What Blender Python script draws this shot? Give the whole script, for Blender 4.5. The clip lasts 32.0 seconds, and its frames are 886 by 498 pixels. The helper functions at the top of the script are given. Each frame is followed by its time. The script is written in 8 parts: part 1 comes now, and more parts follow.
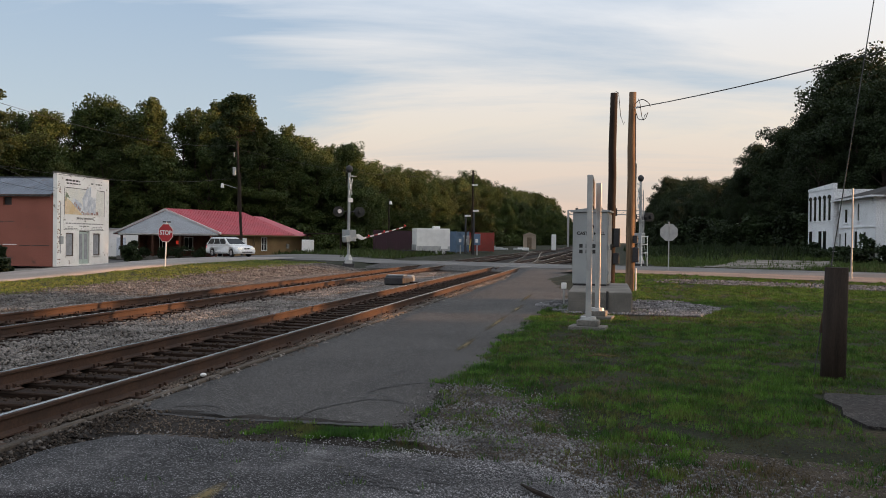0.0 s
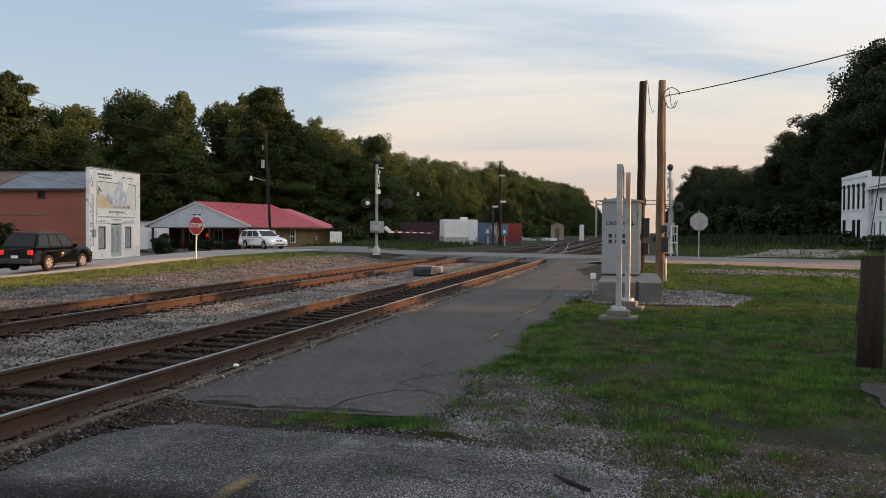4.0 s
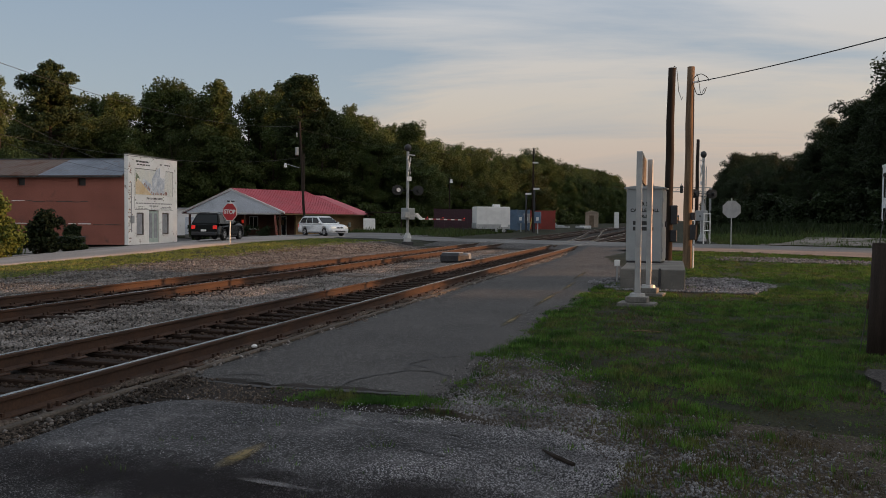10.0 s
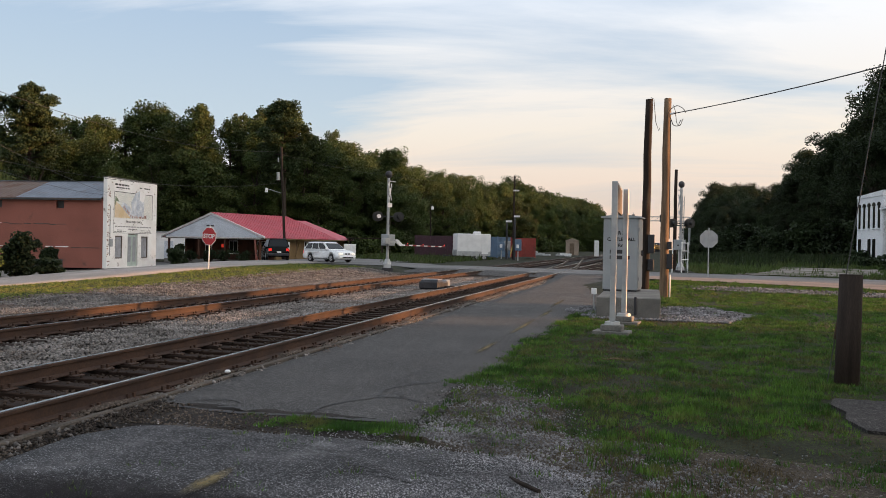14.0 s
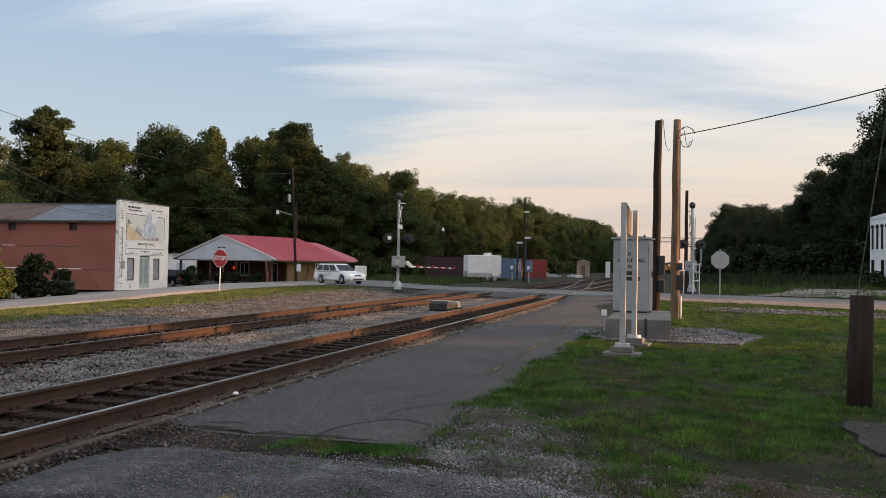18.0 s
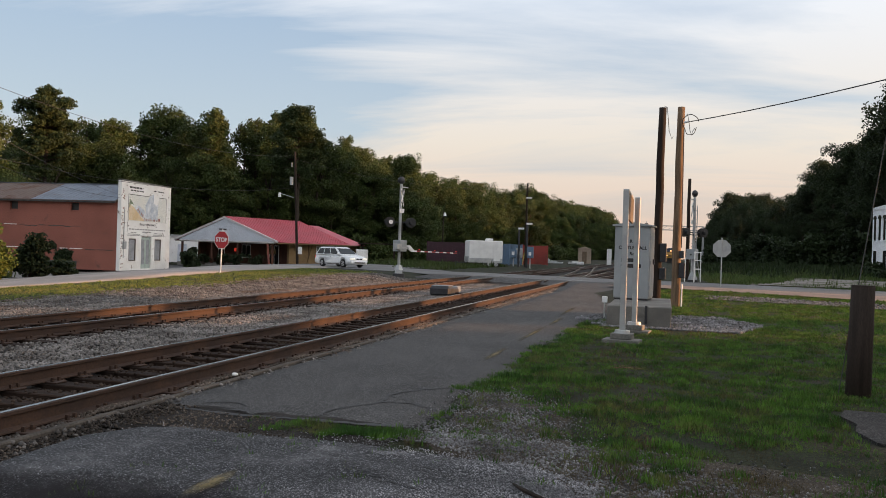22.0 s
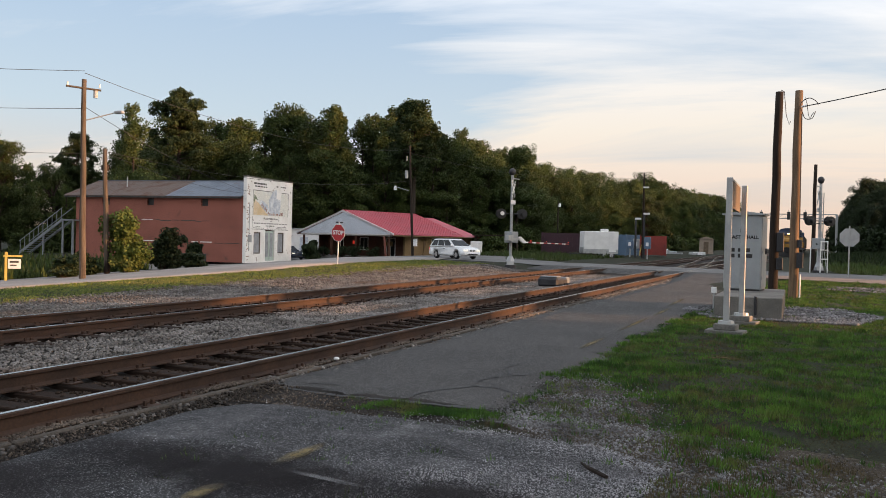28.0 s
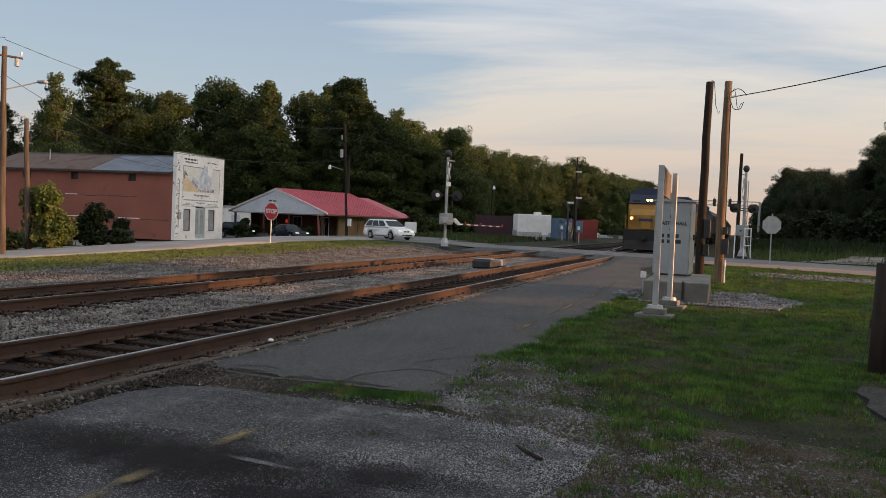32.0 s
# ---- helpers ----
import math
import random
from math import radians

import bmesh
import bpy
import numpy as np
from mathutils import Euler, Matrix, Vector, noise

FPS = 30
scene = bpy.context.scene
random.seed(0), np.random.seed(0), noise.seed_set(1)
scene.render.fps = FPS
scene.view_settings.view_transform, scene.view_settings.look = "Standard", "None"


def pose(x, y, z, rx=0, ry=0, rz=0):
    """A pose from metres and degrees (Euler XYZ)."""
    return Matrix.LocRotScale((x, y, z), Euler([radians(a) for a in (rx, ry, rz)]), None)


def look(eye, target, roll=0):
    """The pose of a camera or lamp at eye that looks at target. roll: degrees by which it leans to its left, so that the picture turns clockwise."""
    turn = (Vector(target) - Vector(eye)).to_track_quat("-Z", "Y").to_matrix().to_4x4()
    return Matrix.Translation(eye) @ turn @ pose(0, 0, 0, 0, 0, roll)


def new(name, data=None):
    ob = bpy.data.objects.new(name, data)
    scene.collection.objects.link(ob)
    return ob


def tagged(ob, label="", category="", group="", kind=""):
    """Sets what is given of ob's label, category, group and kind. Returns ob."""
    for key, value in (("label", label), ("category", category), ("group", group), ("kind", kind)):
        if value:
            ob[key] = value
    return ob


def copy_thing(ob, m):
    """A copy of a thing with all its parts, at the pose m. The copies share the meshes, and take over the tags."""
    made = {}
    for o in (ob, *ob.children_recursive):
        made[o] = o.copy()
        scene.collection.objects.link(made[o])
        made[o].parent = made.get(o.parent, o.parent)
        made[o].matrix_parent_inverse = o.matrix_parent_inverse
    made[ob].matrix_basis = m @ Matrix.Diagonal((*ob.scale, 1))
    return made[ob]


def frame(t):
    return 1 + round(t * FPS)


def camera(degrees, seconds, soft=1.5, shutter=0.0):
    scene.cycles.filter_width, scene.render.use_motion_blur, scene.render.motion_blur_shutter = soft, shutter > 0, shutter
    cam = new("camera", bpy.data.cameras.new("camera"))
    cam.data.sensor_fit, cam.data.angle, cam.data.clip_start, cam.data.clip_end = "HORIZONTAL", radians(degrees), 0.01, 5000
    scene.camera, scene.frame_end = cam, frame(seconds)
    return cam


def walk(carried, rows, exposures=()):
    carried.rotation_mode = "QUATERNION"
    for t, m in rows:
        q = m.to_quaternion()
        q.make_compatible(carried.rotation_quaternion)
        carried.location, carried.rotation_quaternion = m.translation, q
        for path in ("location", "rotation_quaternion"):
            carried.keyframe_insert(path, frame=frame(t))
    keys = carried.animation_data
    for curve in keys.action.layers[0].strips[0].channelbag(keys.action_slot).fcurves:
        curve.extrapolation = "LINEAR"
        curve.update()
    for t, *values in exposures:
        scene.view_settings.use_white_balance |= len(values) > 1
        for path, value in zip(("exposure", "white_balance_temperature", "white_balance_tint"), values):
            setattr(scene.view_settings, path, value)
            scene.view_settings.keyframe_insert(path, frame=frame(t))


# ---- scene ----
cam = camera(55.9, 32.0, soft=0.9)
PATH = [
    (0, (-0.928, 0.119, 1.648), (-1.313, 2.082, 1.628), 0.7),
    (0.5, (-0.93, 0.105, 1.649), (-1.335, 2.063, 1.642), 0.5),
    (1, (-0.936, 0.113, 1.648), (-1.346, 2.071, 1.645), 0.5),
    (1.5, (-0.948, 0.124, 1.643), (-1.38, 2.077, 1.627), 0.8),
    (2, (-0.958, 0.122, 1.642), (-1.431, 2.064, 1.607), 0.9),
    (2.5, (-0.961, 0.127, 1.637), (-1.44, 2.069, 1.606), 0.8),
    (4.5, (-0.949, 0.116, 1.641), (-1.358, 2.074, 1.591), -0.2),
    (5, (-0.93, 0.112, 1.642), (-1.273, 2.081, 1.583), -0.1),
    (5.5, (-0.926, 0.102, 1.637), (-1.256, 2.073, 1.581), 0.1),
    (6, (-0.931, 0.095, 1.636), (-1.265, 2.066, 1.596), 0.3),
    (6.5, (-0.926, 0.086, 1.633), (-1.214, 2.064, 1.595), 0.8),
    (7, (-0.916, 0.062, 1.616), (-1.168, 2.045, 1.535), 0.8),
    (7.5, (-0.886, 0.055, 1.593), (-1.145, 2.032, 1.439), 1.1),
    (8, (-0.801, 0.049, 1.591), (-1.127, 2.007, 1.351), 2.8),
    (8.5, (-0.634, 0.035, 1.612), (-1.087, 1.969, 1.378), 3.8),
    (9, (-0.565, 0.035, 1.621), (-1.146, 1.945, 1.499), 1.3),
    (9.5, (-0.575, 0.009, 1.624), (-1.156, 1.922, 1.555), 0.2),
    (10, (-0.626, -0.051, 1.628), (-1.156, 1.876, 1.555), 0.5),
    (10.5, (-0.634, -0.096, 1.62), (-1.104, 1.846, 1.535), 1.0),
    (11, (-0.61, -0.126, 1.617), (-1.028, 1.828, 1.526), 1.4),
    (11.5, (-0.597, -0.123, 1.612), (-1.013, 1.831, 1.521), 1.9),
    (12, (-0.543, -0.116, 1.623), (-1.01, 1.827, 1.547), 2.1),
    (12.5, (-0.529, -0.113, 1.639), (-1.018, 1.825, 1.599), 1.6),
    (13, (-0.521, -0.132, 1.648), (-1.011, 1.807, 1.661), 1.3),
    (13.5, (-0.525, -0.124, 1.641), (-1.009, 1.816, 1.664), 1.2),
    (14, (-0.526, -0.112, 1.64), (-1.014, 1.828, 1.631), 1.1),
    (14.5, (-0.531, -0.113, 1.639), (-1.056, 1.816, 1.62), 0.7),
    (16.5, (-0.516, -0.118, 1.635), (-0.997, 1.823, 1.673), 0.9),
    (17, (-0.502, -0.111, 1.634), (-0.975, 1.832, 1.661), 1.2),
    (17.5, (-0.494, -0.089, 1.637), (-0.984, 1.85, 1.659), 1.1),
    (18, (-0.488, -0.11, 1.641), (-1.002, 1.822, 1.683), 1.0),
    (18.5, (-0.503, -0.104, 1.641), (-1.018, 1.828, 1.677), 1.4),
    (19, (-0.499, -0.093, 1.64), (-0.991, 1.845, 1.663), 1.9),
    (19.5, (-0.5, -0.097, 1.639), (-0.998, 1.84, 1.652), 1.9),
    (20, (-0.502, -0.093, 1.643), (-1.02, 1.839, 1.641), 2.1),
    (20.5, (-0.508, -0.095, 1.638), (-1.04, 1.833, 1.635), 2.2),
    (21, (-0.507, -0.093, 1.636), (-1.044, 1.833, 1.638), 2.1),
    (21.5, (-0.499, -0.09, 1.641), (-1.027, 1.839, 1.643), 2.0),
    (22, (-0.486, -0.085, 1.629), (-1.003, 1.847, 1.635), 1.8),
    (22.5, (-0.469, -0.089, 1.629), (-0.978, 1.846, 1.633), 2.0),
    (23, (-0.455, -0.089, 1.626), (-0.994, 1.837, 1.629), 1.6),
    (23.5, (-0.447, -0.093, 1.621), (-1.021, 1.822, 1.625), 0.9),
    (24, (-0.416, -0.094, 1.617), (-1.032, 1.809, 1.602), 0.9),
    (24.5, (-0.402, -0.095, 1.612), (-1.069, 1.79, 1.57), 0.8),
    (26.5, (-0.326, -0.364, 1.62), (-0.993, 1.522, 1.584), -0.3),
    (27, (-0.198, -0.348, 1.642), (-0.882, 1.531, 1.648), 1.4),
    (27.5, (-0.064, -0.367, 1.643), (-0.818, 1.486, 1.651), 2.6),
    (28, (-0.062, -0.324, 1.629), (-0.843, 1.517, 1.607), 1.4),
    (28.5, (-0.095, -0.321, 1.628), (-0.834, 1.537, 1.606), 1.2),
    (29, (-0.112, -0.323, 1.631), (-0.815, 1.549, 1.599), 1.7),
    (29.5, (-0.114, -0.324, 1.639), (-0.773, 1.565, 1.625), 2.3),
    (30, (-0.117, -0.336, 1.646), (-0.756, 1.559, 1.641), 2.3),
    (30.5, (-0.112, -0.356, 1.646), (-0.722, 1.548, 1.637), 2.1),
    (31, (-0.121, -0.33, 1.649), (-0.698, 1.585, 1.637), 2.0),
    (31.5, (-0.119, -0.328, 1.646), (-0.718, 1.58, 1.609), 2.2),
    (32, (-0.108, -0.338, 1.651), (-0.739, 1.559, 1.588), 2.4),
]
EXPOSURES = [(0, -0.1), (2, -0.1), (5, -0.05), (6, -0.06), (7, -0.04), (7.6, 0.1), (8, 0.42), (8.5, 0.85), (9, 0.46), (9.4, 0.05), (10, -0.58), (10.5, -0.35), (11, -0.03), (13, 0.0), (14, 0.08), (18, -0.04), (20, -0.05), (23, 0.0), (24, 0.12), (26.5, 0.0), (27, -0.01), (28, 0.12), (29, -0.05), (30, -0.02), (31, -0.05), (32, -0.25)]
walk(cam, [(t, look(eye, target, roll)) for t, eye, target, roll in PATH], EXPOSURES)

# ---- world and sun ----
SUN_TO = Vector((0.97, 0.15, 0.11)).normalized()
world = bpy.data.worlds.new("evening_sky")
scene.world = world
world.use_nodes = True


def sky_nodes():
    nt = world.node_tree
    N, L = nt.nodes, nt.links
    N.clear()
    out = N.new("ShaderNodeOutputWorld")
    bg = N.new("ShaderNodeBackground")
    L.new(bg.outputs[0], out.inputs[0])
    sky = N.new("ShaderNodeTexSky")
    sky.sky_type = "NISHITA"
    sky.sun_disc = False
    sky.sun_elevation = radians(6.5)
    sky.sun_rotation = math.atan2(SUN_TO.x, SUN_TO.y)
    sky.air_density, sky.dust_density, sky.ozone_density = 1.0, 2.0, 1.5
    amp = N.new("ShaderNodeVectorMath")
    amp.operation = "SCALE"
    L.new(sky.outputs[0], amp.inputs[0])
    amp.inputs["Scale"].default_value = 0.12
    tc = N.new("ShaderNodeTexCoord")
    sep = N.new("ShaderNodeSeparateXYZ")
    L.new(tc.outputs["Generated"], sep.inputs[0])

    def math_node(op, a, b=None, c=None):
        n = N.new("ShaderNodeMath")
        n.operation = op
        for i, v in enumerate((a, b, c)):
            if v is None:
                continue
            if isinstance(v, (int, float)):
                n.inputs[i].default_value = v
            else:
                L.new(v, n.inputs[i])
        return n.outputs[0]

    # cloud sheet seen in perspective: divide by height
    h = math_node("ADD", math_node("MAXIMUM", sep.outputs["Z"], 0.0), 0.10)
    px = math_node("DIVIDE", sep.outputs["X"], h)
    py = math_node("DIVIDE", sep.outputs["Y"], h)
    comb = N.new("ShaderNodeCombineXYZ")
    L.new(px, comb.inputs[0])
    L.new(py, comb.inputs[1])
    mapn = N.new("ShaderNodeMapping")
    mapn.inputs["Rotation"].default_value = (0, 0, radians(SKY_TURN))
    mapn.inputs["Scale"].default_value = (0.35, 0.95, 1)
    mapn.inputs["Location"].default_value = SKY_SHIFT
    L.new(comb.outputs[0], mapn.inputs[0])
    n1 = N.new("ShaderNodeTexNoise")
    n1.inputs["Scale"].default_value = 0.7
    n1.inputs["Detail"].default_value = 8
    n1.inputs["Roughness"].default_value = 0.58
    n1.inputs["Distortion"].default_value = 0.9
    L.new(mapn.outputs[0], n1.inputs["Vector"])
    # the sheet is open in a clear gap towards the west and closed elsewhere
    yy = math_node("MAXIMUM", sep.outputs["Y"], 0.05)
    u = math_node("ADD", math_node("DIVIDE", sep.outputs["X"], yy), math_node("MULTIPLY_ADD", n1.outputs["Fac"], 0.30, -0.15))
    v = math_node("ADD", math_node("DIVIDE", sep.outputs["Z"], yy), math_node("MULTIPLY_ADD", n1.outputs["Fac"], 0.16, -0.08))
    west = N.new("ShaderNodeMapRange")
    west.inputs["From Min"].default_value, west.inputs["From Max"].default_value = -0.28, -0.52
    L.new(u, west.inputs["Value"])
    low = N.new("ShaderNodeMapRange")
    low.inputs["From Min"].default_value, low.inputs["From Max"].default_value = 0.05, -0.05
    L.new(math_node("ADD", v, math_node("MULTIPLY_ADD", u, 0.30, -0.155)), low.inputs["Value"])
    gap = math_node("MULTIPLY", west.outputs[0], low.outputs[0])
    dens = math_node("ADD", n1.outputs["Fac"], math_node("MULTIPLY_ADD", gap, -0.21, 0.05))
    ramp = N.new("ShaderNodeValToRGB")
    e = ramp.color_ramp.elements
    e[0].position, e[0].color = 0.34, (0, 0, 0, 1)
    e[1].position, e[1].color = 0.60, (1, 1, 1, 1)
    L.new(dens, ramp.inputs[0])
    # colour of the cloud by height: cream low, white higher
    hr = N.new("ShaderNodeValToRGB")
    hr.color_ramp.elements[0].position, hr.color_ramp.elements[0].color = 0.0, (0.64, 0.46, 0.36, 1)
    hr.color_ramp.elements[1].position, hr.color_ramp.elements[1].color = 0.30, (0.72, 0.765, 0.83, 1)
    mid = hr.color_ramp.elements.new(0.13)
    mid.color = (0.71, 0.645, 0.565, 1)
    L.new(sep.outputs["Z"], hr.inputs[0])
    # clear sky by height
    cr = N.new("ShaderNodeValToRGB")
    cr.color_ramp.elements[0].position, cr.color_ramp.elements[0].color = 0.0, (0.78, 0.58, 0.45, 1)
    cr.color_ramp.elements[1].position, cr.color_ramp.elements[1].color = 0.32, (0.37, 0.50, 0.69, 1)
    cm = cr.color_ramp.elements.new(0.14)
    cm.color = (0.52, 0.61, 0.70, 1)
    L.new(sep.outputs["Z"], cr.inputs[0])
    mix0 = N.new("ShaderNodeMix")
    mix0.data_type = "RGBA"
    mix0.inputs["Factor"].default_value = 0.75
    L.new(amp.outputs[0], mix0.inputs["A"])
    L.new(cr.outputs[0], mix0.inputs["B"])
    mix = N.new("ShaderNodeMix")
    mix.data_type = "RGBA"
    L.new(ramp.outputs[0], mix.inputs["Factor"])
    L.new(mix0.outputs["Result"], mix.inputs["A"])
    L.new(hr.outputs[0], mix.inputs["B"])
    # glow of the low sun round its place in the sky
    dt = N.new("ShaderNodeVectorMath")
    dt.operation = "DOT_PRODUCT"
    L.new(tc.outputs["Generated"], dt.inputs[0])
    dt.inputs[1].default_value = SUN_TO
    gl = math_node("MULTIPLY", math_node("POWER", math_node("MAXIMUM", dt.outputs["Value"], 0.0), 4.5), 1.65)
    gv = N.new("ShaderNodeVectorMath")
    gv.operation = "SCALE"
    gv.inputs[0].default_value = (1.0, 0.80, 0.60)
    L.new(gl, gv.inputs["Scale"])
    ad = N.new("ShaderNodeVectorMath")
    L.new(mix.outputs["Result"], ad.inputs[0])
    L.new(gv.outputs[0], ad.inputs[1])
    L.new(ad.outputs[0], bg.inputs["Color"])
    bg.inputs["Strength"].default_value = 1.24


SKY_TURN = 20
SKY_SHIFT = (0.0, 0.0, 0.0)
sky_nodes()
sun_data = bpy.data.lights.new("sun", "SUN")
sun_data.energy = 8.0
sun_data.angle = radians(0.6)
sun_data.color = (1.0, 0.50, 0.22)
sun = new("sun", sun_data)
sun.matrix_world = look(SUN_TO * 100, (0, 0, 0))


# ---- materials ----
def material(name, base, second=None, scale=4.0, fine=60.0, rough=0.8, metal=0.0, bump=0.3, contrast=(0.4, 0.62), third=None, third_cut=(0.58, 0.66),
             third_scale=1.2, per_piece=0.0, space="Object", stretch=(1, 1, 1), emit=None, dist=0.01, grit=(0.72, 1.25)):
    """A surface of two mixed colours at a large scale, grain at a fine one, an optional third colour in patches, and relief."""
    m = bpy.data.materials.new(name)
    m.use_nodes = True
    nt = m.node_tree
    N, L = nt.nodes, nt.links
    b = N["Principled BSDF"]
    b.inputs["Roughness"].default_value, b.inputs["Metallic"].default_value = rough, metal
    if rough >= 0.85:
        b.inputs["Specular IOR Level"].default_value = 0.2
    tc = N.new("ShaderNodeTexCoord")
    mp = N.new("ShaderNodeMapping")
    mp.inputs["Scale"].default_value = stretch
    L.new(tc.outputs[space], mp.inputs[0])
    n1 = N.new("ShaderNodeTexNoise")
    n1.inputs["Scale"].default_value, n1.inputs["Detail"].default_value = scale, 5
    n2 = N.new("ShaderNodeTexNoise")
    n2.inputs["Scale"].default_value, n2.inputs["Detail"].default_value = fine, 3
    for n in (n1, n2):
        L.new(mp.outputs[0], n.inputs["Vector"])
    second = second or tuple(c * 0.7 for c in base)
    r = N.new("ShaderNodeValToRGB")
    r.color_ramp.elements[0].position, r.color_ramp.elements[0].color = contrast[0], (*base, 1)
    r.color_ramp.elements[1].position, r.color_ramp.elements[1].color = contrast[1], (*second, 1)
    L.new(n1.outputs["Fac"], r.inputs[0])
    col = r.outputs[0]
    if third:
        n3 = N.new("ShaderNodeTexNoise")
        n3.inputs["Scale"].default_value, n3.inputs["Detail"].default_value = third_scale, 7
        n3.inputs["Roughness"].default_value = 0.65
        L.new(mp.outputs[0], n3.inputs["Vector"])
        r3 = N.new("ShaderNodeValToRGB")
        r3.color_ramp.elements[0].position, r3.color_ramp.elements[0].color = third_cut[0], (0, 0, 0, 1)
        r3.color_ramp.elements[1].position, r3.color_ramp.elements[1].color = third_cut[1], (1, 1, 1, 1)
        L.new(n3.outputs["Fac"], r3.inputs[0])
        mx = N.new("ShaderNodeMix")
        mx.data_type = "RGBA"
        L.new(r3.outputs[0], mx.inputs["Factor"])
        L.new(col, mx.inputs["A"])
        mx.inputs["B"].default_value = (*third, 1)
        col = mx.outputs["Result"]
    grain = N.new("ShaderNodeMapRange")
    grain.inputs["From Min"].default_value, grain.inputs["From Max"].default_value = 0.3, 0.7
    grain.inputs["To Min"].default_value, grain.inputs["To Max"].default_value = grit
    L.new(n2.outputs["Fac"], grain.inputs["Value"])
    val = grain.outputs[0]
    if per_piece:
        oi = N.new("ShaderNodeObjectInfo")
        gi = N.new("ShaderNodeNewGeometry")
        add = N.new("ShaderNodeMath")
        add.operation = "ADD"
        L.new(oi.outputs["Random"], add.inputs[0])
        L.new(gi.outputs["Random Per Island"], add.inputs[1])
        pr = N.new("ShaderNodeMapRange")
        pr.inputs["From Min"].default_value, pr.inputs["From Max"].default_value = 0.2, 1.8
        pr.inputs["To Min"].default_value, pr.inputs["To Max"].default_value = 1 - per_piece, 1 + per_piece
        L.new(add.outputs[0], pr.inputs["Value"])
        mu = N.new("ShaderNodeMath")
        mu.operation = "MULTIPLY"
        L.new(val, mu.inputs[0])
        L.new(pr.outputs[0], mu.inputs[1])
        val = mu.outputs[0]
    sc = N.new("ShaderNodeVectorMath")
    sc.operation = "SCALE"
    L.new(col, sc.inputs[0])
    L.new(val, sc.inputs["Scale"])
    L.new(sc.outputs[0], b.inputs["Base Color"])
    if bump:
        bp = N.new("ShaderNodeBump")
        bp.inputs["Strength"].default_value, bp.inputs["Distance"].default_value = bump, dist
        L.new(n2.outputs["Fac"], bp.inputs["Height"])
        L.new(bp.outputs[0], b.inputs["Normal"])
    if emit:
        b.inputs["Emission Color"].default_value = (*emit[0], 1)
        b.inputs["Emission Strength"].default_value = emit[1]
    return m


def glass(name, tint=(0.02, 0.025, 0.03), rough=0.05):
    m = bpy.data.materials.new(name)
    m.use_nodes = True
    b = m.node_tree.nodes["Principled BSDF"]
    b.inputs["Base Color"].default_value = (*tint, 1)
    b.inputs["Roughness"].default_value = rough
    b.inputs["IOR"].default_value = 1.5
    return m


def leaf_material(name, base, second, third, grade=1.0, vary=0.42):
    m = material(name, base, second, scale=0.35 * grade, fine=9.0, rough=0.65, bump=0, contrast=(0.40, 0.60), per_piece=vary, third=third, third_scale=0.25 * grade, third_cut=(0.5, 0.7))
    b = m.node_tree.nodes["Principled BSDF"]
    b.inputs["Specular IOR Level"].default_value = 0.25
    N, L = m.node_tree.nodes, m.node_tree.links
    tr = N.new("ShaderNodeBsdfTranslucent")
    mx = N.new("ShaderNodeMixShader")
    mx.inputs[0].default_value = 0.22
    L.new(b.inputs["Base Color"].links[0].from_socket, tr.inputs["Color"])
    L.new(b.outputs[0], mx.inputs[1])
    L.new(tr.outputs[0], mx.inputs[2])
    L.new(mx.outputs[0], N["Material Output"].inputs[0])
    return m


def ragged(name, base, second, rough=0.7, edge=(0.25, 0.5), scale=6.0, cover=0.9):
    """A thin stain or worn paint that fades out in a ragged edge towards the rim of its own patch."""
    m = material(name, base, second, 2.5, 60, rough, bump=0.2)
    N, L = m.node_tree.nodes, m.node_tree.links
    tc = N.new("ShaderNodeTexCoord")
    sub = N.new("ShaderNodeVectorMath")
    sub.operation = "SUBTRACT"
    sub.inputs[1].default_value = (0.5, 0.5, 0.0)
    L.new(tc.outputs["Generated"], sub.inputs[0])
    flat = N.new("ShaderNodeVectorMath")
    flat.operation = "MULTIPLY"
    flat.inputs[1].default_value = (1, 1, 0)
    L.new(sub.outputs[0], flat.inputs[0])
    ln = N.new("ShaderNodeVectorMath")
    ln.operation = "LENGTH"
    L.new(flat.outputs[0], ln.inputs[0])
    no = N.new("ShaderNodeTexNoise")
    no.inputs["Scale"].default_value, no.inputs["Detail"].default_value, no.inputs["Roughness"].default_value = scale, 8, 0.7
    L.new(tc.outputs["Object"], no.inputs["Vector"])
    ad = N.new("ShaderNodeMath")
    ad.operation = "MULTIPLY_ADD"
    ad.inputs[1].default_value, ad.inputs[2].default_value = 0.7, -0.35
    L.new(no.outputs["Fac"], ad.inputs[0])
    su = N.new("ShaderNodeMath")
    su.operation = "ADD"
    L.new(ln.outputs["Value"], su.inputs[0])
    L.new(ad.outputs[0], su.inputs[1])
    mr = N.new("ShaderNodeMapRange")
    mr.inputs["From Min"].default_value, mr.inputs["From Max"].default_value = edge
    mr.inputs["To Min"].default_value, mr.inputs["To Max"].default_value = cover, 0.0
    L.new(su.outputs[0], mr.inputs["Value"])
    L.new(mr.outputs[0], N["Principled BSDF"].inputs["Alpha"])
    return m


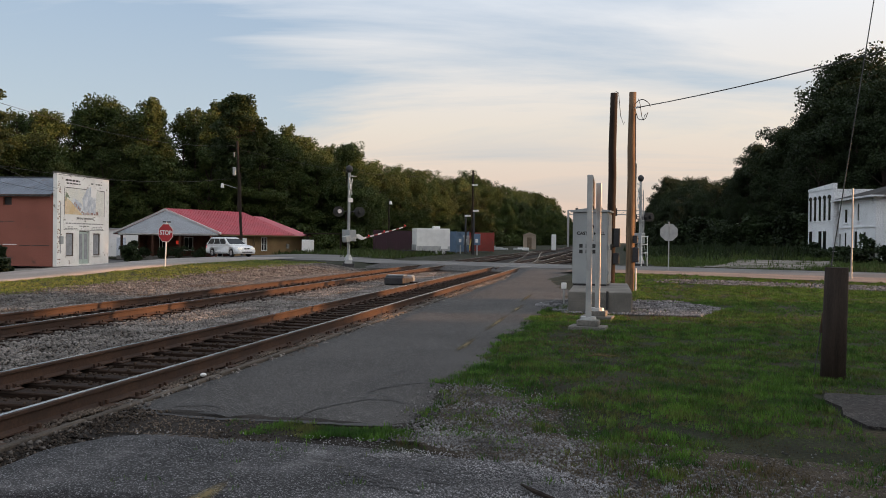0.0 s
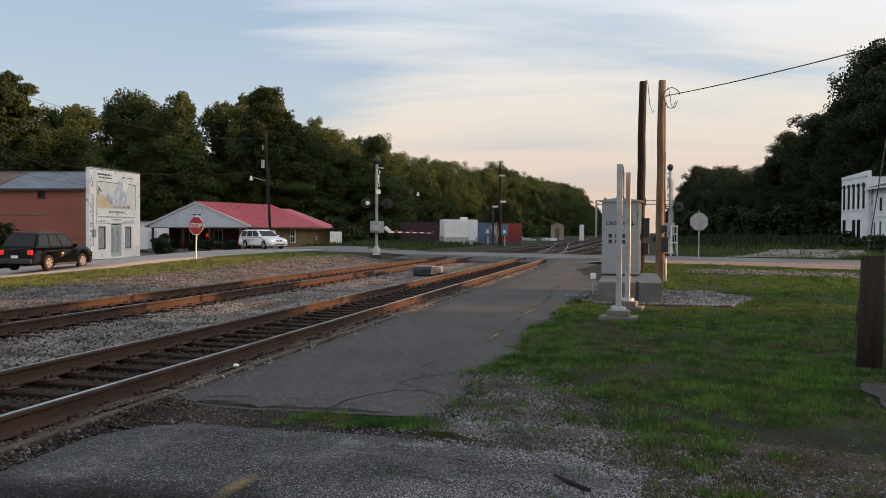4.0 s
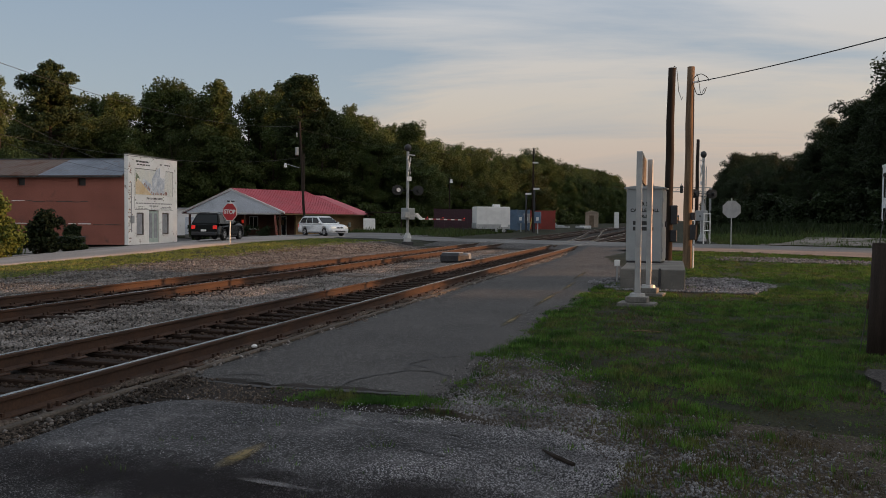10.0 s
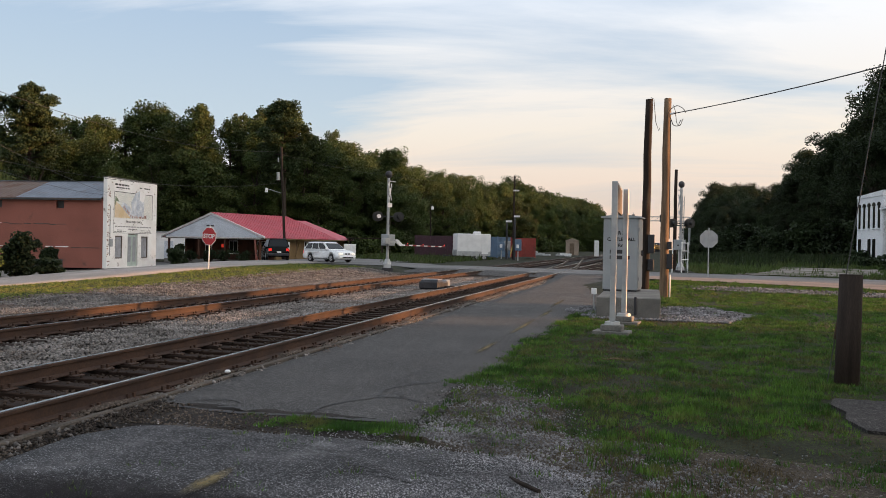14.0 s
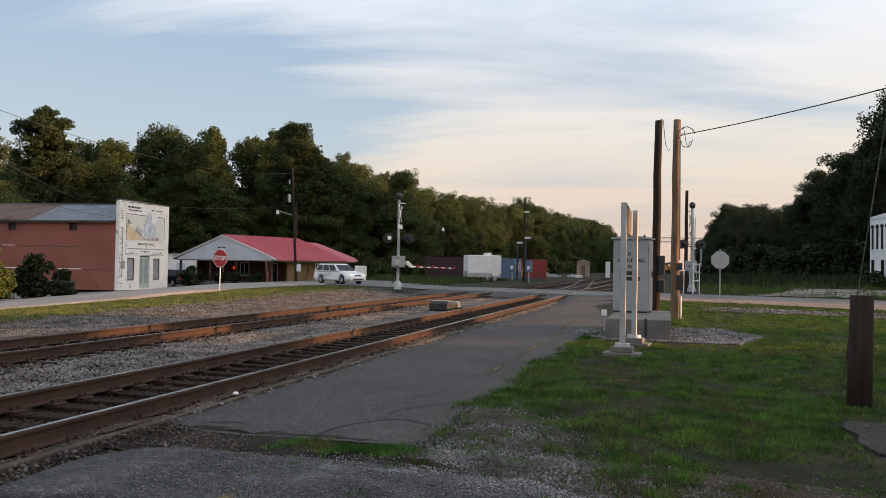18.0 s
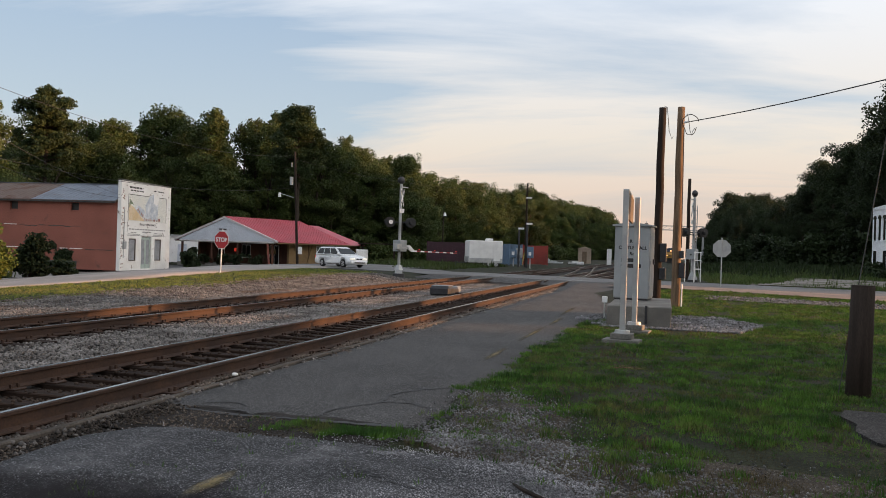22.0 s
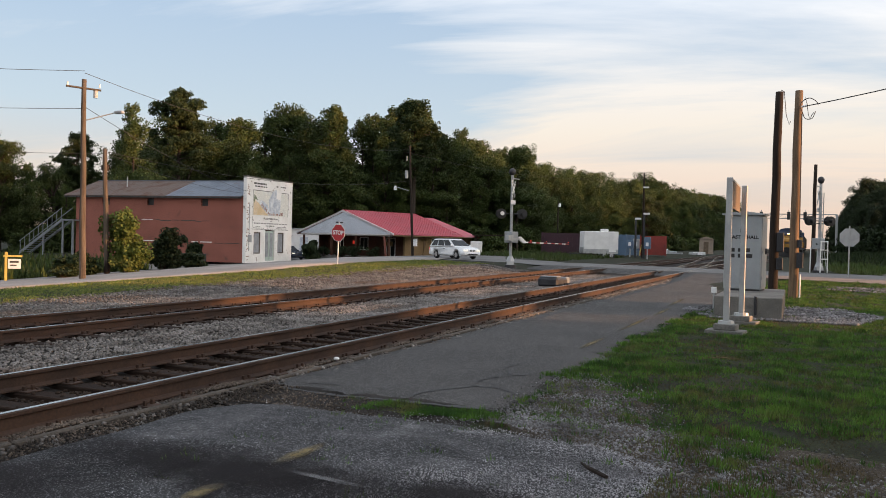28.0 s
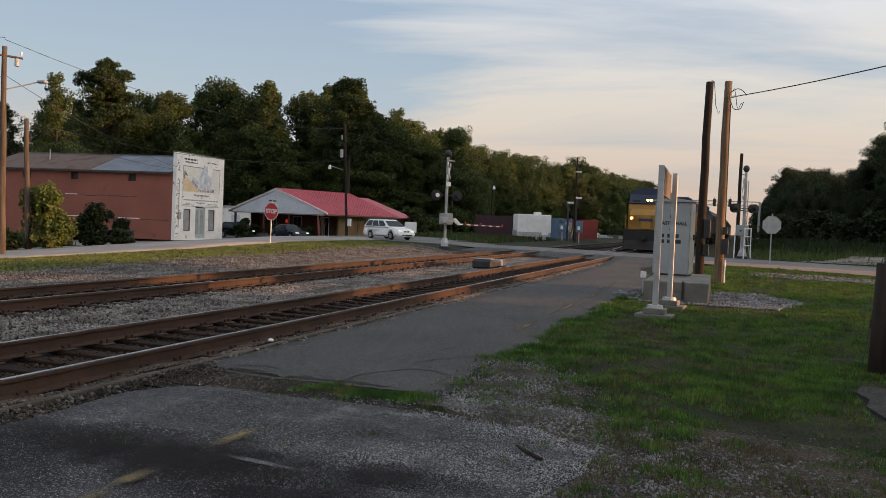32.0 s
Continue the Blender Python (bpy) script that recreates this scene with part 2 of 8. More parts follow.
def aggregate(name, base, second, chip, scale=0.6, chips=75.0, rough=0.85, amount=0.55, dist=0.006, worn=None):
    """Asphalt or fine gravel: chips of stone of their own shade in a darker binder, patches at a larger scale."""
    m = bpy.data.materials.new(name)
    m.use_nodes = True
    N, L = m.node_tree.nodes, m.node_tree.links
    b = N["Principled BSDF"]
    b.inputs["Roughness"].default_value = rough
    b.inputs["Specular IOR Level"].default_value = 0.3
    tc = N.new("ShaderNodeTexCoord")
    n1 = N.new("ShaderNodeTexNoise")
    n1.inputs["Scale"].default_value, n1.inputs["Detail"].default_value, n1.inputs["Roughness"].default_value = scale, 7, 0.62
    vo = N.new("ShaderNodeTexVoronoi")
    vo.inputs["Scale"].default_value = chips
    v2 = N.new("ShaderNodeTexVoronoi")
    v2.inputs["Scale"].default_value = chips * 0.37
    for n in (n1, vo, v2):
        L.new(tc.outputs["Object"], n.inputs["Vector"])
    r = N.new("ShaderNodeValToRGB")
    r.color_ramp.elements[0].position, r.color_ramp.elements[0].color = 0.38, (*base, 1)
    r.color_ramp.elements[1].position, r.color_ramp.elements[1].color = 0.6, (*second, 1)
    if worn:
        e = r.color_ramp.elements.new(0.70)
        e.color = (*worn, 1)
    L.new(n1.outputs["Fac"], r.inputs[0])
    sep = N.new("ShaderNodeSeparateColor")
    L.new(vo.outputs["Color"], sep.inputs[0])
    s2 = N.new("ShaderNodeSeparateColor")
    L.new(v2.outputs["Color"], s2.inputs[0])
    cut = N.new("ShaderNodeMapRange")
    cut.inputs["From Min"].default_value, cut.inputs["From Max"].default_value = 1 - amount, 1.0
    L.new(sep.outputs[0], cut.inputs["Value"])
    mx = N.new("ShaderNodeMix")
    mx.data_type = "RGBA"
    L.new(cut.outputs[0], mx.inputs["Factor"])
    L.new(r.outputs[0], mx.inputs["A"])
    mx.inputs["B"].default_value = (*chip, 1)
    c2 = N.new("ShaderNodeMapRange")
    c2.inputs["From Min"].default_value, c2.inputs["From Max"].default_value = 0.0, 1.0
    c2.inputs["To Min"].default_value, c2.inputs["To Max"].default_value = 0.8, 1.2
    L.new(s2.outputs[0], c2.inputs["Value"])
    sc = N.new("ShaderNodeVectorMath")
    sc.operation = "SCALE"
    L.new(mx.outputs["Result"], sc.inputs[0])
    L.new(c2.outputs[0], sc.inputs["Scale"])
    L.new(sc.outputs[0], b.inputs["Base Color"])
    bp = N.new("ShaderNodeBump")
    bp.inputs["Strength"].default_value, bp.inputs["Distance"].default_value = 0.8, dist
    L.new(vo.outputs["Distance"], bp.inputs["Height"])
    L.new(bp.outputs[0], b.inputs["Normal"])
    return m


M = {}
M["asphalt"] = aggregate("worn_asphalt", (0.030, 0.028, 0.028), (0.048, 0.045, 0.044), (0.17, 0.165, 0.16), 0.5, 110, 0.9, 0.34, 0.006, (0.080, 0.075, 0.071))
M["forecourt"] = aggregate("gritty_asphalt", (0.017, 0.017, 0.019), (0.050, 0.049, 0.052), (0.27, 0.268, 0.28), 1.4, 130, 0.9, 0.24, 0.010, (0.110, 0.108, 0.111))
M["dirt"] = aggregate("stony_dirt", (0.030, 0.022, 0.015), (0.050, 0.038, 0.027), (0.13, 0.115, 0.10), 1.6, 70, 0.95, 0.18, 0.012)
M["pale_lot"] = material("pale_gravel_lot", (0.23, 0.205, 0.185), (0.15, 0.13, 0.115), 0.5, 8, 0.95, bump=0.4, third=(0.06, 0.065, 0.03), third_scale=0.35, third_cut=(0.50, 0.60))
M["road"] = material("road_asphalt", (0.155, 0.152, 0.15), (0.12, 0.118, 0.116), 0.3, 60, 0.85, bump=0.3)
# pale shoulder; its pink is low sunlight put into the colour
M["sunlit_pale_road"] = material("sunlit_pale_road", (0.26, 0.19, 0.155), (0.185, 0.14, 0.118), 0.8, 30, 0.9, bump=0.3)
M["soil"] = material("soil_and_thatch", (0.019, 0.023, 0.009), (0.010, 0.012, 0.005), 1.6, 28, 0.95, bump=0.8, third=(0.036, 0.027, 0.017), third_scale=0.7, third_cut=(0.52, 0.66), grit=(0.35, 1.7))
M["gravel"] = aggregate("grey_gravel", (0.035, 0.033, 0.033), (0.055, 0.052, 0.052), (0.24, 0.235, 0.235), 1.2, 45, 0.9, 0.6, 0.02)
M["ballast_bed"] = material("ballast_bed", (0.030, 0.025, 0.022), (0.018, 0.015, 0.013), 2.5, 35, 0.95, bump=1.0, dist=0.03)
M["dark_stone"] = material("greasy_ballast_stone", (0.042, 0.029, 0.021), (0.022, 0.015, 0.011), 1.2, 30, 0.9, per_piece=0.7, bump=0.2)
M["stone"] = material("ballast_stone", (0.15, 0.138, 0.130), (0.072, 0.065, 0.060), 1.2, 30, 0.9, per_piece=0.9, bump=0.2, third=(0.13, 0.085, 0.06), third_scale=0.3, third_cut=(0.55, 0.75))
M["rusty_stone"] = material("rusty_ballast_stone", (0.115, 0.092, 0.075), (0.055, 0.044, 0.036), 1.2, 30, 0.9, per_piece=0.8, bump=0.2)
# side street: evening sunlight put into a paler colour than the road's
M["street"] = material("sunlit_street_asphalt", (0.29, 0.265, 0.25), (0.225, 0.205, 0.19), 0.3, 60, 0.85, bump=0.3)
M["grey_pole"] = material("grey_pole_wood", (0.115, 0.092, 0.072), (0.07, 0.055, 0.043), 2.0, 40, 0.9, bump=0.5, stretch=(6, 6, 0.4))
M["pale_stone"] = material("pale_stone", (0.165, 0.162, 0.166), (0.075, 0.072, 0.073), 2.0, 30, 0.9, per_piece=0.75, bump=0.2)
M["grit_stone"] = material("bright_grit", (0.30, 0.295, 0.31), (0.14, 0.138, 0.145), 2.0, 30, 0.9, per_piece=0.75, bump=0.2)
M["rust"] = material("rusty_rail", (0.052, 0.026, 0.015), (0.032, 0.016, 0.010), 2.2, 40, 0.8, metal=0.1, bump=0.25)
M["polished"] = material("polished_railhead", (0.55, 0.53, 0.50), (0.42, 0.39, 0.36), 3.0, 30, 0.22, metal=1.0, bump=0.02)
M["tie"] = material("creosote_timber", (0.026, 0.015, 0.010), (0.013, 0.008, 0.006), 3, 40, 0.95, bump=0.6, per_piece=0.3, stretch=(0.3, 4, 4))
M["brick_paint"] = material("brick_red_paint", (0.29, 0.112, 0.085), (0.235, 0.092, 0.070), 0.35, 14, 0.85, bump=0.35, third=(0.165, 0.082, 0.066), third_scale=0.9, third_cut=(0.60, 0.70))
M["white_paint"] = material("weathered_white_paint", (0.86, 0.85, 0.83), (0.78, 0.76, 0.73), 0.8, 20, 0.8, bump=0.08, grit=(0.9, 1.08), third=(0.34, 0.29, 0.25), third_scale=1.9, third_cut=(0.60, 0.66))
M["red_roof"] = material("red_metal_roof", (0.42, 0.045, 0.065), (0.35, 0.038, 0.055), 0.6, 30, 0.5, bump=0.05, grit=(0.9, 1.08))
M["leaf"] = leaf_material("broad_leaf", (0.064, 0.090, 0.025), (0.038, 0.061, 0.016), (0.100, 0.108, 0.030), 1.0, 0.5)
# darker copy of the leaf; on the right-hand wood its colour stands for shade
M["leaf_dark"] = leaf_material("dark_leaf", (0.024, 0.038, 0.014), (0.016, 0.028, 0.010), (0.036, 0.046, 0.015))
M["needle"] = leaf_material("pine_needle", (0.040, 0.060, 0.022), (0.026, 0.042, 0.015), (0.056, 0.068, 0.024))
M["bark"] = material("bark", (0.060, 0.047, 0.038), (0.036, 0.029, 0.024), 6, 30, 0.95, bump=0.6, stretch=(4, 4, 0.6))
M["grass"] = leaf_material("grass_blade", (0.078, 0.158, 0.022), (0.024, 0.064, 0.010), (0.105, 0.098, 0.034), 6.0, 0.5)
M["pole_wood"] = material("old_pole_wood", (0.20, 0.135, 0.085), (0.11, 0.075, 0.05), 2.0, 40, 0.9, bump=0.5, stretch=(6, 6, 0.4))
M["dark_wood"] = material("tarred_wood", (0.034, 0.025, 0.020), (0.022, 0.016, 0.013), 2.0, 40, 0.9, bump=0.5, stretch=(6, 6, 0.4))
M["galv"] = material("galvanised_steel", (0.42, 0.43, 0.43), (0.34, 0.35, 0.36), 3.0, 50, 0.5, metal=0.5, bump=0.03, grit=(0.94, 1.05))
M["alu_box"] = material("bare_aluminium_box", (0.33, 0.35, 0.36), (0.28, 0.30, 0.31), 1.2, 60, 0.5, metal=0.3, bump=0.03, third=(0.33, 0.33, 0.33), third_scale=2.2, grit=(0.95, 1.05))
M["concrete"] = material("concrete", (0.19, 0.18, 0.165), (0.13, 0.125, 0.115), 1.5, 40, 0.9, bump=0.4, third=(0.13, 0.125, 0.115), third_scale=1.4)
M["black"] = material("black_paint", (0.015, 0.015, 0.016), (0.022, 0.022, 0.023), 3, 40, 0.5, bump=0.05)
M["white"] = material("white_enamel", (0.75, 0.75, 0.74), (0.68, 0.68, 0.67), 2, 40, 0.5, bump=0.02, grit=(0.95, 1.04))
M["sign_red"] = material("sign_red", (0.42, 0.018, 0.025), (0.36, 0.015, 0.02), 3, 40, 0.5, bump=0.02)


# ---- mesh helpers ----
def smooth(t):
    t = min(1.0, max(0.0, t))
    return t * t * (3 - 2 * t)


def ground_z(x, y):
    """Height of the natural ground."""
    corridor = smooth((x + 17) / 2.5) * smooth((-2.2 - x) / 1.5)
    plateau = 0.2 * smooth((y - 28) / 14) * (1 - corridor)
    x0 = min(28.0, max(10.0, 27 - (54 - y) * 0.4))
    left = -0.85 * smooth((-x - x0) / 20) - 0.3 * smooth((-x - 30) / 12)
    right = 0.45 * smooth((y - 60) / 30) * smooth((x + 2) / 14)
    return plateau + left + right - 0.06 * corridor


def link(name, me, mat=None, parent=None, label=""):
    ob = new(name, me)
    if mat is not None and not me.materials:
        me.materials.append(mat)
    if parent is not None:
        ob.parent = parent
    if label:
        ob["label"] = label
    return ob


def part(name, bm, mat, parent=None, label="", flat=True):
    """One mesh object from a bmesh, under a thing or a part."""
    me = bpy.data.meshes.new(name)
    bm.normal_update()
    if not flat:
        for f in bm.faces:
            f.smooth = True
    bm.to_mesh(me)
    bm.free()
    return link(name, me, mat, parent, label)


def thing(name, x, y, z, rz=0, label="", category="", group="", kind="", rx=0, ry=0):
    ob = new(name)
    ob.matrix_basis = pose(x, y, z, rx, ry, rz)
    return tagged(ob, label, category, group, kind)


def box(bm, x0, x1, y0, y1, z0, z1, bevel=0.0, m=None):
    """Adds a box, its edges rounded by bevel."""
    r = bmesh.ops.create_cube(bm, size=1)
    vs = r["verts"]
    for v in vs:
        v.co = Vector(((x0 + x1) / 2 + v.co.x * (x1 - x0), (y0 + y1) / 2 + v.co.y * (y1 - y0), (z0 + z1) / 2 + v.co.z * (z1 - z0)))
    if bevel:
        es = list({e for v in vs for e in v.link_edges})
        r = bmesh.ops.bevel(bm, geom=es, offset=bevel, segments=1, affect="EDGES")
        vs = list({v for f in r["faces"] for v in f.verts} | {v for v in vs if v.is_valid})
    if m is not None:
        bmesh.ops.transform(bm, matrix=m, verts=vs)
    return vs


def B(*args, **kw):
    bm = bmesh.new()
    box(bm, *args, **kw)
    return bm


def tube(bm, p, q, r0, r1=None, n=10, caps=True):
    """Adds a tapered round bar from p to q."""
    p, q = Vector(p), Vector(q)
    r1 = r0 if r1 is None else r1
    m = Matrix.Translation((p + q) / 2) @ (q - p).to_track_quat("Z", "Y").to_matrix().to_4x4()
    return bmesh.ops.create_cone(bm, cap_ends=caps, segments=n, radius1=r0, radius2=r1, depth=(q - p).length, matrix=m)["verts"]


def T(p, q, r0, r1=None, n=10):
    bm = bmesh.new()
    tube(bm, p, q, r0, r1, n)
    return bm


def prism(bm, outline, axis, a, b):
    """Adds the outline (2D) drawn out along an axis from a to b."""
    def at(u, v, w):
        return {"x": (w, u, v), "y": (u, w, v), "z": (u, v, w)}[axis]
    lo = [bm.verts.new(at(u, v, a)) for u, v in outline]
    hi = [bm.verts.new(at(u, v, b)) for u, v in outline]
    n = len(outline)
    for i in range(n):
        bm.faces.new((lo[i], lo[(i + 1) % n], hi[(i + 1) % n], hi[i]))
    bm.faces.new(lo)
    bm.faces.new(hi)
    bmesh.ops.recalc_face_normals(bm, faces=bm.faces[:])
    return lo + hi


def P(outline, axis, a, b):
    bm = bmesh.new()
    prism(bm, outline, axis, a, b)
    return bm


def bar_text(body, size, mat, parent, m, name="lettering", label="", extrude=0.002):
    cu = bpy.data.curves.new(name, "FONT")
    cu.body, cu.size, cu.align_x, cu.align_y, cu.extrude, cu.offset = body, size, "CENTER", "CENTER", extrude, size * 0.03
    tmp = bpy.data.objects.new(name, cu)
    me = bpy.data.meshes.new_from_object(tmp)
    bpy.data.objects.remove(tmp)
    me.name = name
    ob = link(name, me, mat, parent, label)
    ob.matrix_basis = m
    return ob


def soup(name, template_v, template_f, mats, mat, parent=None, smooth_faces=False):
    """One mesh from many placed copies of a small template. mats: array n x 3 x 4."""
    tv = np.asarray(template_v, float)
    k = len(tv)
    n = len(mats)
    v = np.einsum("nij,kj->nki", mats[:, :, :3], tv) + mats[:, None, :, 3]
    v = v.reshape(-1, 3)
    sizes = np.array([len(f) for f in template_f])
    flat = np.concatenate([np.array(f) for f in template_f])
    loops = (flat[None, :] + (np.arange(n) * k)[:, None]).reshape(-1)
    totals = np.tile(sizes, n)
    starts = np.concatenate(([0], np.cumsum(totals)[:-1]))
    me = bpy.data.meshes.new(name)
    me.vertices.add(len(v))
    me.vertices.foreach_set("co", v.reshape(-1))
    me.loops.add(len(loops))
    me.loops.foreach_set("vertex_index", loops)
    me.polygons.add(len(totals))
    me.polygons.foreach_set("loop_start", starts)
    me.polygons.foreach_set("loop_total", totals)
    me.update(calc_edges=True)
    return link(name, me, mat, parent)


def placements(xyz, size, turn=None, tilt=0.0, rng=None, flat=1.0):
    """Random turned and scaled placements for soup()."""
    n = len(xyz)
    a = rng.uniform(0, 2 * np.pi, n) if turn is None else np.asarray(turn)
    t1 = rng.normal(0, tilt, n)
    t2 = rng.normal(0, tilt, n)
    ca, sa = np.cos(a), np.sin(a)
    out = np.zeros((n, 3, 4))
    # turn about z, then lean
    rz = np.zeros((n, 3, 3))
    rz[:, 0, 0], rz[:, 0, 1], rz[:, 1, 0], rz[:, 1, 1], rz[:, 2, 2] = ca, -sa, sa, ca, 1
    rx = np.zeros((n, 3, 3))
    rx[:, 0, 0] = 1
    rx[:, 1, 1], rx[:, 1, 2], rx[:, 2, 1], rx[:, 2, 2] = np.cos(t1), -np.sin(t1), np.sin(t1), np.cos(t1)
    ry = np.zeros((n, 3, 3))
    ry[:, 1, 1] = 1
    ry[:, 0, 0], ry[:, 0, 2], ry[:, 2, 0], ry[:, 2, 2] = np.cos(t2), np.sin(t2), -np.sin(t2), np.cos(t2)
    r = np.einsum("nij,njk,nkl->nil", rx, ry, rz)
    s = np.asarray(size, float)
    if s.ndim == 1:
        s = np.stack([s, s, s * flat], 1)
    out[:, :, :3] = r * s[:, None, :]
    out[:, :, 3] = xyz
    return out


STONE_V = [(-0.5, -0.35, -0.25), (0.45, -0.4, -0.3), (0.5, 0.35, -0.2), (-0.4, 0.45, -0.3), (-0.35, -0.3, 0.25), (0.3, -0.25, 0.4), (0.35, 0.3, 0.22), (-0.25, 0.25, 0.35)]
STONE_F = [(3, 2, 1, 0), (4, 5, 6), (4, 6, 7), (0, 1, 5, 4), (1, 2, 6, 5), (2, 3, 7, 6), (3, 0, 4, 7)]


def wall_bm(u0, u1, z0, z1, v0, v1, holes, axis="x"):
    """A wall of one piece along an axis (u), v0..v1 thick, with rectangular holes (ua, ub, za, zb) through it."""
    us = sorted({u0, u1} | {u for h in holes for u in h[:2]})
    zs = sorted({z0, z1} | {z for h in holes for z in h[2:]})
    solid = {}
    for i in range(len(us) - 1):
        for j in range(len(zs) - 1):
            cu, cz = (us[i] + us[i + 1]) / 2, (zs[j] + zs[j + 1]) / 2
            solid[i, j] = not any(a < cu < b and c < cz < d for a, b, c, d in holes)
    bm = bmesh.new()
    made = {}

    def vert(i, j, k):
        if (i, j, k) not in made:
            v = (v0, v1)[k]
            made[i, j, k] = bm.verts.new((us[i], v, zs[j]) if axis == "x" else (v, us[i], zs[j]))
        return made[i, j, k]
    for (i, j), on in solid.items():
        if not on:
            continue
        for k in (0, 1):
            bm.faces.new((vert(i, j, k), vert(i + 1, j, k), vert(i + 1, j + 1, k), vert(i, j + 1, k)))
        for di, dj, a, b in ((-1, 0, (i, j), (i, j + 1)), (1, 0, (i + 1, j), (i + 1, j + 1)), (0, -1, (i, j), (i + 1, j)), (0, 1, (i, j + 1), (i + 1, j + 1))):
            if not solid.get((i + di, j + dj), False):
                bm.faces.new((vert(*a, 0), vert(*b, 0), vert(*b, 1), vert(*a, 1)))
    bmesh.ops.recalc_face_normals(bm, faces=bm.faces[:])
    return bm


# ---- ground, roads, pavements ----
def axis_steps(lo, hi, near_lo, near_hi, step):
    mid = list(np.arange(near_lo, near_hi + 1e-6, step))
    a, d = [], step
    x = near_lo
    while x > lo:
        d *= 1.25
        x -= d
        a.append(x)
    b, d = [], step
    x = near_hi
    while x < hi:
        d *= 1.25
        x += d
        b.append(x)
    return a[::-1] + mid + b


def build_ground():
    xs = axis_steps(-2500, 2500, -60, 40, 1.0)
    ys = axis_steps(-2500, 2500, -20, 120, 1.0)
    v = [(x, y, ground_z(x, y) + 0.03 * noise.noise((x * 0.5, y * 0.5, 0)) * (smooth((math.hypot(x, y - 3) - 8) / 6) if abs(x) < 70 else 0)) for y in ys for x in xs]
    nx = len(xs)
    f = [(j * nx + i, j * nx + i + 1, (j + 1) * nx + i + 1, (j + 1) * nx + i) for j in range(len(ys) - 1) for i in range(nx - 1)]
    me = bpy.data.meshes.new("ground")
    me.from_pydata(v, [], f)
    return tagged(link("ground", me, M["soil"]), "short grass and bare soil, level, running to the trees", "ground", kind="structure")


def edge_at(pts, y):
    """x of a polyline given by (x, y) points at y."""
    for (x0, y0), (x1, y1) in zip(pts, pts[1:]):
        if y <= y1:
            return x0 + (x1 - x0) * (y - y0) / (y1 - y0)
    return pts[-1][0]


def sheet(name, left, right, y0, y1, mat, zfun, step=0.5, across=6, wob=0.0, thick=0.06, seed=0):
    """A thin paved sheet between two edge lines x(y), with a ragged edge where wob is set."""
    bm = bmesh.new()
    n = max(2, int((y1 - y0) / step))
    rows = []
    for j in range(n + 1):
        y = y0 + (y1 - y0) * j / n
        xl = edge_at(left, y) + min(wob, 0.04 if wob < 0.5 else wob) * noise.noise((y * 1.3, seed, 0))
        xr = edge_at(right, y) + wob * noise.noise((y * 1.1, seed + 9, 0)) + 0.4 * wob * noise.noise((y * 4.1, seed + 5, 0))
        row = []
        stops = [xl, xl + 0.025] + [xl + (xr - xl) * i / across for i in range(1, across)] + [xr - 0.025, xr]
        for i, x in enumerate(stops):
            row.append(bm.verts.new((x, y, zfun(x, y) - (thick if i in (0, across + 2) else 0))))
        rows.append(row)
    for a, b in zip(rows, rows[1:]):
        for i in range(across + 2):
            bm.faces.new((a[i], a[i + 1], b[i + 1], b[i]))
    for row in (rows[0], rows[-1]):
        low = [bm.verts.new(v.co - Vector((0, 0, thick))) for v in row]
        for i in range(across + 2):
            bm.faces.new((row[i], row[i + 1], low[i + 1], low[i]))
    return part(name, bm, mat, flat=False)


ROAD_C, ROAD_D = Vector((3.0, 48.0, 0)), Vector((-0.923, 0.385, 0))
ROAD_N = Vector((0.385, 0.923, 0))


def road_z(x, y):
    c = smooth((x + 18) / 4) * smooth((0.5 - x) / 4)
    return max(c * 0.19 + (1 - c) * (ground_z(x, y) + 0.03), ground_z(x, y) + 0.02)


def road_strip(name, a0, a1, w0, w1, mat, dz=0.0, step=1.0, drop=0.0):
    """A strip along the crossing road, from a0 to a1 metres along it, between offsets w0 and w1 across."""
    bm = bmesh.new()
    rows = []
    n = max(2, int((a1 - a0) / step))
    for j in range(n + 1):
        a = a0 + (a1 - a0) * j / n
        row = []
        for i in range(7):
            w = w0 + (w1 - w0) * i / 6
            if i == 0:
                w += 0.35 * noise.noise((a * 0.6, w0, 3))
            p = ROAD_C + ROAD_D * a + ROAD_N * w
            row.append(bm.verts.new((p.x, p.y, road_z(p.x, p.y) + dz - drop * max(0.0, 1 - i / 4))))
        rows.append(row)
    for r, s in zip(rows, rows[1:]):
        for i in range(6):
            bm.faces.new((r[i + 1], r[i], s[i], s[i + 1]))
    return part(name, bm, mat, flat=False)


def apron_z(x, y):
    return 0.0 + 0.19 * smooth((y - 37) / 9) + 0.012 * noise.noise((x * 0.8, y * 0.8, 1))


build_ground()
tagged(road_strip("road", -70, 75, -3.7, 3.9, M["road"]), "worn grey asphalt road over the railway crossing", "road", kind="structure")
tagged(road_strip("crossing_panels", 5.2, 17.5, -6.6, -3.55, M["asphalt"], 0.004, 0.5, 0.2), "dark patched asphalt between the rails of the crossing", "pavement", kind="structure")
tagged(road_strip("shoulder", -70, 3.5, -8.0, -3.75, M["sunlit_pale_road"], 0.005), "pale sandy shoulder beside the road, pink of the low sun put into its colour", "road shoulder", kind="structure")
tagged(road_strip("junction_paving", 27, 75, 3.92, 12.0, M["road"]), "grey asphalt forecourt before the red-roofed building", "pavement", kind="structure")
AVE_FAR = [(-34, -40), (-36, 15), (-38, 30), (-40, 46), (-41, 58)]
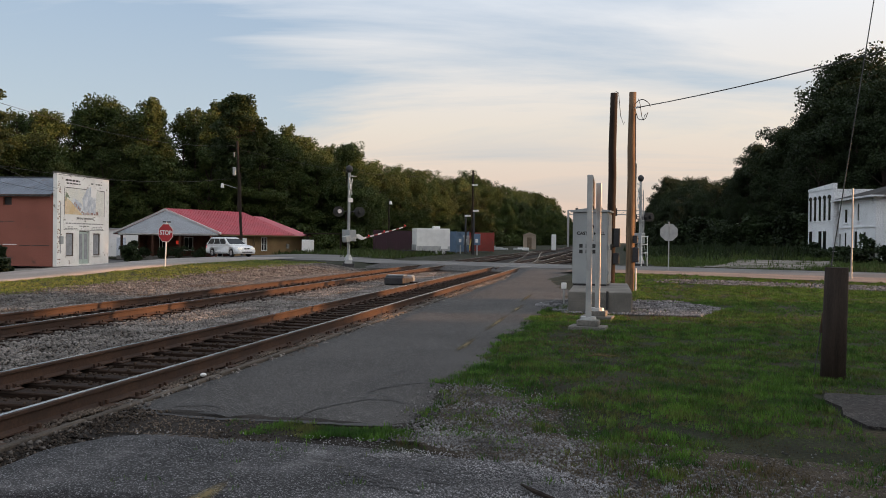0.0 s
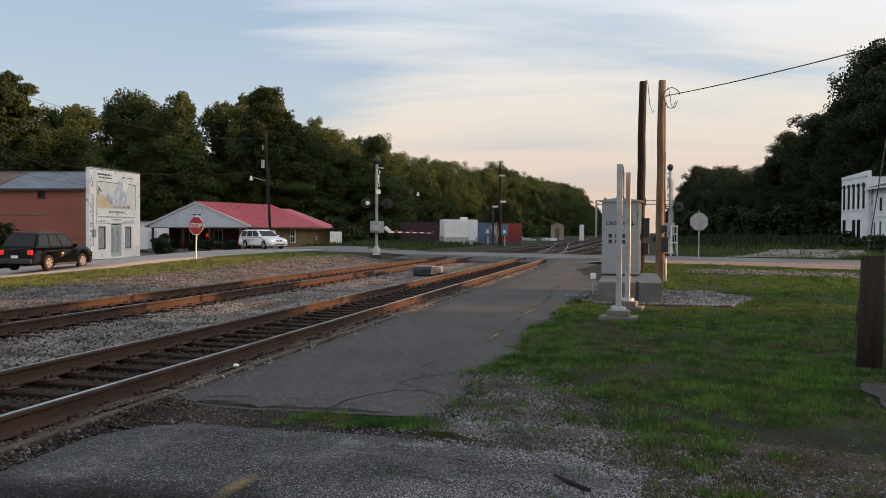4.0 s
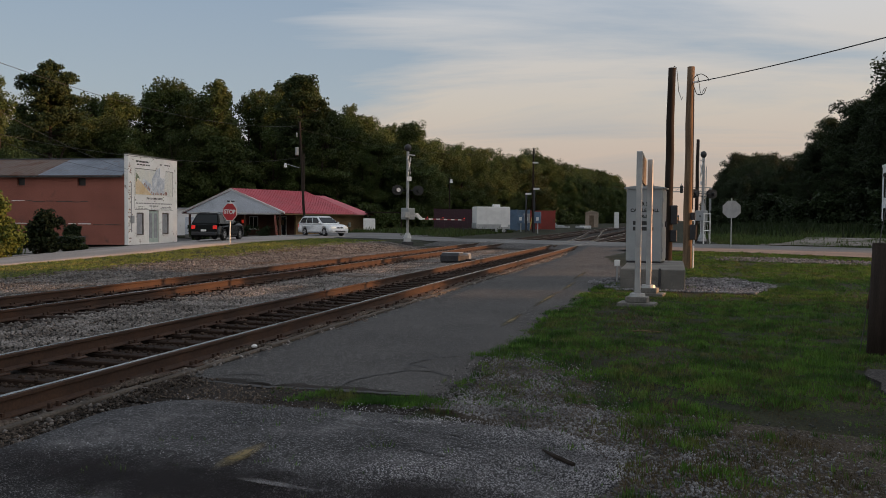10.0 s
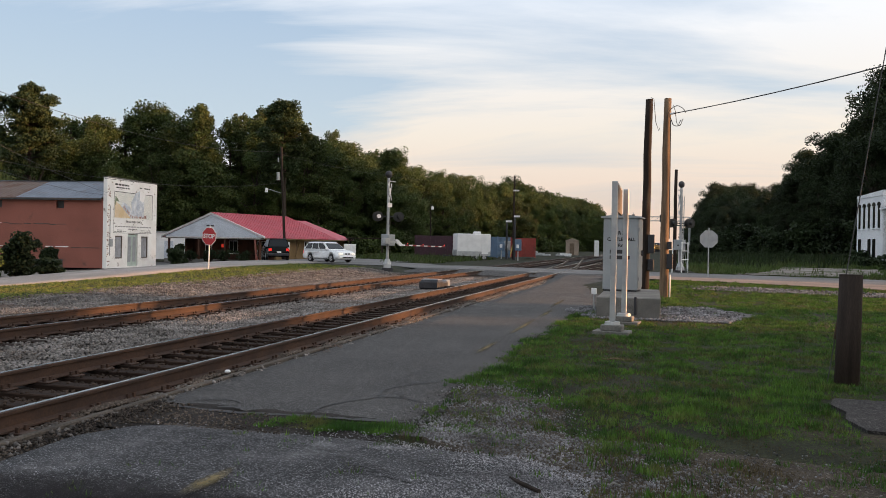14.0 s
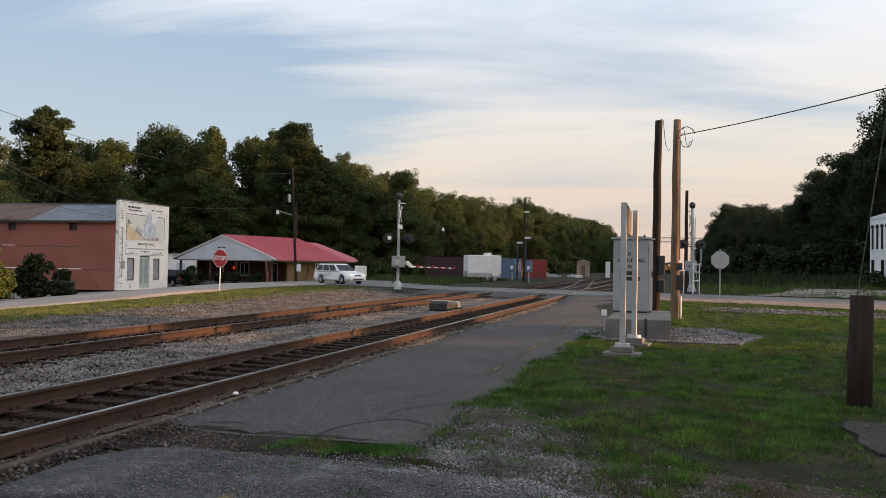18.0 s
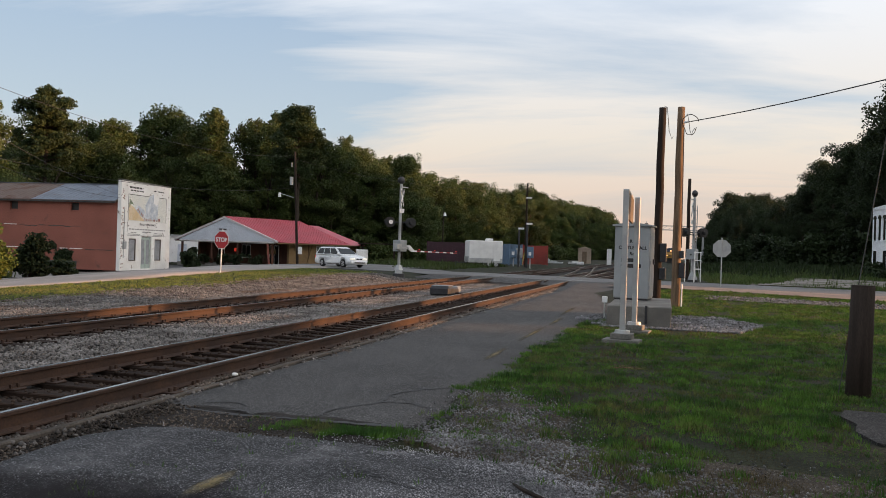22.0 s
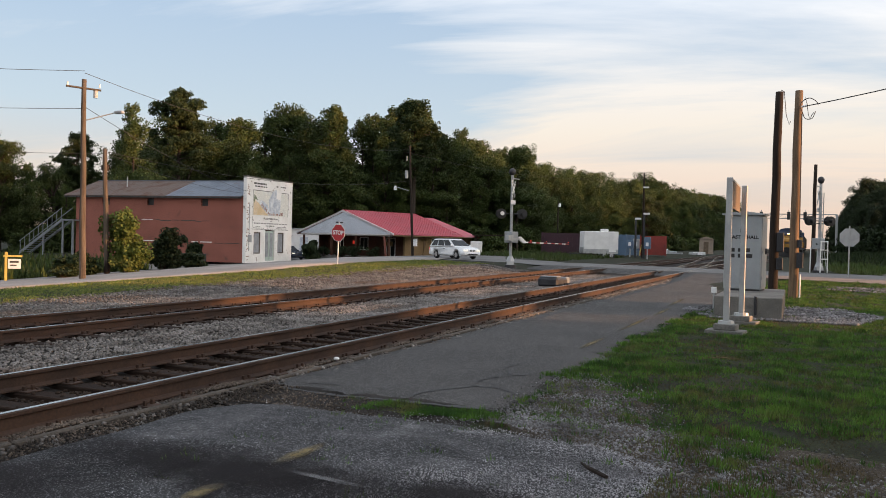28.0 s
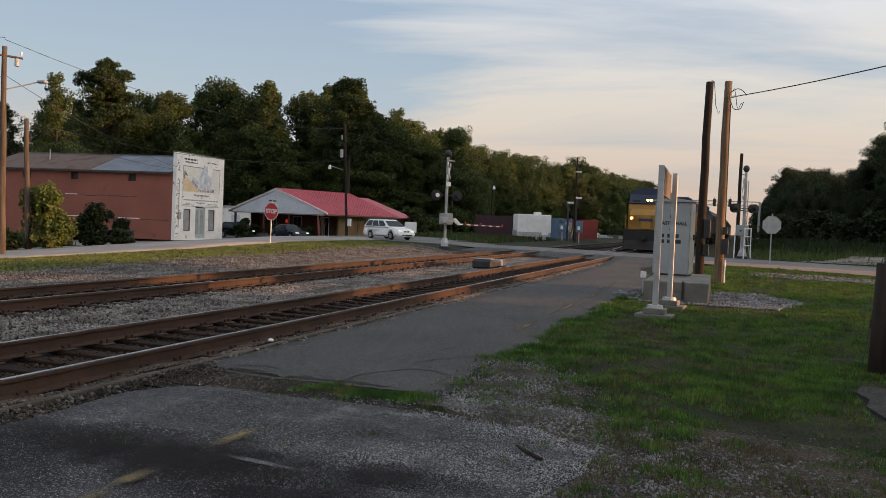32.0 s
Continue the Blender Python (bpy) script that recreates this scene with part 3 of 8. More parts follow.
AVE_NEAR = [(-21, -40), (-26.8, 15), (-27.6, 24), (-26.0, 29), (-23.8, 33), (-23.1, 38), (-23.6, 44), (-24, 60)]
tagged(sheet("side_street", AVE_FAR, AVE_NEAR, -40, 60, M["street"], lambda x, y: ground_z(x, y) + 0.035, 1.0), "grey asphalt side street parallel to the railway", "road", kind="structure")
APRON_L = [(-5.41, 0), (-5.41, 60)]
APRON_R = [(-2.55, 0), (-2.58, 8.2), (-2.75, 9.4), (-2.6, 10.6), (-2.6, 13), (-2.45, 16.2), (-2.35, 20), (-1.6, 24), (-1.2, 30), (-1.0, 40), (-0.4, 48)]
tagged(sheet("apron", APRON_L, APRON_R, 7.3, 47.6, M["asphalt"], lambda x, y: apron_z(x, y) - 0.022 * smooth((7.75 - y) / 0.45), 0.15, 8, 0.28, seed=3), "cracked grey asphalt apron beside the railway track", "pavement", kind="structure")
FORE_R = [(-0.7, -12), (-1.0, 3), (-1.15, 4.5), (-1.0, 5.2), (-1.0, 5.8), (-1.5, 6.25), (-2.2, 6.42), (-2.9, 6.55)]
PATCH_R = [(-1.2, 7.0), (-1.3, 7.8), (-1.5, 8.8), (-2.3, 9.5)]
tagged(sheet("forecourt", [(-5.08, -12), (-5.1, 5.8), (-4.85, 6.35), (-4.7, 6.6)], FORE_R, -12, 6.57, M["forecourt"], lambda x, y: 0.022 - 0.035 * smooth((y - 6.2) / 0.35) + 0.012 * noise.noise((x * 0.8, y * 0.8, 4)), 0.12, 12, 0.30, seed=7), "patched grey asphalt forecourt with loose grit", "pavement", kind="structure")
tagged(sheet("bare_margin", [(x - 0.5, y) for x, y in FORE_R[:-2]] + [(-2.4, 6.6), (-2.4, 7.2)], [(4.6, -12), (4.6, 4.5), (2.6, 6.4), (-0.9, 7.2)], -6, 7.1, M["dirt"], lambda x, y: 0.011 + 0.008 * noise.noise((x * 1.6, y * 1.6, 6)), 0.2, 14, 0.3, seed=17), "bare brown soil with gravel trodden into it", "soil", kind="structure")
# dirt in the darker bed colour, which also stands for the shadow lying there
tagged(sheet("dirt_strip", [(-5.42, 6.2), (-5.42, 7.6)], [(-2.7, 6.2), (-2.5, 7.6)], 6.3, 7.5, M["ballast_bed"], lambda x, y: -0.016 + 0.014 * noise.noise((x * 2.6, y * 2.6, 8)), 0.1, 14, 0.2, seed=19), "dark stony dirt between two sheets of asphalt, shadow put into its colour", "soil", kind="structure")
tagged(sheet("gravel_patch", [(-2.45, 6.9), (-2.45, 7.6), (-2.6, 9.5)], PATCH_R, 6.7, 9.4, M["dirt"], lambda x, y: 0.010 + 0.012 * noise.noise((x * 2, y * 2, 2)), 0.2, 8, 0.3, 0.02, seed=11), "loose grey gravel and thin weeds", "gravel", kind="structure")
LOT_L, LOT_R = [(4.2, 52), (6.5, 60), (9.5, 72)], [(10.5, 52), (14.5, 60), (17.0, 72)]
tagged(sheet("gravel_lot", LOT_L, LOT_R, 52.5, 71.5, M["pale_lot"], lambda x, y: ground_z(x, y) + 0.05, 0.5, 10, 1.6, seed=23), "pale bare gravel lot before the old white house", "gravel", kind="structure")
tagged(sheet("ballast_shoulder", [(-18.5, -30), (-17.6, 15), (-17, 45)], [(-14.2, -30), (-14.2, 60)], -30, 46, M["gravel"], lambda x, y: ground_z(x, y) + 0.03, 1.0, 8, 0.8, seed=5), "grey gravel verge beside the railway", "gravel", kind="structure")


# ---- railway ----
RAIL_Z = 0.20
TRACKS = [(-5.7, -7.205), (-10.31, -11.86)]
Y_NEAR, Y_FAR = -25.0, 900.0


def bed_z(x):
    pts = [(-15.4, -0.09), (-13.6, -0.02), (-12.8, 0.01), (-12.0, -0.02), (-11.8, -0.04), (-10.4, -0.04), (-10.2, -0.02), (-9.4, 0.01), (-8.8, -0.01), (-8.2, 0.0), (-7.35, 0.0), (-7.15, -0.045), (-5.75, -0.045), (-5.6, 0.0), (-5.45, 0.0), (-5.2, -0.04), (-5.0, -0.08)]
    for (x0, z0), (x1, z1) in zip(pts, pts[1:]):
        if x <= x1:
            return z0 + (z1 - z0) * (x - x0) / (x1 - x0)
    return pts[-1][1]


def build_bed():
    bm = bmesh.new()
    ys = axis_steps(Y_NEAR, Y_FAR, 0, 45, 0.5)
    xs = list(np.arange(-15.4, -4.99, 0.2))
    rows = [[bm.verts.new((x, y, bed_z(x) + 0.015 * noise.noise((x * 2, y * 2, 0)))) for x in xs] for y in ys]
    for a, b in zip(rows, rows[1:]):
        for i in range(len(xs) - 1):
            bm.faces.new((a[i], a[i + 1], b[i + 1], b[i]))
    return tagged(part("track_bed", bm, M["ballast_bed"], flat=False), "dark stony railway track bed", "track bed", kind="structure")


RAIL_PROFILE = [(-0.07, 0.0), (0.07, 0.0), (0.07, 0.012), (0.012, 0.035), (0.009, 0.125), (0.036, 0.137), (0.036, 0.163), (0.026, 0.1705), (-0.026, 0.1705), (-0.036, 0.163), (-0.036, 0.137), (-0.009, 0.125), (-0.012, 0.035), (-0.07, 0.012)]


def build_rail(parent, x):
    cuts = [Y_NEAR, 0, 12, 24, 36, 70, 200, Y_FAR]
    for a, b in zip(cuts, cuts[1:]):
        bm = P([(x + u, RAIL_Z - 0.1705 + v) for u, v in RAIL_PROFILE], "y", a, b)
        rail = part("rail", bm, M["rust"], parent)
        part("running_surface", B(x - 0.026, x + 0.026, a, b, RAIL_Z + 0.0005, RAIL_Z + 0.003), M["polished"], rail, "worn bright rail head")


def build_track(i, xs):
    xc = (xs[0] + xs[1]) / 2
    tr = thing("railway_track", 0, 0, 0, 0, "rusty rails on dark timber ties " + ("beside the asphalt apron" if i == 0 else "nearer the street"), "railway track", "railway tracks")
    rng = random.Random(40 + i)
    for x in xs:
        build_rail(tr, x)
    tie_me = bpy.data.meshes.new("tie")
    bm = B(-1.3, 0.92 if i == 0 else 1.3, -0.115, 0.115, -0.16, 0.0, bevel=0.012)
    bm.to_mesh(tie_me)
    bm.free()
    plate_bm = bmesh.new()
    box(plate_bm, -0.17, 0.17, -0.09, 0.09, 0.0, 0.016, bevel=0.004)
    for dx, dy in ((-0.085, 0.05), (0.085, -0.05), (0.085, 0.05), (-0.085, -0.05)):
        box(plate_bm, dx - 0.014, dx + 0.014, dy - 0.014, dy + 0.014, 0.012, 0.05 + 0.01 * (dx > 0))
    box(plate_bm, -0.09, 0.09, 0.12, 0.15, -0.03, 0.018)
    plate_me = bpy.data.meshes.new("tie_plate")
    plate_bm.to_mesh(plate_me)
    plate_bm.free()
    y = Y_NEAR
    far = []
    while y < 160:
        if 47.6 - (xc + 6.5) * 0.417 < y < 56.4 - (xc + 6.5) * 0.417:
            y += 0.53
            continue
        if 1 < y < 46:
            t = link("tie", tie_me, M["tie"], tr)
            t.matrix_basis = pose(xc + rng.uniform(-0.05, 0.05), y, RAIL_Z - 0.1705 - 0.012 + rng.uniform(-0.008, 0.002), 0, 0, rng.uniform(-1.5, 1.5))
            for sx in xs:
                p = link("tie_plate", plate_me, M["rust"], t)
                p.matrix_basis = pose(sx - xc, 0, 0.002)
        else:
            far.append(y)
        y += 0.53
    m = np.zeros((len(far), 3, 4))
    m[:, 0, 0] = m[:, 1, 1] = m[:, 2, 2] = 1
    m[:, 0, 3], m[:, 1, 3], m[:, 2, 3] = xc, far, RAIL_Z - 0.185
    bx = [(-1.3, -0.115, -0.1), (1.3, -0.115, -0.1), (1.3, 0.115, -0.1), (-1.3, 0.115, -0.1), (-1.3, -0.115, 0), (1.3, -0.115, 0), (1.3, 0.115, 0), (-1.3, 0.115, 0)]
    ob = soup("far_ties", bx, [(4, 5, 6, 7), (0, 1, 5, 4), (1, 2, 6, 5), (2, 3, 7, 6), (3, 0, 4, 7)], m, M["tie"], tr)
    ob["kind"] = "stuff"
    return tr


def train_x(y):
    """Centre line of the line on which the train comes, which leaves the near track before the crossing."""
    u = max(0.0, (y - 40) / 95)
    return -6.45 + 7.6 * (1 - math.exp(-u ** 1.25))


def curved_rail(parent, xfun, y0, y1, step=4.0):
    bm = bmesh.new()
    rows = []
    n = int((y1 - y0) / step)
    for j in range(n + 1):
        y = y0 + (y1 - y0) * j / n
        rows.append([bm.verts.new((xfun(y) + u, y, RAIL_Z - 0.1705 + v)) for u, v in RAIL_PROFILE])
    k = len(RAIL_PROFILE)
    for a, b in zip(rows, rows[1:]):
        for i in range(k):
            bm.faces.new((a[i], a[(i + 1) % k], b[(i + 1) % k], b[i]))
    bmesh.ops.recalc_face_normals(bm, faces=bm.faces[:])
    rail = part("rail", bm, M["rust"], parent)
    bm = bmesh.new()
    rows = [[bm.verts.new((xfun(y0 + (y1 - y0) * j / n) + u, y0 + (y1 - y0) * j / n, RAIL_Z + 0.002)) for u in (-0.026, 0.026)] for j in range(n + 1)]
    for a, b in zip(rows, rows[1:]):
        bm.faces.new((a[0], a[1], b[1], b[0]))
    part("running_surface", bm, M["polished"], rail, "worn bright rail head")


def build_branches():
    tr = thing("branch_track", 0, 0, 0, 0, "rusty rails curving away past the road crossing", "railway track", "railway tracks")
    for s in (-0.7525, 0.7525):
        curved_rail(tr, lambda y: train_x(y) + s, 46, 760, 6)
    m, far = None, np.arange(54, 300, 0.55)
    m = np.zeros((len(far), 3, 4))
    m[:, 0, 0] = m[:, 1, 1] = m[:, 2, 2] = 1
    m[:, 0, 3], m[:, 1, 3], m[:, 2, 3] = [train_x(y) for y in far], far, RAIL_Z - 0.186
    bx = [(-1.3, -0.115, -0.1), (1.3, -0.115, -0.1), (1.3, 0.115, -0.1), (-1.3, 0.115, -0.1), (-1.3, -0.115, 0), (1.3, -0.115, 0), (1.3, 0.115, 0), (-1.3, 0.115, 0)]
    soup("far_ties", bx, [(4, 5, 6, 7), (0, 1, 5, 4), (1, 2, 6, 5), (2, 3, 7, 6), (3, 0, 4, 7)], m, M["tie"], tr)["kind"] = "stuff"
    co = thing("crossover_track", 0, 0, 0, 0, "rusty rails linking the two main tracks", "railway track", "railway tracks")
    for s in (-0.7525, 0.7525):
        curved_rail(co, lambda y: -6.45 - 4.63 * smooth((y - 44) / 92) + s, 56, 128, 4)
    bm = bmesh.new()
    rows = []
    for y in list(np.arange(46, 300, 4)) + [400, 500, 800]:
        rows.append([bm.verts.new((train_x(y) + u, y, z)) for u, z in ((-3, -0.03), (-1.6, 0.005), (1.6, 0.005), (2.6, -0.12))])
    for a, b in zip(rows, rows[1:]):
        for i in range(3):
            bm.faces.new((a[i], a[i + 1], b[i + 1], b[i]))
    tagged(part("branch_bed", bm, M["ballast_bed"]), "dark stony bed under the branch track", "track bed", kind="structure")


def scatter_ballast():
    rng = np.random.default_rng(5)

    def field(name, n, x0, x1, y0, y1, s0, s1, mat, label, zfun, keep=None):
        x = rng.uniform(x0, x1, n)
        y = y0 + (y1 - y0) * rng.uniform(0, 1, n) ** 1.5
        if keep is not None:
            k = keep(x, y)
            x, y = x[k], y[k]
        z = np.array([zfun(a, b) for a, b in zip(x, y)])
        sz = rng.uniform(s0, s1, len(x)) * np.clip(0.7 + y * 0.02, 0.8, 1.5)
        ob = soup(name, STONE_V, STONE_F, placements(np.stack([x, y, z + sz * 0.08], 1), sz, tilt=0.5, rng=rng), mat)
        return tagged(ob, label, "gravel", kind="stuff")

    def off_rails(x, y):
        k = np.ones(len(x), bool)
        for xs in TRACKS:
            for r in xs:
                k &= np.abs(x - r) > 0.10
        return k

    def between(x, y):
        xc = np.where(x > -8.8, -6.45, -11.085)
        on_tie = (np.mod(y - Y_NEAR + 0.125, 0.53) < 0.25) & (np.abs(x - xc) < 1.2)
        return off_rails(x, y) & (~on_tie | (rng.uniform(0, 1, len(x)) < 0.16))

    gauge = lambda x: (np.abs(x + 6.45) < 0.78) | (np.abs(x + 11.085) < 0.80)
    field("ballast", 78000, -15.2, -5.12, 2, 42, 0.026, 0.062, M["stone"], "grey and rusty crushed ballast stones between the tracks", lambda x, y: bed_z(x) + 0.01, lambda x, y: between(x, y) & ~gauge(x))
    field("gauge_ballast", 60000, -12.0, -5.6, 2, 42, 0.03, 0.06, M["dark_stone"], "dark greasy ballast stones between the rails", lambda x, y: bed_z(x) + (0.062 if (y - Y_NEAR + 0.125) % 0.53 < 0.25 else 0.008), lambda x, y: between(x, y) & gauge(x))
    field("tie_end_ballast", 9000, -5.64, -5.50, 2.5, 42, 0.02, 0.045, M["rusty_stone"], "ballast stones heaped between the rail and the edging", lambda x, y: 0.02 + 0.02 * math.sin(y * 3), None)
    field("tie_end_ballast", 4200, -5.42, -4.95, 2.0, 7.4, 0.012, 0.034, M["rusty_stone"], "ballast stones spilt over the edging", lambda x, y: 0.0 + 0.012 * math.sin(y * 3), lambda x, y: rng.uniform(0, 1, len(x)) < np.clip((-4.93 - x) / 0.35, 0.0, 1))
    field("strip_stones", 1500, -5.4, -3.4, 6.5, 7.25, 0.008, 0.026, M["rusty_stone"], "brown stones in the dirt between the asphalt sheets", lambda x, y: -0.008, lambda x, y: rng.uniform(0, 1, len(x)) < np.clip((-3.2 - x) / 1.6, 0.05, 1))
    field("tie_end_ballast", 14000, -9.4, -7.4, 2.5, 40, 0.025, 0.058, M["stone"], "ballast stones heaped between the tracks", lambda x, y: 0.02, off_rails)
    field("verge_gravel", 18000, -18.5, -14.2, 8, 46, 0.03, 0.065, M["stone"], "scattered grey verge gravel", lambda x, y: ground_z(x, y) + 0.035, lambda x, y: rng.uniform(0, 1, len(x)) < np.clip((x + 19) / 2.5, 0.1, 1))
    field("loose_grit", 140000, -5.0, 0.2, 2.5, 6.7, 0.0045, 0.014, M["grit_stone"], "loose pale grit on the asphalt", lambda x, y: 0.022, lambda x, y: (x < np.interp(y, [3, 4.5, 5.2, 5.8, 6.25, 6.5], [-1.0, -1.1, -0.9, -0.9, -1.4, -2.6])) & (rng.uniform(0, 1, len(x)) < np.clip(0.08 + (x + 3.6) * 0.38 - np.abs(y - 5.5) * 0.10, 0.03, 1)))
    margin_y, margin_x = [3.0, 4.4, 4.8, 5.3, 5.8, 6.3, 6.7, 7.0], [-0.2, -0.2, -0.3, -0.5, -0.8, -1.2, -1.7, -2.2]
    field("gravel_stones", 42000, -2.6, 2.6, 3.2, 7.1, 0.009, 0.030, M["pale_stone"], "loose grey stones trodden into bare soil", lambda x, y: 0.013 + 0.008 * noise.noise((x * 1.6, y * 1.6, 6)), lambda x, y: (x > np.interp(y, [3, 4.5, 5.2, 5.8, 6.25, 6.6, 7.0], [-0.95, -1.1, -1.1, -1.1, -1.7, -2.3, -2.5])) & (rng.uniform(0, 1, len(x)) < np.clip(1.0 - np.maximum(x - np.interp(y, margin_y, margin_x), 0) * 0.50, 0.08, 1) * np.clip((y - 3.4) / 1.2, 0.2, 1) * np.where(x > 0.4, 0.6, 1.0)))
    field("patch_stones", 9500, -2.9, -0.9, 6.7, 9.9, 0.008, 0.025, M["pale_stone"], "loose grey stones among thin weeds", lambda x, y: 0.014, lambda x, y: (x < np.interp(y, [7, 7.8, 8.8, 9.9], [-1.3, -1.4, -1.6, -2.4]) + rng.normal(0, 0.25, len(x))) & (x > -2.55 - np.abs(rng.normal(0, 0.12, len(x)))))
    field("pad_gravel", 5000, -3.2, 2.4, 19.6, 24.5, 0.03, 0.07, M["pale_stone"], "pale crushed stone round the concrete pad", lambda x, y: ground_z(x, y) + 0.015, lambda x, y: (np.abs(x + 0.4) < 2.4 - np.abs(y - 22) * 0.35))
    field("road_gravel", 5000, 1.0, 12, 30.5, 36, 0.03, 0.08, M["pale_stone"], "pale gravel spilt beside the road", lambda x, y: ground_z(x, y) + 0.02, lambda x, y: np.abs(y - 34.5 + (x - 4) * 0.25) < 1.3)


build_bed()
for i, xs in enumerate(TRACKS):
    build_track(i, xs)
build_branches()
scatter_ballast()
# pale concrete edging between the ballast and the asphalt, in worn lengths
M["kerb"] = material("worn_dusty_kerb", (0.105, 0.090, 0.076), (0.06, 0.052, 0.045), 1.5, 40, 0.9, bump=0.4)
edging = thing("edging", 0, 0, 0, 0, "worn pale concrete edging along the asphalt", "kerb", kind="structure")
for j in range(16):
    y0 = 1.6 + j * 2.6
    part("kerb_length", B(-5.50, -5.425, y0, y0 + 2.57, -0.1, 0.034 - 0.004 * (j % 3), bevel=0.012), M["kerb"], edging)


# ---- buildings ----
M["tin_roof"] = material("dull_tin_roof", (0.175, 0.20, 0.245), (0.135, 0.155, 0.19), 0.8, 25, 0.6, metal=0.2, bump=0.05, third=(0.13, 0.085, 0.06), third_scale=0.35, third_cut=(0.56, 0.66))
M["rust_roof"] = material("rusted_tin_roof", (0.125, 0.085, 0.070), (0.165, 0.140, 0.130), 0.5, 20, 0.75, metal=0.1, bump=0.1, third=(0.105, 0.052, 0.032), third_scale=0.5, third_cut=(0.47, 0.60))
M["brown_board"] = material("brown_sign_board", (0.16, 0.115, 0.075), (0.12, 0.085, 0.055), 2, 30, 0.8, bump=0.1)
M["brick_brown"] = material("brown_brick", (0.105, 0.050, 0.034), (0.070, 0.036, 0.026), 0.6, 12, 0.9, bump=0.4)
M["tan_siding"] = material("tan_siding", (0.21, 0.145, 0.075), (0.17, 0.115, 0.06), 0.5, 14, 0.85, bump=0.2)
M["grey_siding"] = material("pale_grey_siding", (0.62, 0.65, 0.70), (0.55, 0.58, 0.63), 0.6, 14, 0.8, bump=0.1)
M["blue_siding"] = material("blue_siding", (0.15, 0.21, 0.33), (0.12, 0.17, 0.28), 0.6, 14, 0.8, bump=0.1)
M["shingle"] = material("dark_shingle", (0.045, 0.042, 0.042), (0.03, 0.028, 0.03), 0.8, 12, 0.9, bump=0.4)
M["house_white"] = material("stained_white_render", (0.84, 0.85, 0.87), (0.74, 0.75, 0.77), 0.5, 12, 0.85, bump=0.2, third=(0.25, 0.25, 0.24), third_scale=0.7, third_cut=(0.6, 0.72))
M["glass"] = glass("dark_window_glass", (0.010, 0.011, 0.012), 0.25)
M["glass"].node_tree.nodes["Principled BSDF"].inputs["Specular IOR Level"].default_value = 0.2
M["green_door"] = material("pale_green_paint", (0.42, 0.50, 0.46), (0.36, 0.44, 0.40), 2, 30, 0.6, bump=0.05)
M["mural_sky"] = material("faded_mural_sky", (0.70, 0.71, 0.67), (0.76, 0.74, 0.68), 1.2, 12, 0.85, bump=0.1)
M["mural_tan"] = material("faded_mural_tan", (0.66, 0.50, 0.30), (0.74, 0.63, 0.46), 1.2, 12, 0.85, bump=0.1)
M["mural_grey"] = material("faded_mural_grey", (0.44, 0.49, 0.56), (0.70, 0.72, 0.74), 1.6, 12, 0.85, bump=0.1)
M["mural_brown"] = material("faded_mural_brown", (0.28, 0.15, 0.13), (0.52, 0.42, 0.38), 2.5, 12, 0.85, bump=0.1)
M["faded_black"] = material("faded_black_lettering", (0.045, 0.045, 0.045), (0.10, 0.095, 0.09), 3, 30, 0.85, bump=0.05)
M["brown_frame"] = material("brown_window_frame", (0.12, 0.09, 0.075), (0.09, 0.07, 0.06), 2, 20, 0.8, bump=0.05)
M["faint_ink"] = material("faint_painted_ink", (0.20, 0.20, 0.20), (0.42, 0.41, 0.40), 5, 30, 0.85, bump=0.05)
M["painted_green"] = material("faded_painted_green", (0.16, 0.20, 0.12), (0.3, 0.33, 0.25), 2, 12, 0.85, bump=0.1)
M["bare_brick"] = material("bare_brick", (0.20, 0.085, 0.06), (0.13, 0.06, 0.045), 3, 20, 0.9, per_piece=0.4, bump=0.3)
M["neon"] = material("red_neon", (0.8, 0.05, 0.03), (0.7, 0.04, 0.02), 2, 10, 0.5, bump=0, emit=((1.0, 0.06, 0.03), 0.35))
M["steel_grey"] = material("grey_painted_steel", (0.19, 0.21, 0.23), (0.15, 0.17, 0.19), 2, 30, 0.6, bump=0.05)
M["blind"] = material("drawn_blind", (0.30, 0.31, 0.33), (0.24, 0.25, 0.27), 2, 20, 0.7, bump=0.05)


def window(parent, x0, x1, z0, z1, y, out, frame_mat, pane_mat, bars=1, name="window", sill=True):
    """A window in a wall facing -y (out=-1) or +y, with frame, pane and glazing bars."""
    w = new(name)
    w.parent = parent
    f = 0.06
    o = out
    bm = bmesh.new()
    for a in ((x0, x0 + f, z0, z1), (x1 - f, x1, z0, z1), (x0 + f, x1 - f, z1 - f, z1), (x0 + f, x1 - f, z0, z0 + f)):
        box(bm, a[0], a[1], min(y, y + o * 0.05), max(y, y + o * 0.05), a[2], a[3])
    part("window_frame", bm, frame_mat, w)
    part("pane", B(x0 + f, x1 - f, min(y + o * 0.012, y + o * 0.022), max(y + o * 0.012, y + o * 0.022), z0 + f, z1 - f), pane_mat, w)
    for k in range(bars):
        xm = x0 + (x1 - x0) * (k + 1) / (bars + 1)
        part("glazing_bar", B(xm - 0.02, xm + 0.02, min(y + o * 0.024, y + o * 0.045), max(y + o * 0.024, y + o * 0.045), z0 + f, z1 - f), frame_mat, w)
    if sill:
        part("sill", B(x0 - 0.08, x1 + 0.08, min(y, y + o * 0.12), max(y, y + o * 0.12), z0 - 0.07, z0 - 0.003), frame_mat, w)
    return w


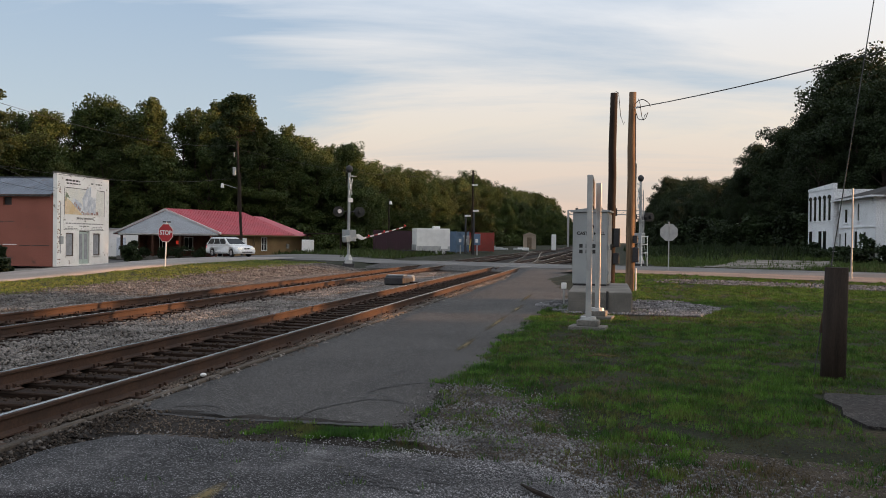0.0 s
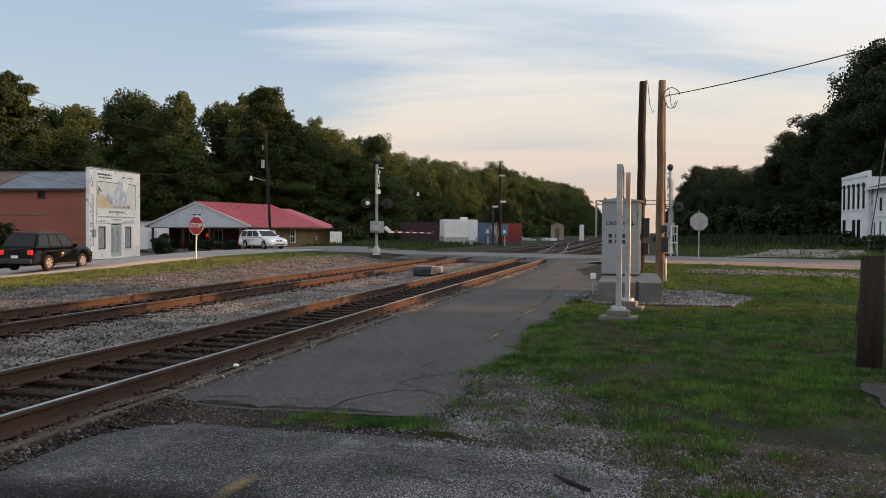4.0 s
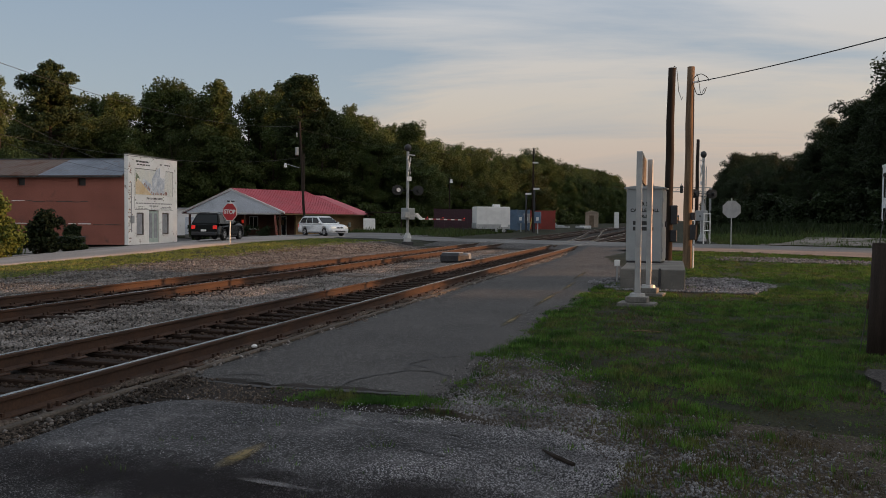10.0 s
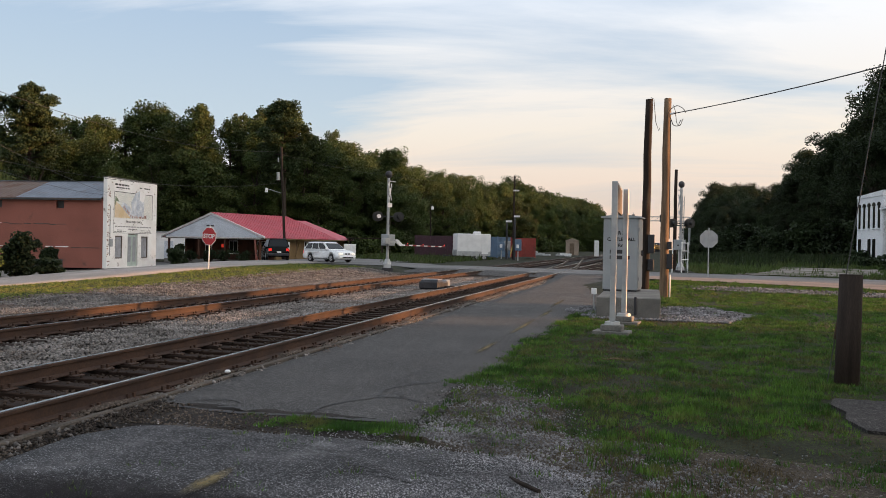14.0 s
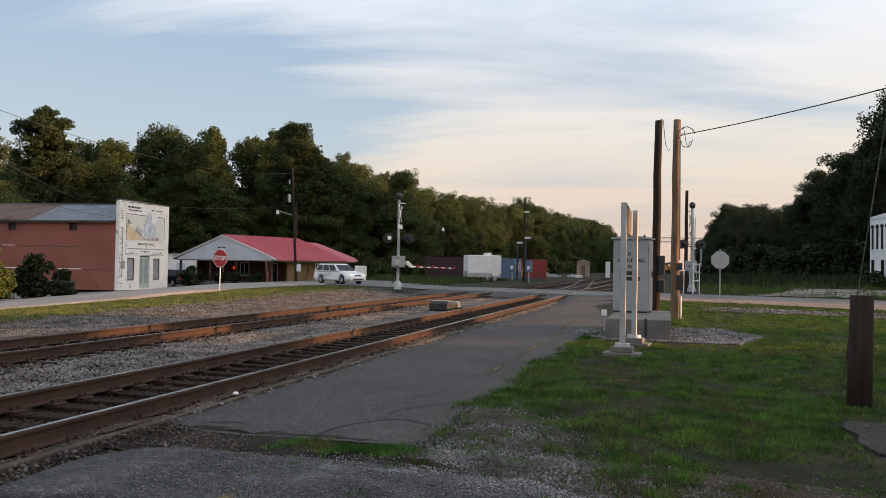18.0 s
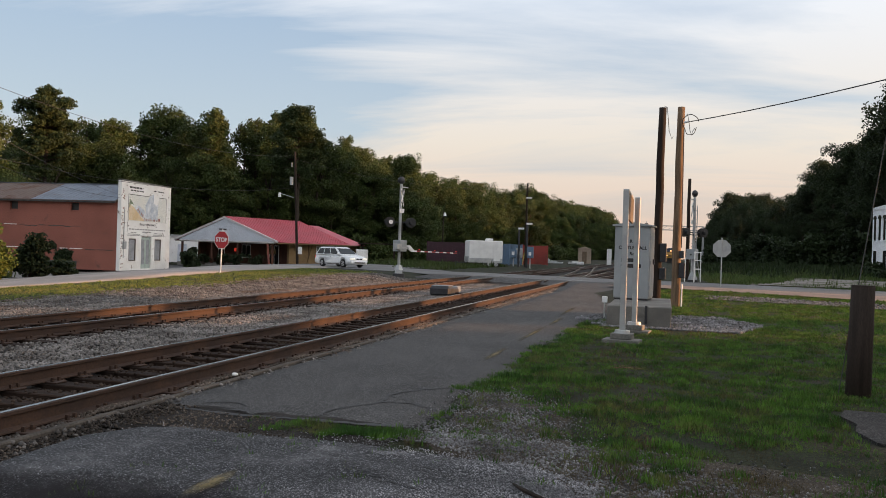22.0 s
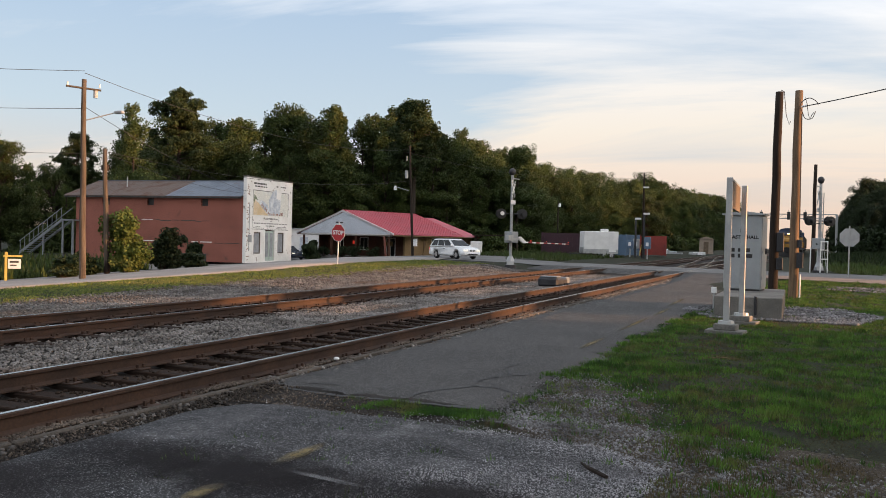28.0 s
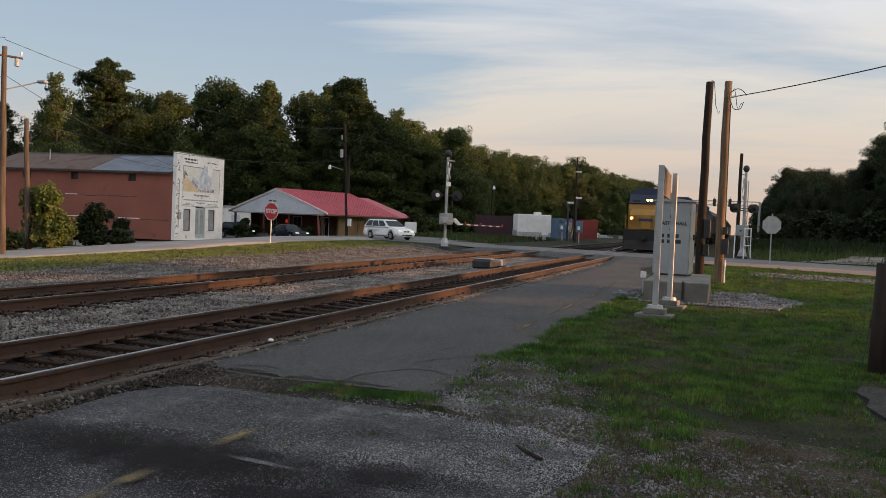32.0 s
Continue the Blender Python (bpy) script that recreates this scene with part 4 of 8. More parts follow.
def store():
    """Local x runs back along the side wall, local -y... the front faces local -x."""
    s = thing("painted_store", -41.5, 56.1, -0.66, math.degrees(math.atan2(-0.095, -0.995)), "two-storey brick store, red side wall and white mural front", "building")
    # side wall (facing local +y), with square holes for the vents near the eave
    holes = [(3.6, 4.3), (8.9, 9.6), (13.4, 14.2)]
    side = wall_bm(0.32, 16.9, 0, 5.35, -0.3, 0, [(a, b, 4.62, 5.22) for a, b in holes])
    wall = part("side_wall", side, M["brick_paint"], s, "brick-red painted side wall with stepped cracks")
    for a, b in holes:
        v = part("vent_opening", B(a + 0.002, b - 0.002, -0.27, -0.2, 4.62, 5.22), M["black"], wall)
        part("lintel", B(a - 0.12, b + 0.12, 0.002, 0.03, 5.22, 5.3), M["brick_paint"], wall)
        part("sill", B(a - 0.1, b + 0.1, 0.002, 0.05, 4.55, 4.62), M["brick_paint"], wall)
    rng = random.Random(3)
    for z, x0, x1 in ((3.35, 3.4, 11.2), (1.55, 0.6, 12.5)):
        x = x0
        while x < x1:
            L = rng.uniform(0.5, 1.4)
            zz = z + rng.uniform(-0.05, 0.05)
            part("brick_crack", B(x, x + L, 0.002, 0.012, zz, zz + rng.uniform(0.03, 0.07)), M["faded_black"] if rng.random() < 0.75 else M["white_paint"], wall)
            x += L * rng.uniform(0.9, 1.3)
    part("rear_wall", B(16.6, 16.9, -7.55, -0.302, 0, 5.35), M["brick_paint"], s)
    part("far_wall", B(0.32, 16.9, -7.85, -7.552, 0, 5.35), M["brick_paint"], s)
    # front wall in pieces round its openings
    ops = [(1.25, 2.35, 0.75, 2.55), (3.15, 4.75, 0.12, 2.75), (5.3, 6.4, 0.75, 2.55)]
    front = wall_bm(-7.85, 0, 0, 7.05, 0.0, 0.3, [(-b, -a, z0, z1) for a, b, z0, z1 in ops], "y")
    f = part("front_wall", front, M["white_paint"], s, "flaking white painted front wall")
    part("parapet_cap", B(-0.05, 0.34, -7.9, 0.04, 7.055, 7.15, bevel=0.01), M["concrete"], f)
    for i, (a, b, z0, z1) in enumerate(ops):
        if i == 1:
            d = new("double_door")
            d.parent = f
            for u, v in ((a + 0.05, (a + b) / 2 - 0.01), ((a + b) / 2 + 0.01, b - 0.05)):
                leaf = part("door_leaf", B(0.10, 0.15, -v, -u, z0, z1 - 0.06), M["green_door"], d, "pale green door leaf with glass")
                part("pane", B(0.085, 0.098, -v + 0.14, -u - 0.14, z0 + 0.35, z1 - 0.25), M["blind"], leaf)
        else:
            w = new("shop_window")
            w.parent = f
            fr = bmesh.new()
            for q in ((a, a + 0.09, z0, z1), (b - 0.09, b, z0, z1), (a + 0.09, b - 0.09, z1 - 0.09, z1), (a + 0.09, b - 0.09, z0, z0 + 0.09)):
                box(fr, 0.03, 0.12, -q[1], -q[0], q[2], q[3])
            part("window_frame", fr, M["brown_frame"], w, "brown window frame")
            part("pane", B(0.08, 0.10, -b + 0.09, -a - 0.09, z0 + 0.09, z1 - 0.09), M["blind"], w, "grey blinded window pane")
            part("sill", B(-0.06, 0.0, -b - 0.08, -a + 0.08, z0 - 0.08, z0), M["white_paint"], w)
    # faded mural of a train in a painted frame
    X = -0.004
    mural = part("mural", B(X - 0.004, X, -7.05, -1.05, 3.95, 6.0), M["mural_sky"], f, "faded painted mural of an old train")

    def patch(name, pts, mat, lift):
        bm = bmesh.new()
        prism(bm, [(-u, v) for u, v in pts], "x", X - 0.004 - lift, X - 0.004 - lift + 0.002)
        part(name, bm, mat, mural)
    patch("painted_hill", [(1.1, 4.0), (3.9, 4.0), (1.9, 5.0), (1.1, 5.35)], M["mural_tan"], 0.004)
    patch("painted_bank", [(2.0, 4.95), (3.6, 4.0), (4.2, 4.0), (3.4, 4.9), (2.3, 5.3)], M["mural_grey"], 0.008)
    patch("painted_engine", [(3.7, 4.1), (5.6, 4.05), (5.7, 5.9), (4.9, 6.3), (4.3, 6.1), (3.6, 5.3)], M["mural_grey"], 0.012)
    patch("painted_cab", [(4.1, 4.05), (5.2, 4.05), (5.1, 4.75), (4.6, 5.0), (4.2, 4.7)], M["mural_grey"], 0.016)
    patch("painted_smoke", [(4.9, 5.5), (5.6, 5.4), (5.9, 6.3), (5.5, 6.65), (4.9, 6.4)], M["white_paint"], 0.018)
    patch("painted_wheel", [(5.7, 4.2), (6.5, 4.2), (6.6, 5.2), (5.8, 5.4)], M["mural_sky"], 0.014)
    # frame lines and unreadable lettering as bars
    for u0, u1, v0, v1 in ((1.0, 7.1, 6.02, 6.07), (1.0, 1.05, 3.95, 6.0), (7.05, 7.1, 3.95, 6.0), (0.95, 7.1, 2.78, 2.81), (0.95, 0.98, 2.8, 3.85)):
        part("painted_line", B(X - 0.004, X - 0.001, -u1, -u0, v0, v1), M["faded_black"], f)
    rows = [(1.15, 3.2, 6.62, 0.14), (1.3, 3.3, 6.38, 0.10), (4.9, 6.6, 6.55, 0.10), (1.2, 6.9, 3.30, 0.09), (3.2, 4.7, 3.10, 0.09), (1.5, 2.4, 3.02, 0.06), (1.1, 2.9, 2.9, 0.06), (5.2, 6.8, 3.02, 0.06), (5.0, 6.9, 2.9, 0.06)]
    for u0, u1, v, h in rows:
        u = u0
        while u < u1:
            L = rng.uniform(0.16, 0.55)
            part("lettering_bar", B(X - 0.004, X - 0.001, -min(u + L, u1), -u, v - h / 2, v + h / 2), M["faded_black"] if v > 6 else M["faint_ink"], f)
            u += L + 0.09
    for body, zz, size in (("THE HOLY TEMPLE CHURCH", 3.70, 0.20), ("OF", 3.50, 0.15)):
        bar_text(body, size, M["faded_black"], f, pose(X - 0.006, -4.05, zz, 90, 0, -90), "painted_word", "faded black painted words")
    # mural details: dark roofs and wagons at the engine's foot, a palm at the edge
    for k in range(14):
        u = 2.35 + 0.27 * k + rng.uniform(-0.08, 0.08)
        z = max(4.02, 4.78 - 0.16 * k) if k < 6 else 4.03
        patch("painted_wagon", [(u, z), (u + 0.2, z), (u + 0.2, z + rng.uniform(0.12, 0.3)), (u, z + rng.uniform(0.1, 0.25))], M["mural_brown"], 0.020)
    patch("painted_palm", [(1.12, 5.0), (1.22, 5.0), (1.3, 5.3), (1.75, 5.25), (1.4, 5.6), (1.15, 5.7)], M["painted_green"], 0.020)
    patch("painted_chimney", [(4.35, 4.8), (5.0, 4.8), (5.0, 5.15), (4.9, 5.2), (4.45, 5.2), (4.35, 5.1)], M["mural_grey"], 0.022)
    # bare brick where the paint has flaked along the corner, dirt at the top
    for k in range(46):
        z = rng.uniform(0.2, 6.9)
        u = 0.02 + abs(rng.gauss(0, 0.22))
        part("bare_brick", B(X - 0.002, X, -u - rng.uniform(0.08, 0.2), -u, z, z + 0.065), M["bare_brick"], f)
    for k in range(30):
        z, u = rng.uniform(2.9, 6.95), rng.uniform(0.3, 7.6)
        if not (1.0 < u < 7.1 and 3.9 < z < 6.1):
            part("flaked_paint", B(X - 0.002, X, -u - rng.uniform(0.06, 0.25), -u, z, z + rng.uniform(0.03, 0.08)), M["brown_frame"], f)
    # conduit and meter on the front
    part("conduit", T((-0.03, -0.45, 1.0), (-0.03, -0.45, 4.9), 0.03), M["galv"], f)
    part("meter_box", B(-0.18, -0.01, -0.65, -0.3, 1.7, 2.3, bevel=0.02), M["galv"], f)
    # tin roof, falling towards the side
    bm = bmesh.new()
    prism(bm, [(0.35, 5.36), (0.35, 5.40), (-4.0, 6.95), (-8.2, 5.40), (-8.2, 5.36), (-4.0, 6.90)], "x", 0.31, 17.9)
    roof = part("roof_deck", bm, M["rust_roof"], s, "rusting corrugated tin roof")
    for k in range(22):
        x = 0.315 + k * 0.8
        old = x > 7.4 + rng.uniform(-1.0, 1.0)
        low = 0.37 + rng.uniform(-0.02, 0.03)
        part("roof_sheet", P([(low, 5.405), (low, 5.43), (-3.99, 6.985), (-3.99, 6.96)], "x", x, x + 0.785), M["rust_roof"] if old else M["tin_roof"], roof, "rusty brown roof sheet" if old else "dull blue-grey roof sheet")
        for q in (0.02, 0.4):
            part("roof_seam", P([(low - 0.01, 5.435), (low - 0.01, 5.46), (-3.98, 7.01), (-3.98, 6.987)], "x", x + q, x + q + 0.035), M["rust_roof"] if old else M["tin_roof"], roof)
    part("ridge_cap", B(0.32, 17.9, -4.15, -3.85, 6.99, 7.03), M["tin_roof"], roof)
    part("fascia", B(0.32, 17.9, 0.30, 0.345, 5.25, 5.37), M["faded_black"], s, "dark weathered eave board")
    part("vent_pipe", T((13.2, -2.0, 5.8), (13.2, -2.0, 7.2), 0.05), M["galv"], s)
    # outdoor stair at the back
    st = thing("outdoor_stair", -58.9, 54.6, -0.55, 185.4, "grey steel outdoor stair behind the store", "stairs")
    for yy in (-0.05, 1.15):
        part("stringer", P([(0.0, 3.0), (0.0, 3.25), (4.6, 0.25), (4.6, 0.0)], "y", yy, yy + 0.06), M["steel_grey"], st)
        part("handrail", P([(0.0, 4.15), (0.0, 4.21), (4.6, 1.21), (4.6, 1.15)], "y", yy, yy + 0.05), M["steel_grey"], st)
    for k in range(16):
        z = 3.1 - 3.0 * (k + 0.5) / 16
        x = 4.6 * (k + 0.5) / 16
        part("tread", B(x - 0.15, x + 0.15, 0.02, 1.14, z, z + 0.04), M["steel_grey"], st)
    for k in range(10):
        x = 0.1 + 4.4 * k / 9
        z = 3.2 - 3.0 * x / 4.6
        part("baluster", B(x - 0.02, x + 0.02, 1.16, 1.2, z, z + 0.95), M["steel_grey"], st)
    part("landing", B(-1.2, 0.0, -0.1, 1.25, 3.05, 3.17), M["steel_grey"], st)
    for x, y in ((-0.05, 0.0), (-0.05, 1.15), (-1.15, 1.15), (2.0, 1.15)):
        part("leg", B(x - 0.06, x + 0.06, y - 0.06, y + 0.06, 0, 3.05 if x < 1 else 1.7), M["steel_grey"], st)
    bb = thing("planter_box", -42.2, 50.6, -0.62, 0, "black planter box with a straggly shrub by the store", "planter")
    part("box", B(-0.9, 0.9, -0.4, 0.4, 0, 0.75, bevel=0.03), M["black"], bb)
    return s


def red_house():
    """Local x runs along the gable front (away from the corner), local -y runs back."""
    r = thing("red_roofed_building", -38.2, 75.6, -0.40, math.degrees(math.atan2(0.3, -0.954)), "low brick building with a red metal roof and open porch", "building")
    D = 13.4
    # deep porch under the front gable; recessed front wall at y=-3.2
    # the porch's shade is put into the dark colour of this wall
    wall = part("front_wall", B(0.25, 13.2, -3.5, -3.2, 0, 2.45), M["brick_brown"], r, "brown brick wall under the porch, shade put into its dark colour")
    tan = wall_bm(-D, -2.3, 0, 2.45, 0, 0.25, [(-7.4, -6.5, 0.75, 2.15)], "y")
    side = part("side_wall", tan, M["tan_siding"], r, "tan clad side wall with one window")
    part("rear_wall", B(0.25, 13.2, -D, -D + 0.25, 0, 2.45), M["brick_brown"], r)
    part("far_wall", B(13.2, 13.45, -D, -2.3, 0, 2.45), M["brick_brown"], r)
    w = new("window")
    w.parent = side
    fr = bmesh.new()
    for q in ((-7.4, -7.33, 0.75, 2.15), (-6.57, -6.5, 0.75, 2.15), (-7.33, -6.57, 2.08, 2.15), (-7.33, -6.57, 0.75, 0.82), (-6.98, -6.92, 0.82, 2.08), (-7.33, -6.57, 1.42, 1.47)):
        box(fr, -0.03, 0.08, *q)
    part("window_frame", fr, M["white"], w, "white window frame")
    part("pane", B(0.09, 0.11, -7.4, -6.5, 0.75, 2.15), M["glass"], w)
    part("downpipe", B(-0.09, -0.01, -5.3, -5.2, 0, 2.35), M["pole_wood"], side)
    part("gutter", B(-0.86, -0.755, -D - 0.7, 0.2, 2.27, 2.37), M["tan_siding"], side)
    part("leaning_board", P([(-5.0, 0.05), (-4.85, 0.05), (-5.75, 2.3), (-5.9, 2.3)], "x", -0.12, -0.05), M["tan_siding"], side)
    part("meter", B(-0.14, -0.01, -10.9, -10.5, 1.0, 1.5), M["galv"], side)
    # gable front in pale siding, with boards
    g = part("gable", P([(-0.3, 2.46), (13.9, 2.46), (6.8, 4.75)], "y", -0.05, 0.12), M["grey_siding"], r, "pale grey sided gable")
    for k in range(9):
        z = 2.62 + k * 0.23
        f = (4.75 - z) / (4.75 - 2.46)
        part("siding_lap", B(6.8 - 7.0 * f, 6.8 + 7.0 * f, 0.122, 0.135, z, z + 0.02), M["grey_siding"], g)
    for sgn in (-1, 1):
        part("barge_board", P([(6.8, 4.78), (6.8, 4.98), (6.8 + sgn * 7.55, 2.55), (6.8 + sgn * 7.55, 2.35)], "y", 0.13, 0.22), M["white"], g)
    part("porch_beam", B(-0.2, 13.7, -0.2, 0.1, 2.25, 2.45), M["white"], r, "white porch beam")
    for k, x in enumerate((0.15, 5.0, 8.8, 13.4)):
        part("porch_post", B(x - 0.09, x + 0.09, -0.18, 0.0, 0, 2.25), M["brick_brown"], r)
    part("porch_floor", B(-0.2, 13.7, -3.2, 0.3, -0.3, 0.08), M["concrete"], r)
    for x0, x1 in ((2.2, 3.5), (6.3, 7.6), (10.2, 11.2)):
        window(r, x0, x1, 0.75 if x0 > 3 else 0.1, 2.1, -3.2, 1, M["white_paint"], M["glass"], 1)
    part("neon_sign", B(8.1, 8.7, -3.18, -3.12, 1.35, 1.70), M["neon"], r, "small red lit window sign")
    part("notice", B(2.6, 3.9, -3.18, -3.1, 1.2, 1.7), M["tan_siding"], r)
    part("pink_post", P([(0.25, 0.0), (0.45, 0.0), (0.75, 2.25), (0.55, 2.25)], "y", 0.05, 0.15), M["brick_paint"], r)
    # main roof with ridge along the depth, lower hipped wing behind
    bm = bmesh.new()
    A = [(-0.75, 2.36, 0.25), (6.8, 4.92, 0.25), (14.35, 2.36, 0.25)]
    Bk = [(-0.75, 2.36, -11.3), (6.8, 4.92, -11.3), (14.35, 2.36, -11.3)]
    for th in (0.0, 0.07):
        va = [bm.verts.new((x, y, z + th)) for x, z, y in A]
        vb = [bm.verts.new((x, y, z + th)) for x, z, y in Bk]
        bm.faces.new((va[0], va[1], vb[1], vb[0]))
        bm.faces.new((va[1], va[2], vb[2], vb[1]))
    roof = part("roof", bm, M["red_roof"], r, "red standing-seam metal roof")
    for k in range(26):
        y = 0.15 - k * 0.45
        part("roof_seam", P([(-0.74, 2.435), (6.8, 4.995), (6.8, 5.03), (-0.74, 2.465)], "y", y - 0.03, y), M["red_roof"], roof)
    bm = bmesh.new()
    e0, e1, zz, zr = -0.75, 14.35, 2.36, 4.55
    v = [bm.verts.new(p) for p in ((e0, -11.25, zz), (e0, -D - 0.8, zz), (e1, -D - 0.8, zz), (e1, -11.25, zz), (6.0, -11.25, zr), (6.0, -13.6, zr))]
    bm.faces.new((v[0], v[4], v[5], v[1]))
    bm.faces.new((v[1], v[5], v[2]))
    bm.faces.new((v[3], v[2], v[5], v[4]))
    bm.faces.new((v[0], v[3], v[4]))
    part("wing_roof", bm, M["red_roof"], r, "red hipped wing roof")
    # brown rather than white, so that its colour holds the porch's shade
    part("ceiling", B(-0.7, 14.3, -D - 0.7, 0.2, 2.30, 2.355), M["brown_board"], r)
    sh = thing("lean_to_shed", -31.6, 88.2, 0.0, 17, "dark lean-to shed beside white tanks", "shed")
    for x in (-1.8, 1.8):
        for y in (-1.2, 1.2):
            part("post", B(x - 0.07, x + 0.07, y - 0.07, y + 0.07, 0, 2.2), M["dark_wood"], sh)
    part("roof", B(-2.2, 2.2, -1.6, 1.6, 2.2, 2.3), M["dark_wood"], sh)
    tk = thing("white_cabinet", -32.8, 86.3, 0.02, 20, "white metal utility cabinet beside the shed", "cabinet", "white utility cabinets")
    part("body", B(-0.65, 0.65, -0.4, 0.4, 0.08, 1.55, bevel=0.03), M["white_paint"], tk)
    part("base", B(-0.6, 0.6, -0.35, 0.35, 0, 0.08), M["concrete"], tk)
    part("door", B(-0.6, 0.6, -0.425, -0.402, 0.15, 1.5, bevel=0.005), M["white_paint"], tk)
    h = thing("white_cottage", -54.5, 84.0, -0.55, 20, "small white block building behind the store", "building")
    part("wall", B(-3, 3, 0, 5, 0, 3.0), M["white_paint"], h)
    part("roof", B(-3.2, 3.2, -0.2, 5.2, 3.002, 3.15), M["galv"], h)
    part("door", B(0.2, 1.2, -0.04, -0.002, 0.05, 2.1), M["grey_siding"], h)
    part("air_conditioner", B(1.7, 2.5, -0.7, -0.02, 0.1, 0.9, bevel=0.03), M["galv"], h)
    return r


def white_house():
    """Tall white block with arched windows, hip-roofed house behind it and blue shed."""
    # block with arches: front from (18.95,89.9) to (19.95,83.4), then along to (20.3, 75)
    b = thing("arched_store", 18.95, 89.8, 0.45, math.degrees(math.atan2(-14.7, 1.6)), "old white two-storey block with tall arched windows", "building")
    L = 6.7
    cols = [0.35 + k * 1.25 for k in range(5)]
    ops = [(c, c + 0.62, 3.55, 5.75) for c in cols]
    bm = wall_bm(0.0, L, 0, 6.5, 0.0, 0.3, ops)
    wl = part("front_wall", bm, M["house_white"], b, "stained white rendered wall")
    for a, c, z0, z1 in ops:
        w = new("arched_window")
        w.parent = wl
        part("pane", B(a + 0.004, c - 0.004, 0.012, 0.05, z0 + 0.004, z1 - 0.004), M["glass"], w)
        bm = bmesh.new()
        n = 8
        pts = [(a + 0.31 + 0.45 * math.cos(math.pi * i / n), z1 - 0.12 + 0.34 * math.sin(math.pi * i / n)) for i in range(n + 1)]
        prism(bm, pts, "y", -0.045, -0.003)
        part("arch", bm, M["glass"], w, "dark arched head")
        part("sill", B(a - 0.08, c + 0.08, -0.1, -0.002, z0 - 0.1, z0), M["house_white"], w)
    for a in (0.45, 3.0, 4.2):
        part("doorway", B(a, a + 0.75, -0.03, -0.003, 0.05, 2.55), M["glass"], wl, "dark arched doorway")
    part("parapet", P([(0.0, 6.502), (0.0, 6.75), (L, 7.0), (L, 6.502)], "y", -0.06, 0.3), M["house_white"], b)
    part("rear_block", B(0.0, L, 0.31, 9.0, 0, 6.45), M["house_white"], b)
    h = thing("hip_roofed_house", 20.1, 83.0, 0.45, math.degrees(math.atan2(-8.3, 0.5)), "large white house with dark hipped roof and cupola", "building")
    bm = bmesh.new()
    ops = [(1.7, 2.5, 3.2, 4.5), (4.9, 5.35, 3.3, 4.9), (0.3, 0.8, 0.3, 2.3), (1.75, 2.3, 0.3, 2.4), (4.2, 5.0, 0.3, 2.5), (5.5, 5.9, 0.3, 2.4), (6.4, 7.0, 0.3, 2.4)]
    box(bm, 0, 9.0, 0.0, 0.3, 0, 5.35)
    wl = part("front_wall", bm, M["house_white"], h, "white weathered wall")
    for a, c, z0, z1 in ops:
        window(wl, a, c, z0, z1, -0.002, -1, M["house_white"], M["glass"], 0)
    part("string_course", B(0, 9.0, -0.08, -0.002, 2.75, 2.87), M["house_white"], wl)
    part("side_wall", B(8.7, 9.0, 0.302, 15.5, 0, 5.35), M["house_white"], h)
    part("back_walls", B(0, 8.69, 0.31, 15.5, 0, 5.3), M["house_white"], h)
    bm = bmesh.new()
    v = [bm.verts.new(p) for p in ((-0.6, -0.6, 5.36), (9.6, -0.6, 5.36), (9.6, 16.0, 5.36), (-0.6, 16.0, 5.36), (4.5, 6.0, 7.4), (4.5, 10.5, 7.4))]
    for f in ((0, 1, 4), (1, 2, 5, 4), (2, 3, 5), (3, 0, 4, 5), (3, 2, 1, 0)):
        bm.faces.new([v[i] for i in f])
    part("roof", bm, M["shingle"], h, "dark shingled hip roof")
    part("eave", B(-0.6, 9.6, -0.62, -0.5, 5.22, 5.36), M["house_white"], h)
    part("side_eave", B(9.5, 9.62, -0.5, 16.0, 5.22, 5.36), M["house_white"], h)
    cu = part("cupola", B(2.6, 6.4, 6.2, 10.2, 6.6, 8.3), M["house_white"], h, "windowed cupola")
    for k in range(3):
        part("pane", B(6.402, 6.43, 6.5 + k * 1.25, 7.4 + k * 1.25, 7.45, 8.15), M["glass"], cu)
    bm = bmesh.new()
    v = [bm.verts.new(p) for p in ((1.8, 5.4, 8.3), (7.2, 5.4, 8.3), (7.2, 11.0, 8.3), (1.8, 11.0, 8.3), (4.5, 8.2, 9.3))]
    for f in ((0, 1, 4), (1, 2, 4), (2, 3, 4), (3, 0, 4), (3, 2, 1, 0)):
        bm.faces.new([v[i] for i in f])
    part("cupola_roof", bm, M["shingle"], cu)
    s = thing("blue_shed", 19.3, 62.5, 0.3, -8, "blue sided shed with a dark gabled roof", "shed")
    part("wall", B(0, 9, 0, 5, 0, 2.4), M["blue_siding"], s)
    part("corner_board", B(-0.03, 0.1, -0.03, -0.002, 0, 2.4), M["white"], s)
    part("door", B(0.4, 0.9, -0.03, -0.003, 0.05, 2.1), M["white_paint"], s)
    part("roof", P([(-0.4, 2.35), (5.4, 2.35), (2.5, 4.0)], "x", -0.5, 9.5), M["shingle"], s)


store()
red_house()
white_house()


